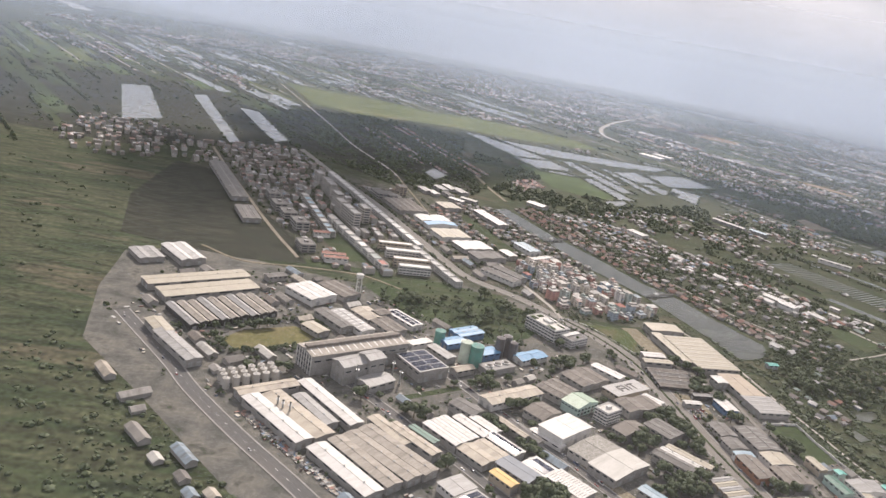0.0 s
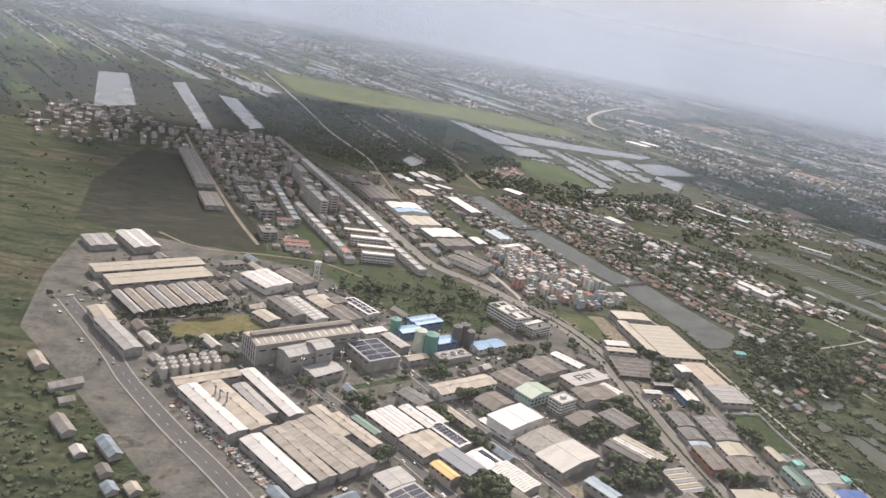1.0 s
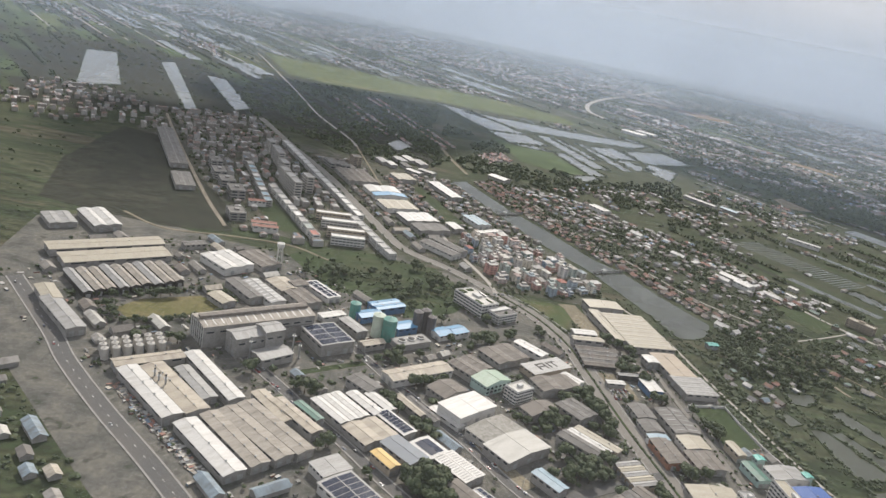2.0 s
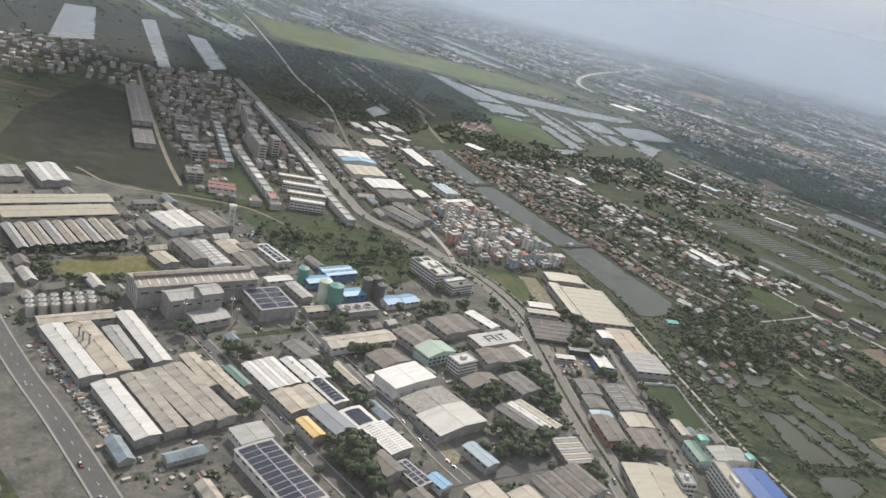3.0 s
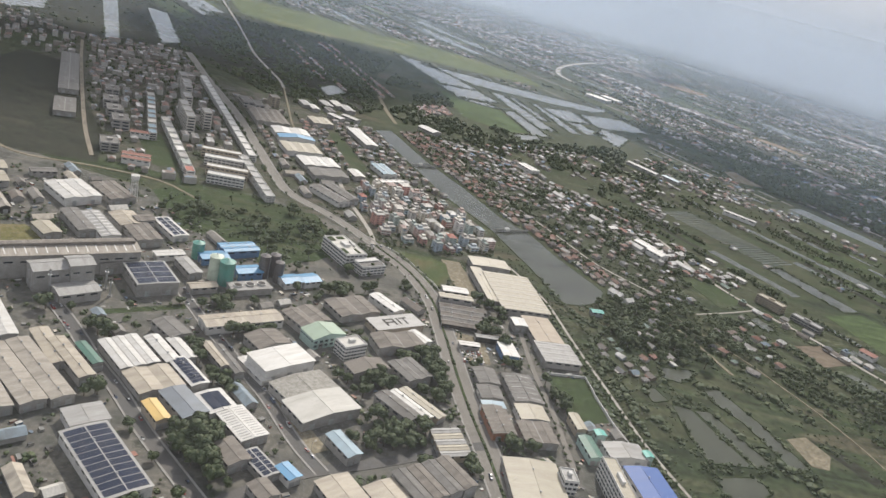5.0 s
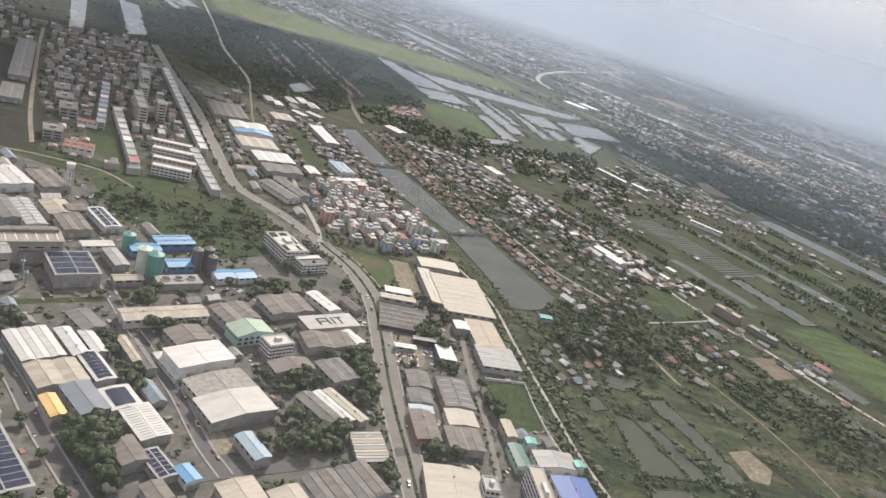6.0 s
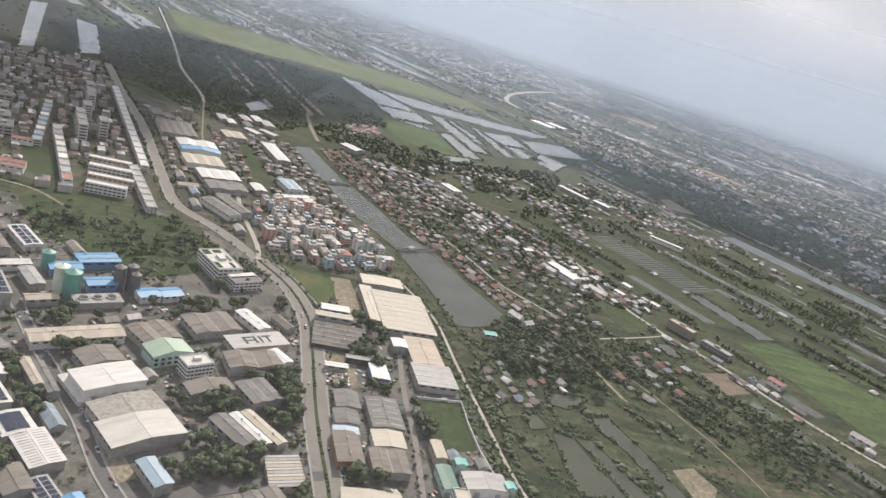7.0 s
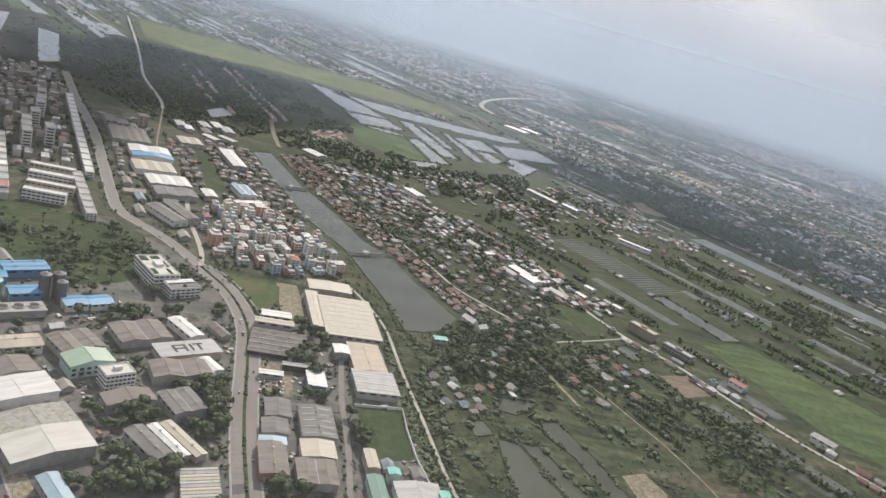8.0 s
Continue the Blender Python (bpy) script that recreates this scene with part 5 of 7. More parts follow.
for r, (x, y, l) in enumerate(((-19, 834, 38), (-10, 811, 36), (1, 785, 38), (6, 763, 33))):
    office(x, y, l, 9, 12, 8.5, 3, 9, 3, W_WHITE if r % 2 else W_TAN, "white three-storey terrace with reddish fronts", "townhouse_terrace", R_WHITE, False, "white terraces")
for r, (x, y, h) in enumerate(((-147, 1090, 16), (-130, 1052, 17), (-122, 1032, 17), (-84, 918, 19), (-74, 898, 19), (-66, 930, 19), (-96, 944, 18), (-106, 985, 17))):
    office(x, y, 20, 9, -62, h, 6, 3, 1, W_PALE, "pale concrete apartment tower", "apartment_tower", R_LGREY, False, "apartment towers")
for k in range(9):
    t = k / 8
    office(-99 + 72 * t, 899 - 138 * t, 15, 8, -62, 7, 3, 2, 1, W_WHITE, "white three-storey townhouse along the lane", "townhouse", R_SHOP, False, "white townhouses along the lane")
    office(-148 + 55 * t, 985 - 140 * t, 14, 8, -64, 7, 3, 2, 1, W_PALE, "pale three-storey townhouse along the lane", "townhouse", R_LBLUE if k % 3 else R_SHOP, False, "grey townhouses along the lane")
for x, y, l, w, h in ((-168, 922, 26, 15, 9), (-150, 890, 24, 16, 9), (-130, 856, 26, 16, 10), (-110, 784, 22, 16, 8), (-185, 965, 24, 14, 9)):
    office(x, y, l, w, -64, h, 3, 4, 2, W_GREY, "large grey three-storey block", "flats", R_GREY, True, "grey blocks of flats")
shed(-78, 768, 24, 7, 14, 6, R_PINK, W_WHITE, "low terrace with faded red roof", 1, 0.3, "terrace")
shed(-74, 757, 24, 7, 14, 6, R_PINK, W_WHITE, "low terrace with faded red roof", 1, 0.3, "terrace")
shed(-102, 837, 18, 8, 20, 6, R_PINK, W_WHITE, "low terrace with faded red roof", 1, 0.3, "terrace")
shed(-255, 1010, 186, 20, -65.2, 5.4, R_GREY, W_GREY, "very long grey-roofed market hall", 2, 0.12, windows=8)
shed(-192, 868, 54, 20, -65.2, 5.4, R_GREY, W_GREY, "long grey-roofed market hall", 2, 0.12, windows=6)


# ---- tanks, silos, water tower ----
def silo(x, y, r, h, paint, label, cone=0.35):
    mark(x, y, 2 * r, 2 * r, 0, 0.5)
    ob = thing("silo", MB().tube(0, 0, -0.1, h, r, r, 20), paint, pose(x, y, 0), label, "silo")
    part("roof_cone", MB().tube(0, 0, h, h + r * cone, r * 1.03, r * 0.12, 20), paint, ob)
    part("rim", MB().tube(0, 0, h - 0.4, h + 0.05, r * 1.05, r * 1.05, 20), paint, ob)
    part("ladder", MB().box(r, r + 0.25, -0.4, 0.4, 0, h + 0.6), W_STEEL, ob)
    part("hatch", MB().tube(0, 0, h + r * cone, h + r * cone + 0.5, 0.5, 0.5, 8), W_STEEL, ob)


silo(55.5, 569, 4.6, 17.5, P_CREAMTANK, "tall cream-green steel silo")
silo(64, 566, 5.2, 17, P_TEALTANK, "tall teal steel silo beside blue roofs")
silo(35, 596, 4.2, 12, P_TEALTANK, "teal steel tank beside blue roofs")
silo(84, 590, 3.6, 17, P_DARKTANK, "dark grey steel silo")
silo(90, 596, 3.6, 17, P_DARKTANK, "dark grey steel silo")
silo(95, 589, 3.2, 15, P_DARKTANK, "dark grey steel silo")
for r in range(3):
    for q in range(6):
        silo(-104 + 5.6 * q - 3.0 * r, 466 + 4.2 * q + 5.2 * r, 2.3, 7.5, W_PALE, "off-white upright storage tank in a tank farm")

tower = new("water_tower")
tower.matrix_basis = pose(-41.3, 669.7, 0)
tagged(tower, "pale concrete water tower on slim legs", "water tower")
for sx in (-1, 1):
    for sy in (-1, 1):
        part("leg", MB().rod((sx * 2.3, sy * 2.3, -0.2), (sx * 1.7, sy * 1.7, 19), 0.35, 6), W_WHITE, tower)
for z in (5, 10, 15):
    part("brace", MB().box(-2.2, 2.2, -0.2, 0.2, z, z + 0.4).box(-0.2, 0.2, -2.2, 2.2, z, z + 0.4), W_WHITE, tower)
part("tank", MB().tube(0, 0, 18.6, 19.6, 1.8, 3.2, 16).tube(0, 0, 19.6, 22.6, 3.2, 3.2, 16), W_WHITE, tower)
part("lid", MB().tube(0, 0, 22.6, 23.3, 3.4, 0.6, 16), W_WHITE, tower)
part("riser", MB().tube(0, 0, 0, 18.6, 0.4, 0.4, 8), W_STEEL, tower)
mark(-41, 670, 8, 8, 0)


def stack(x, y, h, r, label):
    ob = thing("chimney_stack", MB().tube(0, 0, -0.2, h, r, r * 0.8, 12), W_STEEL, pose(x, y, 0), label, "chimney")
    part("base_block", MB().box(-r * 1.6, r * 1.6, -r * 1.6, r * 1.6, -0.2, 1.2), W_GREY, ob)
    part("platform", MB().tube(0, 0, h * 0.8, h * 0.8 + 0.25, r * 1.9, r * 1.9, 12), W_STEEL, ob)
    part("rim", MB().tube(0, 0, h - 0.3, h + 0.1, r, r, 12), W_DARK, ob)


for x, y, h in ((-22, 497, 17), (-36, 502, 14), (2, 520, 15), (-66, 447, 11), (-62, 443, 11), (-57, 440, 12), (8, 512, 12)):
    stack(x, y, h, 0.7, "slim galvanised steel chimney stack beside factory")


def bridge(ax, ay, bx, by, width, label):
    a, b = Vector((ax, ay)), Vector((bx, by))
    d, ang = (b - a).length, math.degrees(math.atan2(by - ay, bx - ax))
    ob = thing("footbridge", MB().box(0, d, -width / 2, width / 2, 1.2, 1.6), W_GREY, pose(ax, ay, 0, 0, 0, ang), label, "bridge")
    for s in (-1, 1):
        part("railing", MB().box(0, d, s * width / 2 - 0.08, s * width / 2 + 0.08, 1.6, 2.4), W_GREY, ob)
    for k in range(5):
        part("pier", MB().box(d * (k + 0.5) / 5 - 0.3, d * (k + 0.5) / 5 + 0.3, -width / 2, width / 2, -0.2, 1.2), W_GREY, ob)
    part("pavilion", MB().box(d * 0.32, d * 0.42, -1.5, 1.5, 1.6, 3.6).hexa([(d * 0.30, -2, 3.6), (d * 0.44, -2, 3.6), (d * 0.44, 2, 3.6), (d * 0.30, 2, 3.6)], [(d * 0.35, -0.3, 4.8), (d * 0.39, -0.3, 4.8), (d * 0.39, 0.3, 4.8), (d * 0.35, 0.3, 4.8)]), W_WHITE, ob)


bridge(262, 818, 300, 842, 1.6, "low concrete footbridge with a small pavilion over the canal")
bridge(166, 985, 195, 1003, 2.2, "low concrete road bridge over the canal")

fence = new("fence")
tagged(fence, "white post fence along the curved road", "fence")
line = smooth([(164, 704), (180, 690), (196, 668), (213, 640), (219, 622)])
for x, y, a in along(line, 2.4):
    post = part("post", block("post", 0.5, 0.5, 1.7, P_WHITE), None, fence, at=(x, y, 0))
    post.rotation_euler = (0, 0, radians(a))
part("rail", band(line, 0.1, -0.1, 0.9, 1.25), P_WHITE, fence)
wall_line = [Vector((289, 545)), Vector((319, 553)), Vector((323, 528)), Vector((329, 501)), Vector((350, 440))]
boundary = tagged(new("boundary_wall", band(wall_line, 0.25, -0.25, -0.2, 1.9).data("boundary_wall", W_WHITE)), "long white rendered boundary wall", "wall", kind="structure")


# ---- houses ----
ROOF_FORMS = {}


def house_meshes(form, roof_mat, wall_mat):
    """Shared meshes of one house form: walls, roof, porch, window, door."""
    key = (form, roof_mat.name, wall_mat.name)
    if key in ROOF_FORMS:
        return ROOF_FORMS[key]
    l, w, h, kind = {"cottage": (6.4, 5.2, 2.0, "gable"), "villa": (7.0, 6.0, 3.5, "hip"), "tall": (5.8, 5.2, 4.4, "gable"), "flat": (5.6, 5.2, 3.7, "flat"),
                     "lean": (5.0, 3.8, 1.8, "lean"), "long": (10.5, 5.0, 2.2, "gable"), "hut": (4.6, 4.0, 1.8, "hip"),
                     "block": (11.0, 7.5, 6.0, "flat"), "slab": (17.0, 7.0, 6.6, "flat"),
                     "works": (13.0, 8.0, 3.2, "gable"), "works_long": (19.0, 7.0, 3.3, "gable"), "works_small": (8.0, 6.0, 2.6, "gable")}[form]
    walls, roof, o = MB(), MB(), 0.55
    if kind == "gable":
        r = w * 0.26
        walls.hexa([(-l / 2, -w / 2, -0.2), (-l / 2, w / 2, -0.2), (-l / 2, w / 2, h), (-l / 2, 0, h + r), (-l / 2, -w / 2, h)],
                   [(l / 2, -w / 2, -0.2), (l / 2, w / 2, -0.2), (l / 2, w / 2, h), (l / 2, 0, h + r), (l / 2, -w / 2, h)])
        for s in (-1, 1):
            e, ez = s * (w / 2 + o), h - o * 0.52
            roof.hexa([(-l / 2 - o, e, ez), (l / 2 + o, e, ez), (l / 2 + o, 0, h + r), (-l / 2 - o, 0, h + r)][::s],
                      [(-l / 2 - o, e, ez + 0.16), (l / 2 + o, e, ez + 0.16), (l / 2 + o, 0, h + r + 0.16), (-l / 2 - o, 0, h + r + 0.16)][::s])
    else:
        walls.box(-l / 2, l / 2, -w / 2, w / 2, -0.2, h)
        if kind == "hip":
            a, b, c = l / 2 + o, w / 2 + o, max(l / 2 - w / 2, 0.3)
            roof.hexa([(-a, -b, h - 0.12), (a, -b, h - 0.12), (a, b, h - 0.12), (-a, b, h - 0.12)], [(-c, -0.15, h + w * 0.3), (c, -0.15, h + w * 0.3), (c, 0.15, h + w * 0.3), (-c, 0.15, h + w * 0.3)])
        elif kind == "lean":
            roof.hexa([(-l / 2 - o, -w / 2 - o, h - 0.05), (l / 2 + o, -w / 2 - o, h - 0.05), (l / 2 + o, w / 2 + o, h + 0.9), (-l / 2 - o, w / 2 + o, h + 0.9)],
                      [(-l / 2 - o, -w / 2 - o, h + 0.1), (l / 2 + o, -w / 2 - o, h + 0.1), (l / 2 + o, w / 2 + o, h + 1.05), (-l / 2 - o, w / 2 + o, h + 1.05)])
        else:
            roof.box(-l / 2 - 0.3, l / 2 + 0.3, -w / 2 - 0.3, w / 2 + 0.3, h, h + 0.3).box(-1.4, 1.2, -0.8, 1.6, h + 0.3, h + 1.9)
    porch = MB().hexa([(-l * 0.4, -w / 2 - 2.0, 1.4), (l * 0.3, -w / 2 - 2.0, 1.4), (l * 0.3, -w / 2 + 0.05, 1.7), (-l * 0.4, -w / 2 + 0.05, 1.7)],
                      [(-l * 0.4, -w / 2 - 2.0, 1.52), (l * 0.3, -w / 2 - 2.0, 1.52), (l * 0.3, -w / 2 + 0.05, 1.82), (-l * 0.4, -w / 2 + 0.05, 1.82)])
    ROOF_FORMS[key] = (walls.data("house", wall_mat), roof.data("roof", roof_mat), porch.data("porch_roof", roof_mat), l, w, h)
    return ROOF_FORMS[key]


HOUSE_LABELS = {"cottage": "small gabled single-storey village house", "villa": "hip-roofed two-storey plastered house", "tall": "narrow gabled two-storey town house", "flat": "flat-roofed two-storey concrete house",
                "lean": "small lean-to shack with sheet roof", "long": "long low gabled row house", "hut": "small hip-roofed hut with sheet roof",
                "works": "small gabled workshop with weathered roof", "works_long": "long low workshop with weathered roof", "works_small": "little gabled store with weathered roof"}


def house(form, x, y, a, roof_mat=None, wall_mat=None, detail=0, group=""):
    walls, roof, porch, l, w, h = house_meshes(form, roof_mat or R_HOUSE, wall_mat or W_HOUSE)
    name = "workshop" if form.startswith("works") else "house"
    ob = tagged(new(name, walls), HOUSE_LABELS[form], name, group)
    ob.matrix_basis = pose(x, y, 0, 0, 0, a)
    part("roof", roof, None, ob)
    if detail:
        if form in ("cottage", "villa", "long"):
            part("porch_roof", porch, None, ob)
        for k in range(detail):
            part("window", block("window", 1.1, 0.12, 0.8, G_GLASS), None, ob, at=(-l * 0.3 + l * 0.6 * k / max(detail - 1, 1), -w / 2, h - 1.2))
    return ob


def settle(ring, count, forms, angle, roof_mat=None, wall_mat=None, detail=0, group="", tries=9, jitter=10, joined=None, cluster=None):
    """Houses set down in a quarter where there is room, in line with its lanes."""
    xs, ys = [p[0] for p in ring], [p[1] for p in ring]
    done = 0
    for _ in range(count * tries):
        if done >= count:
            break
        x, y = random.uniform(min(xs), max(xs)), random.uniform(min(ys), max(ys))
        if not inside(x, y, ring) or (cluster and noise.noise((x * 0.02, y * 0.014, 4.0)) < cluster):
            continue
        form = random.choice(forms)
        _, _, _, l, w, _ = house_meshes(form, roof_mat or R_HOUSE, wall_mat or W_HOUSE)
        a = angle + random.choice((0, 0, 90, 180)) + random.uniform(-jitter, jitter)
        if not free(x, y, l + 1, w + 1, a):
            continue
        mark(x, y, l, w, a, -0.6)
        if joined is None:
            house(form, x, y, a, roof_mat, wall_mat, detail, group)
        else:
            joined.append((x, y, radians(a), l, w, {"villa": 3.4, "tall": 4.3, "flat": 3.6, "block": 6.0, "slab": 6.8}.get(form, 2.0)))
        done += 1
    return done


SHOP_MESHES = {}


def shop_mesh(floors, width, depth, pitched):
    """Body, roof, sunshade and window meshes that alike shophouses share."""
    key = (floors, width, depth, pitched)
    if key not in SHOP_MESHES:
        h = floors * 2.0
        body = MB().box(-width / 2, width / 2, -depth / 2, depth / 2, -0.2, h)
        if pitched:
            e = 0.5
            roof = MB().hexa([(-width / 2 - e, -depth / 2 - e, h), (width / 2 + e, -depth / 2 - e, h), (width / 2 + e, depth / 2 + e, h), (-width / 2 - e, depth / 2 + e, h)],
                             [(-width / 2 + 2.4, -0.1, h + 1.7), (width / 2 - 2.4, -0.1, h + 1.7), (width / 2 - 2.4, 0.1, h + 1.7), (-width / 2 + 2.4, 0.1, h + 1.7)])
        else:
            roof = MB().box(-width / 2 - 0.15, width / 2 + 0.15, -depth / 2 - 0.15, depth / 2 + 0.15, h, h + 0.2)
            for x0, x1, y0, y1 in ((-width / 2, width / 2, -depth / 2, -depth / 2 + 0.25), (-width / 2, -width / 2 + 0.25, -depth / 2, depth / 2), (-width * 0.1, width * 0.45, depth * 0.08, depth * 0.46)):
                roof.box(x0, x1, y0, y1, h + 0.2, h + (0.75 if x1 - x0 < 0.5 or y1 - y0 < 0.5 else 1.9))
        SHOP_MESHES[key] = (body.data("shophouse", W_SHOP), roof.data("roof", R_SHOP))
    return SHOP_MESHES[key]


def shophouse(x, y, a, floors, width, depth):
    """A storeyed shophouse: body, roof, window bands on front and side, balconies."""
    body, roof = shop_mesh(floors, width, depth, random.random() < 0.34)
    ob = tagged(new("shophouse", body), f"painted {('two', 'three', 'four', 'five')[floors - 2]}-storey concrete shophouse", "shophouse", "shophouses by the canal")
    ob.matrix_basis = pose(x, y, 0, 0, 0, a)
    part("roof", roof, None, ob)
    striped = random.random() < 0.3
    for k in range(floors):
        z = k * 2.0 + 0.65
        n = 2 if width > 7 else 1
        for q in range(n):
            part("window_band" if k else "shopfront", block("window_band", width / n * 0.66, 0.14, 0.65, G_GLASS), None, ob, at=(-width / 2 + (q + 0.5) * width / n, -depth / 2, z))
        part("window", block("side_window", 0.14, depth * 0.5, 0.6, G_GLASS), None, ob, at=(-width / 2, -depth * 0.05, z + 0.1))
        if k and striped:
            part("balcony", block("balcony", width * 0.94, 0.8, 0.4, W_SHOP), None, ob, at=(0, -depth / 2 - 0.4, k * 2.0 - 0.05))
    return ob


SHOPS = [(139, 753), (150, 735), (168, 727), (222, 727), (240, 733), (262, 748), (258, 775), (246, 800), (232, 826), (206, 872), (178, 885), (150, 900), (125, 865), (118, 825)]
made = 0
for r in range(13):
    v, a = -88 + r * 14.2, 28 + 6 * math.sin(r * 1.7)
    u, run, tall, deep = -95.0, 0, 3, 10.0
    while u < 95:
        if run <= 0:
            run, tall, deep = random.randint(1, 4), random.choice((2, 2, 3, 3, 4, 4, 5)), random.choice((8.0, 9.5, 11.0))
            u += random.choice((0.4, 1.0, 3.5, 6.0))
            off = random.uniform(-2.0, 2.0)
        width = random.choice((4.6, 5.6, 5.6, 7.2, 9.5))
        uu, vv = u + width / 2, v + off
        x, y = 185 + uu * math.cos(radians(a)) - vv * math.sin(radians(a)), 800 + uu * math.sin(radians(a)) + vv * math.cos(radians(a))
        if made < 112 and inside(x, y, SHOPS) and free(x, y, width - 2, 5, a):
            shophouse(x, y, a + random.uniform(-2, 2), max(2, tall - (random.random() < 0.25)), width, deep)
            mark(x, y, width, deep, a, -0.8)
            made += 1
        u += width + 0.15
        run -= 1

VILLAGE = [(140, 1138), (236, 952), (304, 850), (366, 732), (420, 690), (455, 760), (478, 850), (455, 935), (398, 1010), (335, 1056), (290, 1128), (190, 1200)]
RED_SIDE = [(140, 1138), (190, 1026), (236, 950), (278, 872), (306, 845), (335, 785), (366, 738), (393, 756), (358, 800), (332, 850), (294, 936), (258, 1002), (214, 1085), (165, 1165)]
PALE_SIDE = [(189, 1150), (263, 1151), (326, 1115), (350, 1050), (391, 1043), (430, 1005), (467, 940), (511, 890), (532, 840), (497, 815), (451, 834), (408, 870), (375, 919), (325, 966), (282, 1010), (240, 1073)]
settle(RED_SIDE, 170, ["cottage", "cottage", "hut", "lean", "villa", "long"], -62, R_RED, W_HOUSE, 1, "village houses by the canal", jitter=14, tries=150)
more_village, more_town, more_road, more_estate = [], [], [], []
settle(RED_SIDE, 120, ["cottage", "hut", "lean", "flat", "long"], -62, R_HOUSE, W_HOUSE, 0, "village houses", jitter=12, joined=more_village, tries=150)
settle(PALE_SIDE, 230, ["flat", "long", "villa", "cottage", "long", "tall"], -54, R_HOUSE, W_HOUSE, 0, "", jitter=6, joined=more_road, cluster=-0.12, tries=60)
settle(VILLAGE, 120, ["cottage", "villa", "hut", "lean"], -54, R_HOUSE, W_HOUSE, 0, "village houses", jitter=12, joined=more_village)
for x, y, a in ((424, 880, -52), (442, 872, -52), (436, 896, -52), (470, 850, -52), (390, 946, -54), (352, 1010, -54)):
    house("works_long", x, y, a, R_WHITE, W_WHITE, 0, "white sheds along the country road")
    mark(x, y, 19, 7, a, 0)
settle([(345, 660), (395, 640), (470, 610), (530, 690), (500, 760), (430, 700)], 26, ["cottage", "hut", "long", "villa"], -50, R_HOUSE, W_HOUSE, 2, "houses among trees")
settle([(335, 600), (372, 660), (400, 620), (385, 560), (352, 560)], 16, ["cottage", "hut", "lean"], -60, R_HOUSE, W_HOUSE, 2, "houses among trees")
for x, y, a in along(ROADR, 9.0, 8) + along(ROADR, 12, -7.5):
    if (y < 850 or free(x, y)) and (y > 690 or random.random() < 0.5) and math.dist((x, y), (545, 795)) > 20 and math.dist((x, y), (572, 768)) > 20 and random.random() < 0.66:
        house(random.choice(("cottage", "villa", "long", "flat")), x, y, a + random.choice((0, 180)), R_HOUSE, W_HOUSE, 1, "roadside houses")
        mark(x, y, 8, 6, a, 0)
settle([(70, 1120), (105, 1110), (160, 985), (212, 885), (160, 905), (105, 870), (90, 900), (40, 1010)], 130, ["cottage", "villa", "flat", "tall", "lean"], -62, R_HOUSE, W_HOUSE, 0, "houses on the west bank", joined=more_village)
settle([(430, 1040), (490, 960), (560, 1130), (700, 1330), (620, 1420), (520, 1250), (400, 1100)], 70, ["flat", "villa", "cottage", "long", "tall"], -54, None, None, 0, "", jitter=8, joined=more_road, cluster=0.05)
settle([(262, 1185), (336, 1273), (438, 1310), (500, 1232), (508, 1178), (448, 1095), (387, 1093), (327, 1154)], 120, ["flat", "villa", "cottage", "long", "hut"], -54, None, None, 0, "", jitter=8, joined=more_road, cluster=-0.05)
luck = random.getstate()
settle([(575, 1275), (592, 1235), (656, 1228), (720, 1210), (765, 1135), (815, 1065), (845, 1088), (800, 1172), (750, 1262), (680, 1292), (600, 1300)], 110, ["flat", "villa", "cottage", "long", "tall"], -54, None, None, 0, "", jitter=6, joined=more_road, cluster=-0.05, tries=20)
random.setstate(luck)
for _ in range(700):
    x, y = random.uniform(140, 540), random.uniform(700, 1200)
    if inside(x, y, RED_SIDE) and random.random() < 0.8 or inside(x, y, PALE_SIDE) and random.random() < 0.35 and noise.noise((x * 0.02, y * 0.014, 4.0)) > -0.1:
        more_village.append((x, y, radians(-58 + random.choice((0, 90)) + random.uniform(-12, 12)), random.uniform(2.6, 5), random.uniform(2.2, 3.6), random.uniform(1.3, 2.2)))
TOWN = [(-355, 1240), (-325, 1092), (-290, 1068), (-150, 850), (-98, 742), (-20, 742), (30, 800), (-12, 905), (-66, 1015), (-148, 1165), (-220, 1310)]
settle(TOWN, 85, ["block", "slab", "block"], -64, R_SHOP, W_GREY, 0, "town houses", jitter=2, joined=more_town, tries=14)
settle(TOWN, 240, ["flat", "tall", "flat", "long", "tall", "villa"], -64, R_SHOP, W_GREY, 0, "town houses", jitter=3, joined=more_town)
settle([(6, 1074), (63, 1109), (106, 950), (69, 918), (25, 1019)], 40, ["villa", "tall", "flat"], -62, R_RED, W_WHITE, 0, "pink houses", jitter=5, joined=more_estate, tries=40)
settle([(20, 860), (-40, 985), (-100, 1110), (-20, 1130), (30, 1020), (70, 960), (50, 900)], 55, ["long", "flat", "tall"], -62, R_SHOP, W_WHITE, 0, "town houses", jitter=3, joined=more_town)
settle([(-560, 1290), (-480, 1330), (-350, 1220), (-345, 1110), (-420, 1030), (-480, 1050), (-540, 1120)], 120, ["block", "flat", "tall", "slab", "villa"], -64, R_SHOP, W_GREY, 0, "town houses", jitter=3, joined=more_town, tries=20)
YARDS = [(-230, 560), (-120, 440), (-20, 345), (120, 330), (250, 350), (330, 380), (330, 450), (300, 540), (275, 700), (150, 700), (60, 745), (-30, 715), (-110, 705), (-210, 660)]
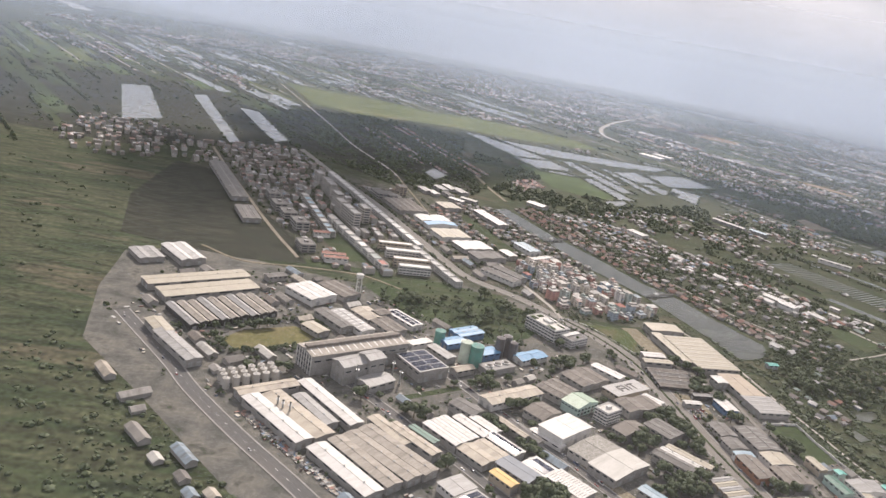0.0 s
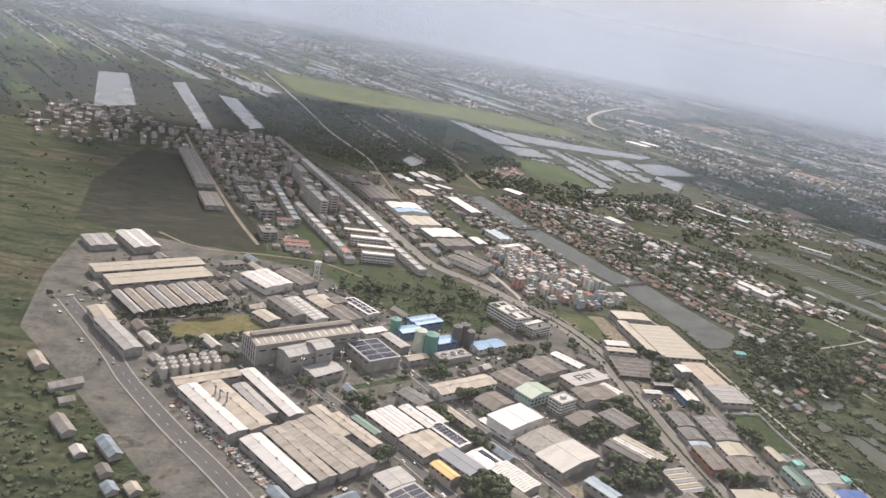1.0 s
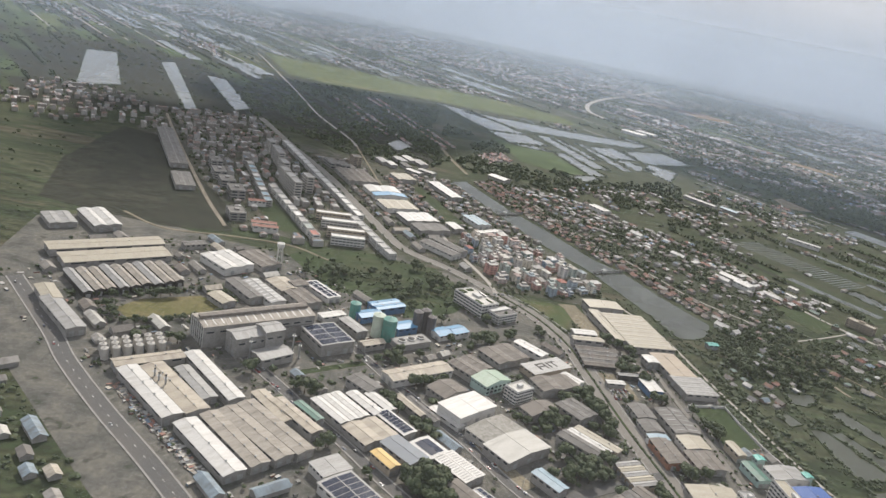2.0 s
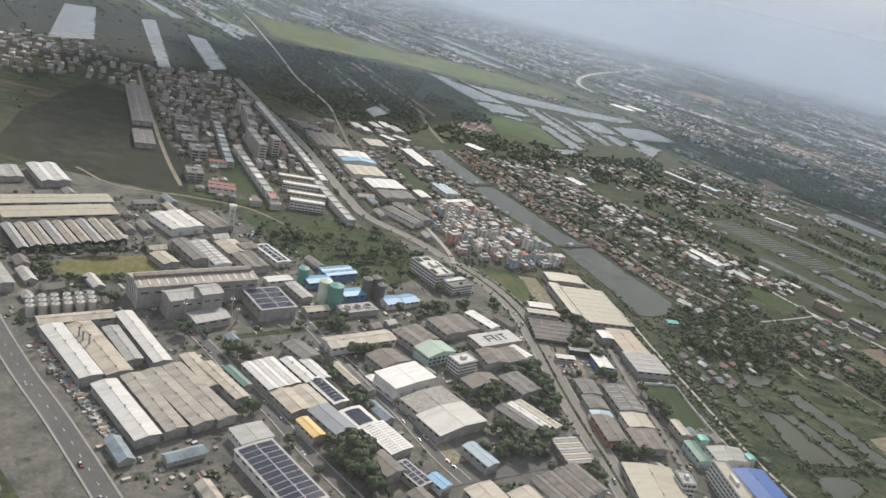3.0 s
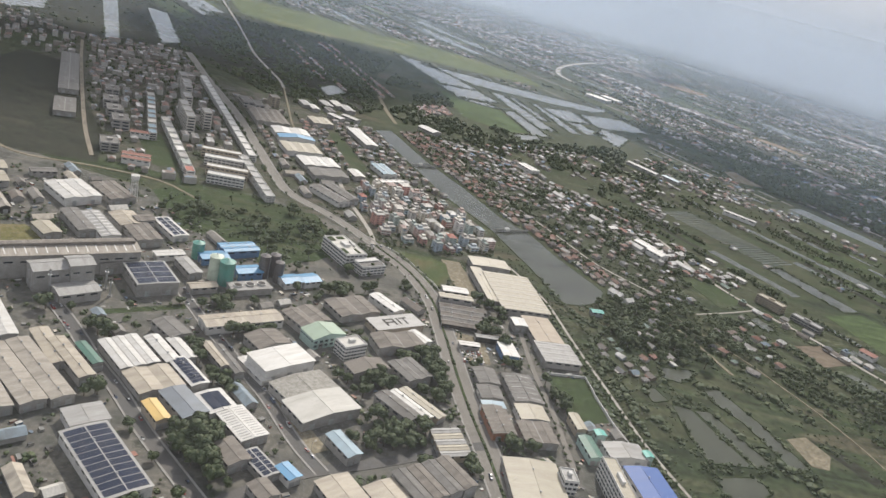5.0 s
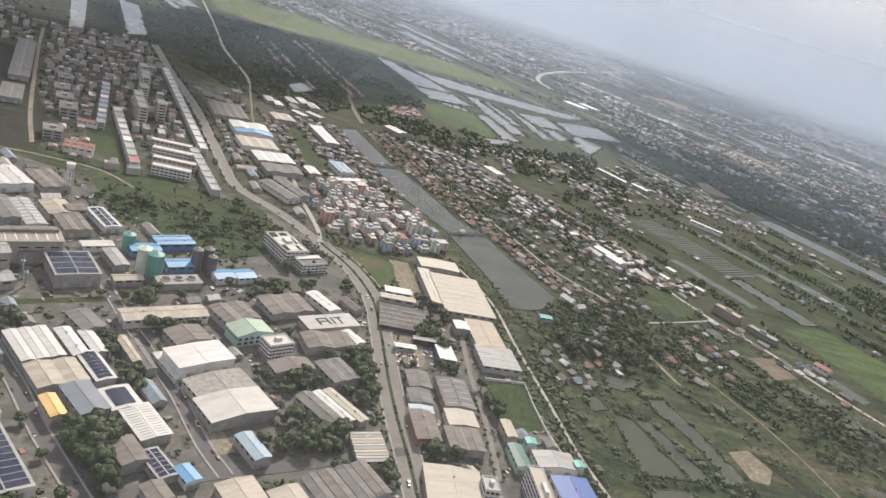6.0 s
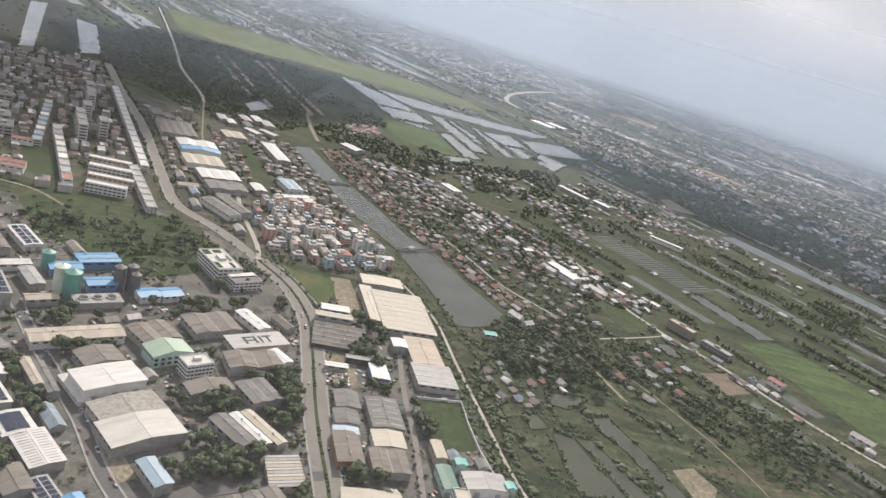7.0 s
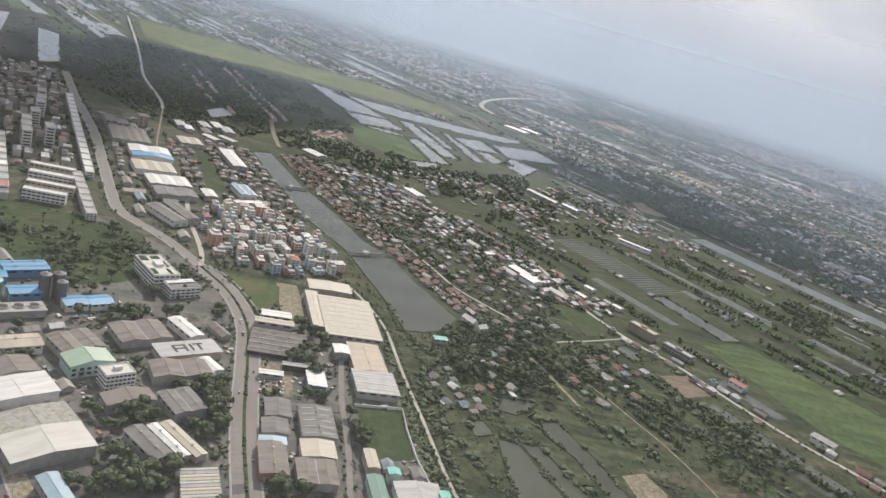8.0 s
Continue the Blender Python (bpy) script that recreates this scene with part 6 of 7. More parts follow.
YARDS_W, YARDS_E = [(-215, 545), (-120, 440), (-20, 345), (120, 330), (250, 350), (236, 480), (205, 610), (120, 610), (40, 640), (-40, 690), (-110, 705), (-200, 660)], [(262, 400), (330, 380), (352, 440), (322, 540), (290, 700), (240, 700), (214, 640), (226, 560), (245, 470)]


# ---- trees ----
def crown_arrays(seed, lobes, leaves, height, spread, leaf=(0.07, 0.15)):
    """Corners of many small leaf clumps set over uneven, closed lobes."""
    rng = np.random.default_rng(seed)
    out = []
    for k in range(lobes):
        ang, rad = rng.uniform(0, 2 * np.pi), spread * rng.uniform(0.2, 0.62) * (k > 0)
        c = np.array([rad * np.cos(ang), rad * np.sin(ang), height * rng.uniform(0.5, 0.84)])
        size = spread * rng.uniform(0.34, 0.56) * np.array([1, 1, 0.78])
        rings = []
        for i in range(5):
            f = np.pi * (0.04 + 0.23 * i)
            turn = np.arange(7) * 2 * np.pi / 7
            bump = rng.uniform(0.72, 1.02, 7)[:, None]
            rings.append(c + np.stack([np.sin(f) * np.cos(turn), np.sin(f) * np.sin(turn), np.full(7, np.cos(f))], 1) * size * bump * 0.92)
        for a, b in zip(rings, rings[1:]):
            out.append(np.stack([b, np.roll(b, -1, 0), np.roll(a, -1, 0), a], 1))
        n = leaves // lobes
        d = rng.normal(size=(n, 3))
        d /= np.linalg.norm(d, axis=1)[:, None]
        d[:, 2] = np.abs(d[:, 2]) - 0.3
        p = c + d * size * rng.uniform(0.8, 1.12, (n, 1))
        t1 = np.cross(d, rng.normal(size=(n, 3)))
        t1 /= np.linalg.norm(t1, axis=1)[:, None] + 1e-9
        t2 = np.cross(d + 0.35 * rng.normal(size=(n, 3)), t1)
        t2 /= np.linalg.norm(t2, axis=1)[:, None] + 1e-9
        s = spread * rng.uniform(*leaf, (n, 1))
        out.append(np.stack([p - t1 * s, p - t2 * s * 0.7, p + t1 * s * 1.1 + d * s * 0.2, p + t2 * s * 0.8 + d * s * 0.3], 1))
    return np.concatenate(out)


def quads_mesh(name, quads, material):
    """One mesh from an array of four-cornered pieces."""
    n = len(quads)
    me = bpy.data.meshes.new(name)
    me.vertices.add(4 * n)
    me.vertices.foreach_set("co", np.ascontiguousarray(quads, dtype=np.float32).ravel())
    me.loops.add(4 * n)
    me.loops.foreach_set("vertex_index", np.arange(4 * n, dtype=np.int32))
    me.polygons.add(n)
    me.polygons.foreach_set("loop_start", np.arange(0, 4 * n, 4, dtype=np.int32))
    me.materials.append(material)
    me.update(calc_edges=True)
    me.validate()
    return me


TREES = []
for k in range(6):
    hgt, spr = (7.5, 9.0, 6.0, 8.5, 5.0, 10.0)[k], (4.4, 4.8, 3.4, 3.6, 3.6, 5.4)[k]
    tr = MB().rod((0, 0, -0.3), (0.15, 0.1, hgt * 0.5), 0.32, 7, 0.2)
    for q in range(5):
        an = 2.4 * q + k
        tr.rod((0.1, 0.08, hgt * (0.3 + 0.04 * q)), (spr * 0.5 * math.cos(an), spr * 0.5 * math.sin(an), hgt * (0.62 + 0.04 * q)), 0.14, 5, 0.05)
    TREES.append((tr.data("trunk", BARK), quads_mesh("crown", crown_arrays(k, 10, 520, hgt, spr), LEAF), hgt, spr))
THIN = [crown_arrays(50 + k, 2, 24, 1.0, 0.62, (0.10, 0.2)) for k in range(6)]


def bush_arrays(seed, sides=6, levels=4, sprays=7):
    """A small closed, lumpy bush with a few loose sprays."""
    rng = np.random.default_rng(seed)
    rings = []
    for i in range(levels):
        f = np.pi * (0.05 + 0.6 * i / (levels - 1))
        turn = np.arange(sides) * 2 * np.pi / sides + rng.uniform(0, 1)
        bump = rng.uniform(0.6, 1.1, sides)[:, None]
        rings.append(np.array([0, 0, 0.5]) + np.stack([np.sin(f) * np.cos(turn), np.sin(f) * np.sin(turn), np.full(sides, 0.9 * np.cos(f))], 1) * 0.56 * bump)
    out = [np.stack([b, np.roll(b, -1, 0), np.roll(a, -1, 0), a], 1) for a, b in zip(rings, rings[1:])]
    d = rng.normal(size=(sprays, 3))
    d[:, 2] = np.abs(d[:, 2])
    d /= np.linalg.norm(d, axis=1)[:, None]
    p, t1 = np.array([0, 0, 0.5]) + d * 0.5, np.cross(d, rng.normal(size=(sprays, 3)))
    t2 = np.cross(d, t1) * 0.8
    out.append(np.stack([p - t1 * 0.2, p - t2 * 0.2, p + t1 * 0.22 + d * 0.06, p + t2 * 0.18 + d * 0.08], 1))
    return np.concatenate(out)


BUSHES = [bush_arrays(80 + k) for k in range(8)]
FAR_BUSHES = [bush_arrays(120 + k, 5, 3, 4) for k in range(8)]


def tree(x, y, k=None, s=1.0):
    k = random.randrange(6) if k is None else k
    ob = new("tree")
    ob.matrix_basis = pose(x, y, 0, 0, 0, random.uniform(0, 360)) @ Matrix.Diagonal((s, s, s * random.uniform(0.85, 1.15), 1))
    tagged(ob, "broad dark green tree with dense crown", "tree")
    part("trunk", TREES[k][0], None, ob)
    part("crown", TREES[k][1], None, ob)
    p, q = int((x - X0) / CELL), int((y - Y0) / CELL)
    if 0 <= p < 900 and 0 <= q < 800:
        TAKEN[p, q] = True


def plant(ring, count, s0=0.7, s1=1.2, tries=6):
    xs, ys = [p[0] for p in ring], [p[1] for p in ring]
    done = 0
    for _ in range(count * tries):
        if done >= count:
            break
        x, y = random.uniform(min(xs), max(xs)), random.uniform(min(ys), max(ys))
        if inside(x, y, ring) and free(x, y):
            tree(x, y, None, random.uniform(s0, s1))
            done += 1


def row(a, b, n, s=0.8, off=2.0):
    for k in range(n):
        t = (k + 0.5) / n
        x, y = a[0] + (b[0] - a[0]) * t + random.uniform(-off, off), a[1] + (b[1] - a[1]) * t + random.uniform(-off, off)
        if free(x, y):
            tree(x, y, None, s * random.uniform(0.75, 1.2))


row((-142, 548), (-62, 592), 16, 0.85)
row((-140, 540), (-112, 515), 6, 0.8)
row((-110, 515), (-55, 553), 10, 0.7)
row((98, 396), (112, 382), 5, 1.35, 3)
row((104, 398), (122, 386), 4, 1.25, 3)
row((20, 470), (60, 430), 5, 0.7)
row((58, 410), (84, 392), 5, 0.8)
row((158, 540), (172, 525), 4, 1.1)
plant([(88, 392), (108, 400), (124, 388), (112, 374), (98, 378)], 16, 1.1, 1.5, 30)
for x, y, a in along(LEFT, 7.0, 5.6) + along(LEFT, 9.0, -5.8) + along(MID, 11, 4.8):
    if random.random() < 0.55 and free(x, y):
        tree(x, y, None, random.uniform(0.6, 1.05))
row((105, 532), (128, 545), 4, 1.2)
row((185, 440), (210, 432), 7, 1.1, 4)
row((222, 500), (206, 540), 12, 1.1, 6)
row((200, 500), (214, 478), 7, 1.1, 5)
row((165, 470), (185, 490), 5, 1.0, 4)
row((40, 625), (85, 640), 8, 1.0, 5)
row((-20, 690), (60, 700), 7, 0.9, 10)
row((60, 660), (115, 690), 6, 1.0, 10)
row((250, 585), (262, 570), 4, 1.1)
row((280, 590), (262, 640), 5, 0.7)
row((278, 520), (292, 470), 8, 0.8, 3)
row((150, 700), (130, 716), 5, 1.1, 3)
row((-5, 475), (-18, 488), 4, 1.1, 3)
plant([(345, 700), (372, 735), (420, 700), (480, 640), (440, 600), (372, 600), (340, 640)], 24, 0.8, 1.3)
plant([(-20, 645), (40, 650), (120, 620), (170, 640), (140, 700), (40, 740), (-20, 705)], 8, 0.8, 1.2)
plant(YARDS, 8, 0.7, 1.25)


def grove(spots):
    """Dense clumps of trees: x, y and the clump's half width."""
    for x, y, r in spots:
        for k in range(max(3, int(r * r / 22))):
            for _ in range(14):
                t, d = random.uniform(0, 6.28), (r + 2) * math.sqrt(random.random())
                if free(x + d * math.cos(t), y + d * math.sin(t)):
                    tree(x + d * math.cos(t), y + d * math.sin(t), None, random.uniform(0.8, 1.25))
                    break


grove([(89, 396, 11), (71, 407, 7), (114, 366, 12), (103, 393, 7), (28, 409, 6), (58, 413, 6), (76, 532, 9), (96, 506, 10), (101, 488, 8), (120, 578, 10), (139, 593, 9), (203, 522, 12), (216, 498, 16), (234, 528, 8)])
grove([(206, 452, 10), (186, 431, 13), (199, 430, 9), (179, 415, 9), (215, 425, 11), (246, 574, 8), (267, 538, 8), (181, 480, 8), (73, 465, 7), (96, 349, 9), (-94, 504, 7), (-74, 500, 7), (16, 463, 10), (40, 436, 9), (95, 439, 8), (281, 531, 7), (96, 613, 8)])

grove([(102, 518, 8), (94, 510, 5), (84, 492, 6), (103, 497, 6), (98, 480, 4), (68, 481, 5), (75, 470, 4), (64, 439, 4), (41, 439, 4), (59, 419, 5), (45, 411, 4), (72, 410, 4), (95, 448, 5), (84, 546, 8), (68, 534, 5), (53, 523, 4), (166, 480, 8), (173, 486, 6), (177, 467, 4), (190, 527, 8), (196, 521, 7), (210, 519, 6)])
grove([(220, 484, 7), (204, 453, 7), (215, 433, 6), (223, 431, 4), (200, 426, 6), (190, 422, 7), (246, 484, 5), (245, 494, 4), (258, 446, 6), (267, 449, 4), (293, 505, 5), (289, 514, 4), (239, 418, 4), (233, 431, 4), (160, 610, 5), (145, 597, 4), (183, 632, 6), (207, 637, 4), (244, 585, 9), (252, 603, 6), (229, 598, 5), (249, 633, 5), (263, 619, 6), (274, 599, 4)])
grove([(7, 685, 6), (4, 661, 5), (21, 679, 6), (73, 729, 4), (70, 661, 5), (86, 685, 6), (94, 704, 5), (116, 689, 5), (55, 665, 5)])

settle(YARDS_E, 40, ["works_small", "works", "works_small"], -76, R_WORKS, W_GREY, 0, "small works buildings", jitter=2)
settle(YARDS_W, 42, ["works_long", "works"], -46, R_WORKS, W_GREY, 1, "small works buildings", jitter=2, tries=14)
settle(YARDS_W, 40, ["works_small", "works", "works_small"], -46, R_WORKS, W_GREY, 0, "small works buildings", jitter=2, tries=14)

settle([(60, 960), (88, 890), (112, 826), (135, 762), (148, 722), (111, 752), (70, 792), (45, 835), (5, 915), (-40, 1010), (-60, 1080), (-5, 1110)], 34, ["works_long", "works", "works_long"], -62, R_WORKS, W_GREY, 0, "works by the north road", jitter=2, tries=60)

settle([(-215, 500), (-150, 436), (-60, 340), (-10, 290), (-35, 275), (-115, 370), (-195, 470)], 16, ["works_small", "works_long"], -48, R_WORKS, W_GREY, 0, "small works buildings", jitter=2, tries=40)


def thicket(name, spots, label, material=None, forms=None):
    """Many tree crowns as one piece: spots of x, y, height, width."""
    parts_ = []
    for i, (x, y, h, w) in enumerate(spots):
        a = (i * 2.399) % (2 * math.pi)
        c, s = math.cos(a), math.sin(a)
        t = (forms or THIN)[i % 6]
        q = np.empty_like(t)
        q[..., 0], q[..., 1], q[..., 2] = (t[..., 0] * c - t[..., 1] * s) * w + x, (t[..., 0] * s + t[..., 1] * c) * w + y, (t[..., 2] - 0.22) * h
        parts_.append(q)
    return tagged(new(name, quads_mesh(name, np.concatenate(parts_), material or LEAF)), label, "trees", kind="stuff")


def scatter(ring, count, near=None):
    """Free places in a quarter."""
    xs, ys = [p[0] for p in ring], [p[1] for p in ring]
    out = []
    for _ in range(count):
        x, y = random.uniform(min(xs), max(xs)), random.uniform(min(ys), max(ys))
        if inside(x, y, ring) and free(x, y) and (near is None or noise.noise((x * near, y * near * 0.6, 3.0)) > -0.1):
            out.append((x, y))
    return out


def lines(ring, count, level, s0, s1, a=-54.0):
    """Bushes drawn out in rows along the field edges of a quarter."""
    c, s = math.cos(radians(a)), math.sin(radians(a))
    out = []
    for x, y in scatter(ring, count):
        u, v = c * x + s * y, -s * x + c * y
        if noise.noise((u * 0.007, v * 0.075, 2.0)) + 0.5 * noise.noise((x * 0.03, y * 0.03, 6.0)) > level:
            w = s0 + (s1 * 1.35 - s0) * random.random() ** 2
            out.append((x, y, w * random.uniform(0.45, 0.85), w * random.uniform(0.9, 1.5)))
    return out


spots, bushes = [], []
for ring, count, s0, s1, clump in (
    (VILLAGE, 2600, 3, 5.5, 0.03),
    ([(368, 668), (381, 721), (441, 780), (470, 730), (490, 672), (439, 630), (407, 665), (380, 623)], 900, 3, 6.5, None),
    ([(336, 641), (350, 700), (372, 735), (420, 700), (424, 671), (393, 625), (356, 614)], 420, 3, 6.5, None),
    ([(415, 696), (489, 729), (484, 673), (453, 648), (422, 660)], 260, 3, 6, 0.05),
    ([(491, 649), (538, 645), (524, 599), (491, 607)], 120, 3, 6, None),
    ([(-250, 1345), (-215, 1317), (-20, 1140), (60, 1180), (95, 1250), (60, 1480), (70, 1760), (-60, 1830), (-200, 1840)], 2200, 3.5, 7.5, 0.012),
    ([(70, 1180), (180, 1210), (310, 1140), (460, 1180), (520, 1420), (330, 1310), (200, 1480), (90, 1600)], 2600, 3.5, 8, 0.014),
    ([(430, 1030), (560, 1120), (700, 1330), (560, 1420), (470, 1190), (400, 1090)], 1200, 3, 7, 0.015),
    (TOWN, 1500, 2.6, 4.6, None),
    ([(60, 960), (100, 880), (148, 722), (111, 752), (45, 835), (-60, 1080), (-5, 1110)], 700, 2.4, 4.8, None),
    ([(70, 1120), (105, 1110), (160, 985), (212, 885), (160, 905), (105, 870), (40, 1010)], 500, 2.4, 4.8, None),
    (SHOPS, 420, 2.5, 4.6, None),
    ([(150, 693), (165, 702), (180, 713), (197, 720), (211, 716), (236, 726), (232, 732), (168, 726), (150, 733), (140, 705)], 170, 2.6, 4.6, None),
    ([(47, 716), (58, 705), (86, 727), (128, 724), (110, 658), (94, 620), (75, 600), (60, 640), (30, 690)], 420, 1.6, 4.0, 0.05),
    ([(150, 660), (175, 690), (140, 700), (110, 660)], 260, 2.6, 5.0, None),
    ([(-30, 712), (40, 752), (150, 712), (120, 690), (60, 640), (10, 640)], 380, 2.0, 4.6, 0.05),
    (YARDS, 2200, 2.2, 4.8, 0.03),
    ([(351, 679), (382, 724), (421, 718), (430, 680), (436, 636), (412, 616), (386, 612), (353, 613)], 420, 3.5, 7.5, None),
    ([(450, 690), (495, 759), (509, 710), (536, 656), (513, 613), (474, 628), (448, 650)], 380, 3, 6.5, 0.03),
    ([(535, 615), (592, 655), (618, 610), (577, 561), (527, 538)], 330, 3, 6.5, 0.03),
    ([(376, 478), (410, 486), (449, 495), (469, 498), (464, 488), (422, 480), (380, 468)], 150, 2.5, 5, None),
    ([(327, 645), (345, 585), (351, 545), (349, 475), (342, 472), (333, 536)], 160, 2.5, 5.5, None),
    ([(735, 1527), (839, 1636), (930, 1558), (1018, 1473), (1062, 1300), (969, 1143), (911, 1255), (847, 1329), (767, 1387)], 1500, 5, 10, 0.006),
):
    spots += [(x, y, random.uniform(s0, s1) * 1.1, random.uniform(s0, s1) * 1.1) for x, y in scatter(ring, count, clump)]
FARM = [(340, 640), (372, 735), (480, 850), (560, 740), (720, 560), (620, 400), (400, 380), (372, 440), (345, 520)]
bushes += lines(FARM, 11000, 0.26, 1.4, 4.0) + lines(FARM, 9000, -0.1, 0.5, 1.4)
bushes += lines([(-420, 260), (-40, 260), (-120, 400), (-225, 500), (-270, 690), (-290, 740), (-335, 880), (-360, 1090), (-560, 1250), (-760, 900)], 3500, 0.12, 1.2, 3.2, -40.0)
bushes += lines([(-250, 1345), (-215, 1317), (-20, 1140), (60, 1180), (95, 1250), (60, 1480), (70, 1760), (-60, 1830), (-200, 1840), (-330, 1800), (-300, 1500)], 7000, -0.05, 2.0, 4.2)
bushes += lines([(-900, 1250), (-360, 1130), (-215, 1330), (-200, 1840), (-420, 1880), (-1000, 1900)], 4500, 0.1, 2.0, 4.6)
bushes += lines([(-230, 520), (-150, 440), (-60, 345), (0, 285), (-60, 260), (-260, 440)], 1800, -0.1, 1.0, 2.8, -46.0)
bushes += lines(YARDS, 4200, 0.06, 0.8, 2.8, -46.0)
bushes += lines([(262, 760), (300, 672), (316, 604), (331, 545), (347, 482), (362, 440), (352, 435), (335, 480), (318, 545), (300, 610), (285, 672), (250, 750)], 2600, -0.45, 1.0, 2.8)
bushes += lines([(300, 740), (345, 690), (345, 640), (322, 640), (305, 690)], 500, -0.3, 1.0, 2.6)
bushes += lines([(345, 640), (347, 610), (350, 521), (362, 457), (345, 440), (333, 511), (325, 600)], 900, -0.4, 1.4, 3.4)
bushes += lines(VILLAGE, 9000, -0.25, 1.0, 2.6) + lines(PALE_SIDE, 2500, -0.1, 1.4, 3.2)
bushes += lines([(-330, 880), (-345, 1080), (-288, 1065), (-129, 818), (-100, 738), (-285, 740)], 400, 0.0, 1.0, 2.2)
for ob in POOLS:
    ring = [v.co for v in ob.data.vertices][: len(ob.data.vertices) // 2]
    for p, q in zip(ring, ring[1:] + ring[:1]):
        n = int((q - p).length / 1.6)
        for k in range(n):
            if noise.noise((p.x + k * 0.12, p.y, 1.0)) > 0.02:
                r = p + (q - p) * (k + random.random()) / n
                bushes.append((r.x + random.uniform(-1, 1), r.y + random.uniform(-1, 1), random.uniform(0.9, 2.6), random.uniform(1.2, 3.4)))
for (ax, ay), (bx, by), n in (((-152, 548), (-72, 603), 46), ((-150, 540), (-120, 515), 16), ((-118, 516), (-52, 560), 30), ((-70, 602), (-52, 580), 8)):
    for k in range(n):
        t = (k + random.random()) / n
        spots.append((ax + (bx - ax) * t + random.uniform(-2, 2), ay + (by - ay) * t + random.uniform(-2, 2), random.uniform(3.5, 6), random.uniform(3.5, 6)))
for x, y, a in along(MAIN, 3.4, 0.0):
    if noise.noise((x * 0.05, y * 0.05, 5.0)) > -0.15:
        bushes.append((x, y, random.uniform(0.9, 2.0), random.uniform(1.4, 2.4)))
for x, y, a in along(MAIN, 6.0, 10.0) + along(MAIN, 6.0, -10.2) + along(LANEE, 7.0, 3.6) + along(LANEE, 6.0, -3.4):
    if random.random() < 0.6:
        spots.append((x + random.uniform(-1, 1), y + random.uniform(-1, 1), random.uniform(2.5, 5.0), random.uniform(2.4, 4.6)))
for ring, count in ((RED_SIDE, 2600), (PALE_SIDE, 3000)):
    xs, ys = [p[0] for p in ring], [p[1] for p in ring]
    for _ in range(count):
        x, y = random.uniform(min(xs), max(xs)), random.uniform(min(ys), max(ys))
        if inside(x, y, ring) and noise.noise((x * 0.035, y * 0.025, 9.0)) > 0.02:
            spots.append((x, y, random.uniform(2.8, 5.6), random.uniform(2.8, 5.8)))
for x, y, a in along(NORTH, 7.0, 7.5) + along(NORTH, 9.0, -7.5) + along(ROAD4, 16.0, 5.0) + along(ROAD4, 16.0, -5.0):
    if random.random() < 0.6:
        spots.append((x + random.uniform(-1, 1), y + random.uniform(-2, 2), random.uniform(2.0, 4.5), random.uniform(2.2, 5.5)))
for x, y in scatter([(275, 735), (300, 690), (322, 650), (337, 600), (346, 560), (372, 600), (352, 690), (322, 672), (300, 735), (262, 820), (252, 800)], 900, 0.05):
    spots.append((x, y, random.uniform(1.2, 3.4), random.uniform(1.8, 4.0)))
for x, y, a in along(EASTP, 3.2, 3.0) + along(EASTP, 3.0, -2.6) + along(EASTP, 5.5, -6.0):
    if random.random() < 0.72:
        spots.append((x + random.uniform(-1, 1), y + random.uniform(-2, 2), random.uniform(1.8, 4.2), random.uniform(2.2, 4.5)))
for x, y, a in along(ROADR, 6.0, 5.0) + along(MAIN, 7.5, -9.6) + along(MAIN, 9.0, 9.4):
    if random.random() < 0.5:
        spots.append((x + random.uniform(-1, 1), y + random.uniform(-2, 2), random.uniform(2.0, 4.5), random.uniform(2.2, 4.5)))
thicket("woodland", [p for p in spots if p[1] < 820], "mixed dark green trees and shrubs between houses")
thicket("far_woodland", [p for p in spots if p[1] >= 820], "dark green trees among far houses and ponds", None, BUSHES)
thicket("bushes", bushes, "rows of green bushes along bunds and lanes", None, BUSHES)


# ---- farmland and far settlements ----
def turned(u, v, ox=300.0, oy=1200.0, a=-54.0):
    c, s = math.cos(radians(a)), math.sin(radians(a))
    return ox + c * u - s * v, oy + s * u + c * v


LAND = {"paddy": (M_PADDY, []), "young_paddy": (M_PADDY_G, []), "scrub": (M_DARK, []), "fallow": (M_SOIL, []), "flooded": (M_POND, []), "ditch": (M_POND_G, []), "grassland": (M_GRASS, [])}
LAND_LABELS = {"paddy": "ripening yellow-green paddy strips", "young_paddy": "young green paddy strips", "scrub": "dark scrubby fallow strips", "fallow": "bare brown fallow strips", "flooded": "flooded strips of shallow pale water", "ditch": "strips of dull green pond water", "grassland": "rough green grassland strips"}
NEAR_FARM = [(470, 610), (560, 700), (500, 850), (480, 940), (410, 1030), (470, 1180), (760, 1330), (1050, 1050), (900, 600), (620, 420), (500, 430)]
hedge_spots, hamlet = [], []


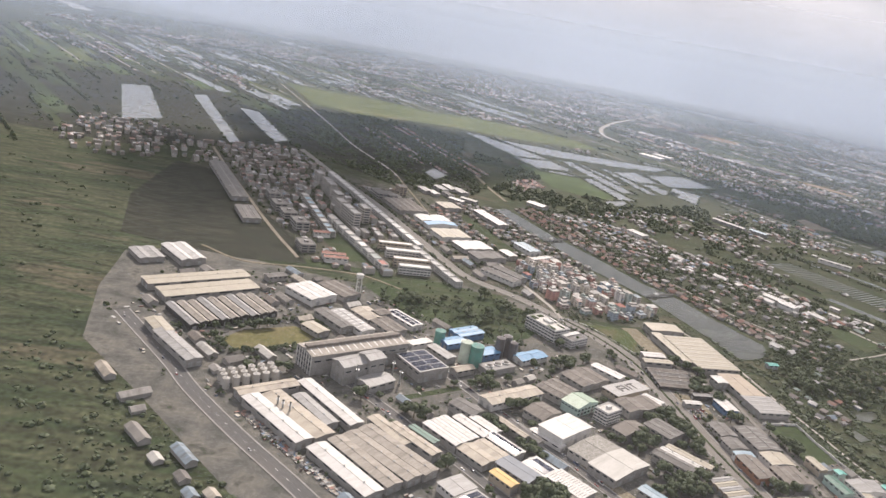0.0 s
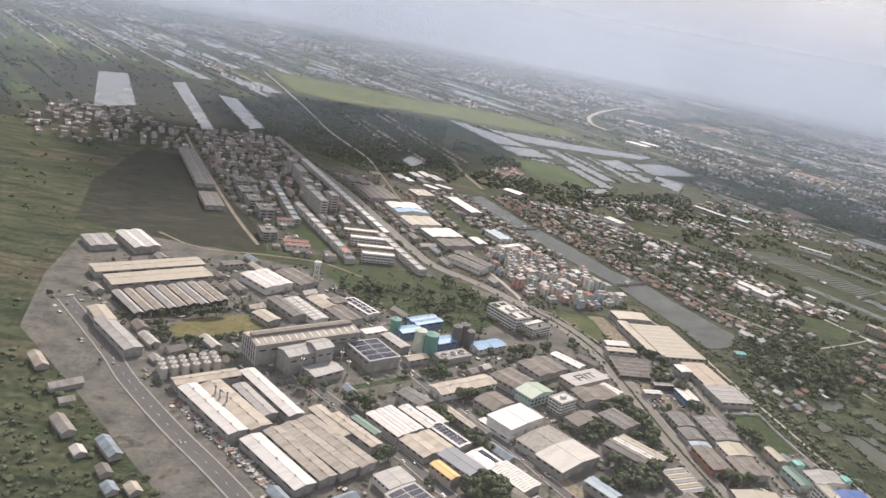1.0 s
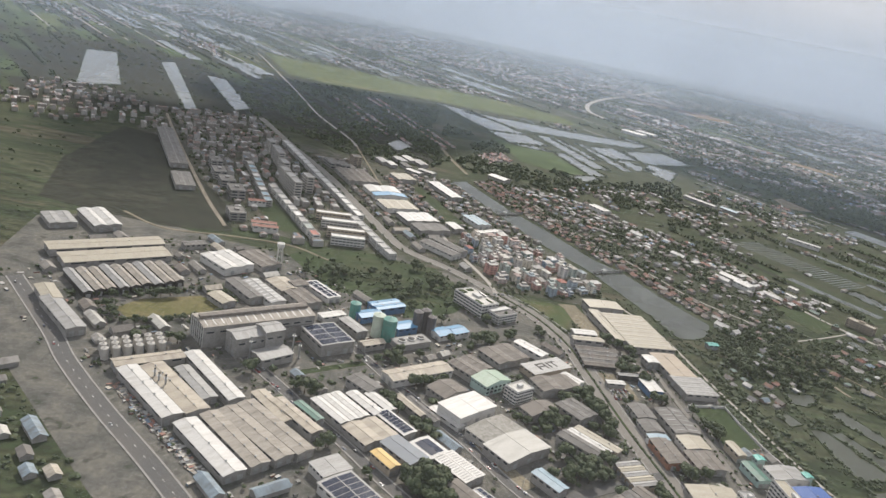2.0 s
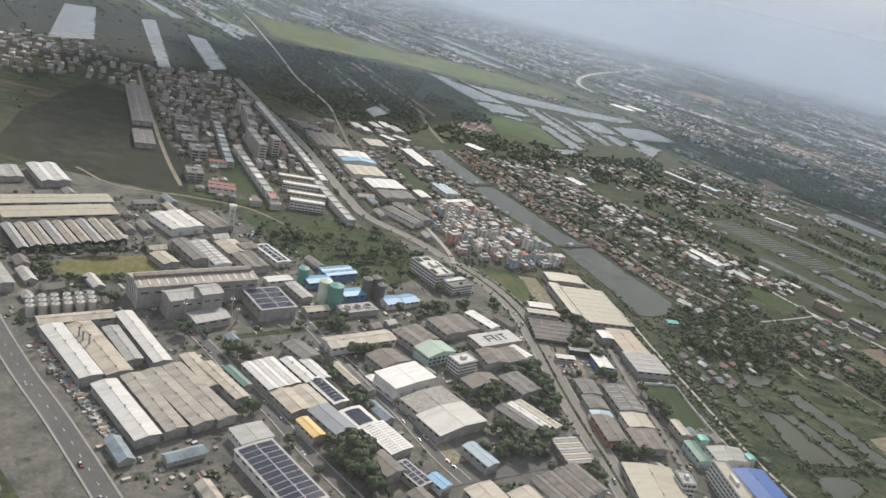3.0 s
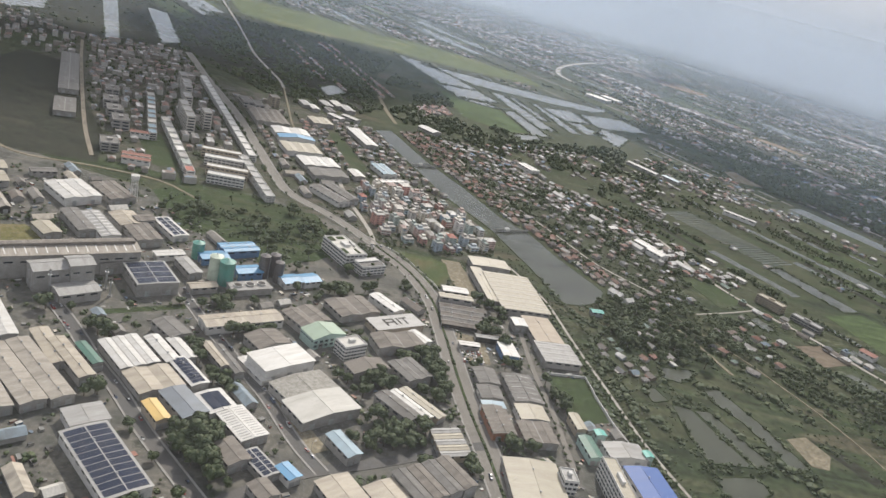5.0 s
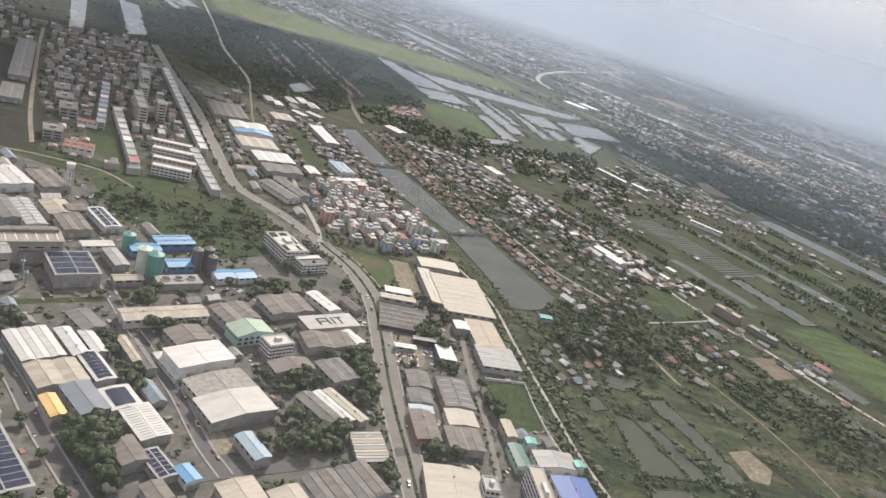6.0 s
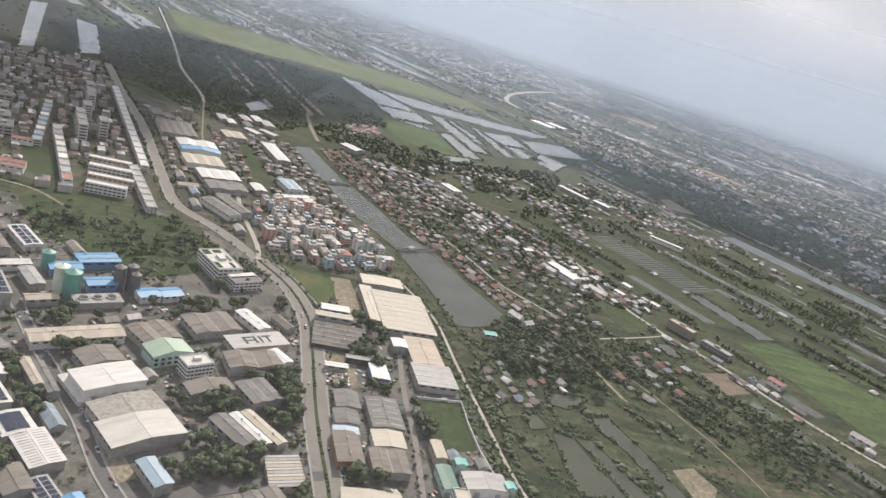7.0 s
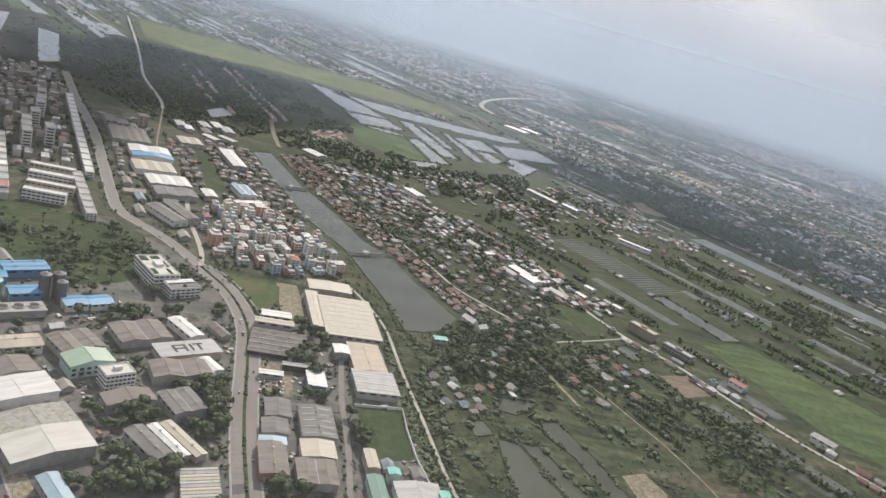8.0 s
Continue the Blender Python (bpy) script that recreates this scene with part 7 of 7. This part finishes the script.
def strips(u0, u1, v0, v1, width, length, where, choice, z):
    v = v0
    while v < v1:
        w = random.uniform(*width)
        u = u0 + random.uniform(0, length[0])
        while u < u1:
            l = random.uniform(*length)
            x, y = turned(u + l / 2, v + w / 2)
            if where(x, y) and free(x, y, l, w, -54):
                kind = choice(x, y)
                if kind in LAND:
                    ring = [turned(p, q) for p, q in ((u + 1, v + 0.8), (u + l - 1, v + 0.8), (u + l - 1, v + w - 0.8), (u + 1, v + w - 0.8))]
                    LAND[kind][1].append([(p, q, z) for p, q in ring])
                if kind == "houses":
                    hamlet.append((u, v, l, w))
                if random.random() < 0.55:
                    n = int(l / random.uniform(2.2, 6))
                    for k in range(n):
                        hx, hy = turned(u + l * (k + random.random()) / max(n, 1), v + random.uniform(-1.5, 1.5))
                        if free(hx, hy) and noise.noise((hx * 0.02, hy * 0.02, 0.5)) > -0.12:
                            hedge_spots.append((hx, hy))
            u += l
        v += w


def near_choice(x, y):
    k = random.random()
    return "young_paddy" if k < 0.07 else "ditch" if k < 0.27 else "scrub" if k < 0.52 else "grassland" if k < 0.80 else "none"


def band_of(x, y):
    """How built-up the plain is: long belts that run with the lanes."""
    c, d = math.cos(radians(-54)), math.sin(radians(-54))
    return 1.25 * noise.noise(((c * x + d * y) * 0.0011, (c * y - d * x) * 0.0052, 7.0))


def far_choice(x, y):
    k = random.random() * 0.55 + 0.45 * (0.5 + noise.noise((x * 0.0022, y * 0.0012, 1.7)))
    town = band_of(x, y) + (0.34 if x > 350 else -0.22)
    if town > 0.2 and random.random() < 0.75 and (x > -120 or y > 2300):
        return "houses"
    if x > 480 and y < 2100:
        return "scrub" if k < 0.5 else "ditch" if k < 0.6 else "grassland" if k < 0.85 else "none"
    if x < 350 and y > 1850:
        return "flooded" if k < 0.36 else "paddy" if k < 0.44 else "grassland" if k < 0.6 else "scrub" if k < 0.75 else "young_paddy"
    return "flooded" if k < 0.20 else "paddy" if k < 0.30 else "scrub" if k < 0.55 else "grassland" if k < 0.66 else "young_paddy" if k < 0.73 else "fallow" if k < 0.77 else "none"


# striped vegetable beds with water between them
for k in range(34):
    u = -20 + k * 6.2
    ring = [turned(u, 8, 488, 1075), turned(u + 2.6, 8, 488, 1075), turned(u + 2.6, 64, 488, 1075), turned(u, 64, 488, 1075)]
    if all(free(x, y) for x, y in ring):
        LAND["ditch"][1].append([(x, y, 0.13) for x, y in ring])
mark_ring([turned(-20, 6, 488, 1075), turned(195, 6, 488, 1075), turned(195, 66, 488, 1075), turned(-20, 66, 488, 1075)])
strips(-700, 900, -500, 520, (7, 17), (35, 130), lambda x, y: inside(x, y, NEAR_FARM), near_choice, 0.09)
FAR_OK = lambda x, y: y > 1130 and y < 3440 and -1400 < x < 2190 and not inside(x, y, NEAR_FARM) and not inside(x, y, [(-360, 1130), (200, 1130), (330, 1150), (560, 1420), (600, 1700), (100, 1900), (-260, 1900)])
strips(-2600, 2600, -2300, 2900, (10, 44), (90, 340), FAR_OK, far_choice, 0.1)
# long straight lanes, ditches and tree belts that cross the plain
ribbon_houses, ribbon_trees, ditches, lanes = [], [], [], []
v = -2250.0
while v < 2800:
    sort = random.choice(("lane", "lane", "belt", "ditch"))
    for q in range(-140, 150):
        u = q * 17.0
        x, y = turned(u, v)
        if not (FAR_OK(x, y) and free(x, y, 40, 30, -54)) or (x < -120 and y < 1950):
            continue
        thick = noise.noise((u * 0.0035, v * 0.02, 11.0))
        if sort in ("lane", "ditch") and thick > -0.45:
            (lanes if sort == "lane" else ditches).append([(*turned(p, r), 0.2) for p, r in ((u, v), (u + 17, v), (u + 17, v + (4.5 if sort == "lane" else 7.5)), (u, v + (4.5 if sort == "lane" else 7.5)))])
        if sort == "lane" and thick + 0.5 * band_of(x, y) > -0.04 + (0.3 if x < 250 else 0.0):
            for side in (-9, 13):
                if random.random() < 0.62:
                    hx, hy = turned(u + random.uniform(0, 9), v + side + random.uniform(-4, 4))
                    ribbon_houses.append((hx, hy, radians(-54 + random.choice((0, 0, 90))), random.uniform(6, 15), random.uniform(5, 9), random.choice((2.0, 2.4, 3.2, 4.4))))
                else:
                    ribbon_trees.append((*turned(u + random.uniform(0, 15), v + side * 1.3), random.uniform(3, 6), random.uniform(5, 11)))
        elif thick < 0.2 and sort != "lane" or random.random() < 0.3:
            for k in range(4 if sort == "belt" and thick < 0.05 else 1):
                ribbon_trees.append((*turned(u + random.uniform(0, 16), v - 4 + random.uniform(-9, 9)), random.uniform(3, 6.5), random.uniform(6, 14)))
    v += random.uniform(24, 78)
tagged(new("far_lanes", quads_mesh("far_lanes", np.array(lanes), M_CONC_PALE)), "thin pale lanes crossing the plain", "lanes", kind="stuff")
tagged(new("far_ditches", quads_mesh("far_ditches", np.array(ditches), M_POND_G)), "straight drainage ditches with dull water", "ditches", kind="stuff")
v = -2600.0
while v < 3400:
    w, u = random.uniform(40, 110), -3600.0
    while u < 1500:
        l = random.uniform(200, 600)
        x, y = turned(u + l / 2, v + w / 2)
        if 3480 < y < 4900 and -1900 < x < 4200 and random.random() < 0.62:
            kind = random.choice(("scrub", "scrub", "grassland", "paddy", "young_paddy", "flooded", "fallow"))
            LAND[kind][1].append([(*turned(p, q), 0.1) for p, q in ((u, v), (u + l, v), (u + l, v + w - 3), (u, v + w - 3))])
        u += l + 10
    v += w
for kind, (material, quads) in LAND.items():
    tagged(new(kind + "_strips", quads_mesh(kind + "_strips", np.array(quads), material)), LAND_LABELS[kind], "farmland", kind="stuff")


def joined_houses(name, spots, label, wall_mat, roof_mat):
    """Many small houses as one piece: spots of x, y, heading, length, width, height."""
    walls, roofs = [], []
    for x, y, a, l, w, h in spots:
        c, s = math.cos(a), math.sin(a)

        def at(u, v, z):
            return (x + c * u - s * v, y + s * u + c * v, z)

        b = [(-l / 2, -w / 2), (l / 2, -w / 2), (l / 2, w / 2), (-l / 2, w / 2)]
        for (p, q), (r, t) in zip(b, b[1:] + b[:1]):
            walls.append([at(p, q, 0), at(r, t, 0), at(r, t, h), at(p, q, h)])
        e, k, z = 0.6 if h < 5 else 0.1, max(l / 2 - w * 0.35, 0.4), h + (w * 0.22 if h < 5 else 0.4)
        E = [(-l / 2 - e, -w / 2 - e), (l / 2 + e, -w / 2 - e), (l / 2 + e, w / 2 + e), (-l / 2 - e, w / 2 + e)]
        i = len(roofs)
        roofs.append([at(*E[0], h - 0.1), at(*E[1], h - 0.1), at(k, 0, z), at(-k, 0, z)])
        roofs.append([at(*E[2], h - 0.1), at(*E[3], h - 0.1), at(-k, 0, z), at(k, 0, z)])
        roofs.append([at(*E[1], h - 0.1), at(l / 2 + e, 0, h - 0.1), at(*E[2], h - 0.1), at(k, 0, z)])
        roofs.append([at(*E[3], h - 0.1), at(-l / 2 - e, 0, h - 0.1), at(*E[0], h - 0.1), at(-k, 0, z)])
    tagged(new(name + "_walls", quads_mesh(name + "_walls", np.array(walls), wall_mat)), label, "houses", kind="stuff")
    tagged(new(name + "_roofs", quads_mesh(name + "_roofs", np.array(roofs), roof_mat)), label, "houses", kind="stuff")


R_FAR = shade("far_roofs", (0.62, 0.61, 0.58), 0.75, vary=0.1, scale=0.05, fine=0.3, dirty=0.3, each="island", bump=0.0,
              hue=[(0.20, 0.19, 0.18), (0.34, 0.33, 0.31), (0.22, 0.11, 0.08), (0.12, 0.11, 0.10), (0.58, 0.57, 0.55), (0.26, 0.23, 0.20), (0.26, 0.12, 0.09), (0.42, 0.41, 0.39), (0.13, 0.2, 0.28), (0.15, 0.145, 0.14), (0.30, 0.29, 0.28), (0.17, 0.15, 0.13)])
W_FAR = shade("far_walls", (0.36, 0.345, 0.31), 0.85, vary=0.1, scale=0.05, fine=0.3, dirty=0.3, each="island", bump=0.0, hue=[(0.28, 0.26, 0.235), (0.44, 0.43, 0.40), (0.21, 0.19, 0.165)])
far_spots, far_trees = list(ribbon_houses), list(ribbon_trees)
for u, v, l, w in hamlet:
    big = random.random() < 0.10
    n = int(l * w / (420 if big else 150))
    for k in range(n):
        x, y = turned(u + random.uniform(2, l - 2), v + random.uniform(2, w - 2))
        if not free(x, y):
            continue
        if big:
            far_spots.append((x, y, radians(-54 + random.choice((0, 90))), random.uniform(16, 34), random.uniform(9, 16), random.uniform(3.5, 5)))
        elif random.random() < 0.5 and noise.noise((x * 0.012, y * 0.007, 8.0)) > -0.08:
            far_spots.append((x, y, radians(-54 + random.choice((0, 90)) + random.uniform(-6, 6)), random.uniform(6, 12), random.uniform(4.5, 7.5), random.choice((1.8, 2.0, 2.2, 3.2, 4.0))))
            mark(x, y, 7, 5, -54, -0.5)
        else:
            far_trees.append((x, y, random.uniform(4, 8), random.uniform(4, 8)))
for x, y in hedge_spots:
    if y > 1800 and random.random() < 0.5:
        continue
    far_trees.append((x, y, random.uniform(2.5, 6.5), random.uniform(2.5, 6)))
for ob in FISH:
    ring = [v.co for v in ob.data.vertices][: len(ob.data.vertices) // 2]
    for a, b in zip(ring, ring[1:] + ring[:1]):
        n = int((b - a).length / 6)
        for k in range(n):
            if noise.noise((a.x + k * 0.35, a.y, 2.0)) > -0.15:
                p = a + (b - a) * (k + random.random()) / n
                far_trees.append((p.x, p.y, random.uniform(1.8, 4.0), random.uniform(3, 7)))
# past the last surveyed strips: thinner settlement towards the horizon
for _ in range(5200):
    x, y = random.uniform(-1500, 3600), 3000 + 1800 * random.random() ** 1.3
    t = noise.noise((x * 0.0012, y * 0.0006, 5.0))
    if t > -0.1:
        far_spots.append((x, y, radians(-54 + random.choice((0, 90))), random.uniform(8, 22), random.uniform(6, 14), random.uniform(2.5, 6)))
    else:
        far_trees.append((x, y, random.uniform(6, 11), random.uniform(7, 16)))
far_spots += [(795 + 17.5 * k, 3016 + 3.6 * k, radians(12), 15, 9, 4) for k in range(14)]
estate = [(-40, 1400), (60, 1300), (190, 1500), (60, 1760), (-110, 1800), (-190, 1790)]
for r in (1, 2, 5, 6, 10, 12):
    for q in range(60):
        x, y = turned(-320 + q * 9.0, -40 - r * 22, 120, 1500, -66)
        if inside(x, y, estate) and free(x, y) and random.random() < 0.8:
            more_estate.append((x + random.uniform(-2, 2), y + random.uniform(-2, 2), radians(-66), random.uniform(5, 9), 6, 2.2))
for _ in range(160):
    x, y = random.uniform(145, 212), random.uniform(1285, 1430)
    if inside(x, y, [(148, 1353), (189, 1425), (207, 1346), (163, 1285)]) and free(x, y):
        more_estate.append((x, y, radians(-66), random.uniform(6, 8), 6, 2.4))
        mark(x, y, 6, 5, -66, -0.5)
R_EST = shade("estate_roofs", (0.15, 0.085, 0.065), 0.8, vary=0.1, scale=0.05, fine=0.3, dirty=0.4, each="island", bump=0.0, hue=[(0.14, 0.10, 0.09), (0.26, 0.15, 0.12), (0.24, 0.22, 0.21), (0.34, 0.32, 0.30), (0.40, 0.30, 0.26), (0.30, 0.14, 0.10)])
R_VIL = shade("more_village_roofs", (0.22, 0.13, 0.10), 0.8, vary=0.1, scale=0.1, fine=0.6, dirty=0.4, each="island", bump=0.0,
              hue=[(0.40, 0.39, 0.37), (0.15, 0.135, 0.12), (0.20, 0.12, 0.095), (0.27, 0.255, 0.235), (0.56, 0.55, 0.53), (0.14, 0.145, 0.15), (0.19, 0.15, 0.125), (0.17, 0.21, 0.25), (0.32, 0.305, 0.285), (0.24, 0.14, 0.11), (0.22, 0.20, 0.18), (0.13, 0.12, 0.11)])
joined_houses("estate_houses", more_estate, "rows of dark-roofed estate houses", W_FAR, R_EST)
joined_houses("village_houses", more_village, "village houses with mixed metal and tile roofs", W_FAR, R_VIL)
joined_houses("roadside_houses", more_road, "pale flat-roofed houses along the country road", W_FAR, R_FAR)
joined_houses("town_houses", more_town, "close-set grey and white town houses", W_FAR, R_VIL)
# shrubs and small houses in rows along the farm lanes beyond the village
for k in range(1500):
    x, y = turned(random.uniform(-60, 520), random.uniform(-20, 330), 470, 1130)
    row = noise.noise((*(q * f for q, f in zip((x * math.cos(radians(-54)) + y * math.sin(radians(-54)), y * math.cos(radians(-54)) - x * math.sin(radians(-54))), (0.008, 0.05))), 3.0))
    if row > 0.12 and free(x, y):
        if row > 0.3 and random.random() < 0.4:
            far_spots.append((x, y, radians(-54 + random.choice((0, 90))), random.uniform(6, 11), random.uniform(4.5, 7), random.choice((2.0, 2.4, 3.2))))
            mark(x, y, 7, 5, -54, -0.5)
        else:
            far_trees.append((x, y, random.uniform(2.0, 4.5), random.uniform(2.5, 6)))
joined_houses("far_houses", far_spots, "scattered low houses with mixed roofs", W_FAR, R_FAR)
thicket("far_trees", far_trees, "hedgerow trees and shrubs on farmland", None, FAR_BUSHES)


# ---- vehicles ----
CAR = {}


def car(x, y, a, van=False):
    key = "van" if van else "car"
    if key not in CAR:
        l, w, h = (3.0, 1.15, 1.0) if not van else (4.6, 1.4, 1.7)
        body = MB().hexa([(-l / 2, -w / 2, 0.25), (l / 2, -w / 2, 0.25), (l / 2, w / 2, 0.25), (-l / 2, w / 2, 0.25)], [(-l / 2 + 0.08, -w / 2 + 0.05, h * 0.62), (l / 2 - 0.12, -w / 2 + 0.05, h * 0.6), (l / 2 - 0.12, w / 2 - 0.05, h * 0.6), (-l / 2 + 0.08, w / 2 - 0.05, h * 0.62)])
        cab = MB().hexa([(-l * 0.36, -w / 2 + 0.07, h * 0.6), (l * 0.22, -w / 2 + 0.07, h * 0.6), (l * 0.22, w / 2 - 0.07, h * 0.6), (-l * 0.36, w / 2 - 0.07, h * 0.6)], [(-l * 0.26, -w / 2 + 0.2, h), (l * 0.08, -w / 2 + 0.2, h), (l * 0.08, w / 2 - 0.2, h), (-l * 0.26, w / 2 - 0.2, h)])
        top = MB().box(-l * 0.25, l * 0.07, -w / 2 + 0.2, w / 2 - 0.2, h, h + 0.04)
        wheel = MB().rod((0, -0.1, 0), (0, 0.1, 0), 0.26, 8)
        CAR[key] = (body.data("car", P_CAR), cab.data("cabin_glass", G_GLASS), top.data("car_roof", P_CAR), wheel.data("wheel", P_RUBBER), l, w)
    body, cab, top, wheel, l, w = CAR[key]
    ob = tagged(new("van" if van else "car", body), "painted delivery van on the road" if van else "small painted car on the road", "car")
    ob.matrix_basis = pose(x, y, 0.2, 0, 0, a)
    part("cabin_glass", cab, None, ob)
    part("car_roof", top, None, ob)
    for sx in (-0.3, 0.3):
        for sy in (-0.5, 0.5):
            part("wheel", wheel, None, ob, at=(l * sx, w * sy * 0.9, 0.26))


for line, step, off, chance in ((MAIN, 19, 3.6, 0.42), (MAIN, 23, -4.0, 0.42), (MID, 9, -2.2, 0.4), (LEFT, 17, 1.8, 0.35), (LEFT, 6.0, -2.9, 0.35), (MID, 5.5, 2.3, 0.4), (NORTH, 40, 2.2, 0.5), (WEST, 25, -2.4, 0.5)):
    for x, y, a in along(line, step, off):
        if random.random() < chance and y < 760:
            car(x, y, a + (180 if off > 0 else 0), random.random() < 0.25)
for r in range(4):
    for k in range(8):
        if random.random() < 0.85:
            car(231.5 + 1.9 * k + 0.6 * r, 549 - 4.0 * r + 0.4 * k, 98 + random.uniform(-6, 6), k % 6 == 0)


# ---- loose clutter in the yards ----
M_CLUT = shade("yard_clutter", (0.40, 0.39, 0.36), 0.7, vary=0.1, each="island", dirty=0.4, bump=0.0, hue=[(0.10, 0.095, 0.09), (0.46, 0.45, 0.42), (0.24, 0.20, 0.16), (0.14, 0.20, 0.27), (0.30, 0.14, 0.10), (0.05, 0.05, 0.05), (0.50, 0.46, 0.38), (0.20, 0.20, 0.19)])
heap = []
west_wall = [(-85 + 78 * k / 260 + random.uniform(-2.5, 2.5), 438 - 74 * k / 260 + random.uniform(-2.5, 2.5)) for k in range(260)]
for x, y in west_wall + scatter(YARDS_W, 2000) + scatter([(262, 400), (352, 440), (322, 540), (275, 700), (214, 640), (245, 470)], 700):
    l, w, h = random.uniform(0.5, 2.4), random.uniform(0.5, 1.2), random.uniform(0.4, 1.5)
    a = radians(random.choice((-45, 45)) + random.uniform(-12, 12))
    c, s = math.cos(a), math.sin(a)
    b = [(x + c * u - s * v, y + s * u + c * v) for u, v in ((-l, -w), (l, -w), (l, w), (-l, w))]
    heap.append([(*p, h) for p in b])
    for p, q in zip(b, b[1:] + b[:1]):
        heap.append([(*p, 0), (*q, 0), (*q, h), (*p, h)])
tagged(new("yard_clutter", quads_mesh("yard_clutter", np.array(heap), M_CLUT)), "crates, pallets and scrap heaped in factory yards", "clutter", kind="stuff")


# ---- lamps and poles ----
def pole(x, y, a, h=6.0):
    ob = tagged(new("street_lamp", None), "slim grey street lamp by the road", "street lamp", "street lamps")
    ob.matrix_basis = pose(x, y, 0, 0, 0, a)
    part("pole", SHARED.setdefault("pole", MB().rod((0, 0, 0.1), (0, 0, h), 0.12, 6, 0.07).data("pole", W_STEEL)), None, ob)
    part("arm", SHARED.setdefault("arm", MB().rod((0, 0, h - 0.1), (0, 1.8, h + 0.3), 0.06, 5).data("arm", W_STEEL)), None, ob)
    part("lamp_head", SHARED.setdefault("lamp_head", MB().box(-0.15, 0.15, 1.6, 2.3, h + 0.22, h + 0.4).data("lamp_head", W_STEEL)), None, ob)


for x, y, a in along(MAIN, 26, -8.2):
    pole(x, y, a)
for x, y, a in along(MID, 24, 3.8):
    pole(x, y, a)
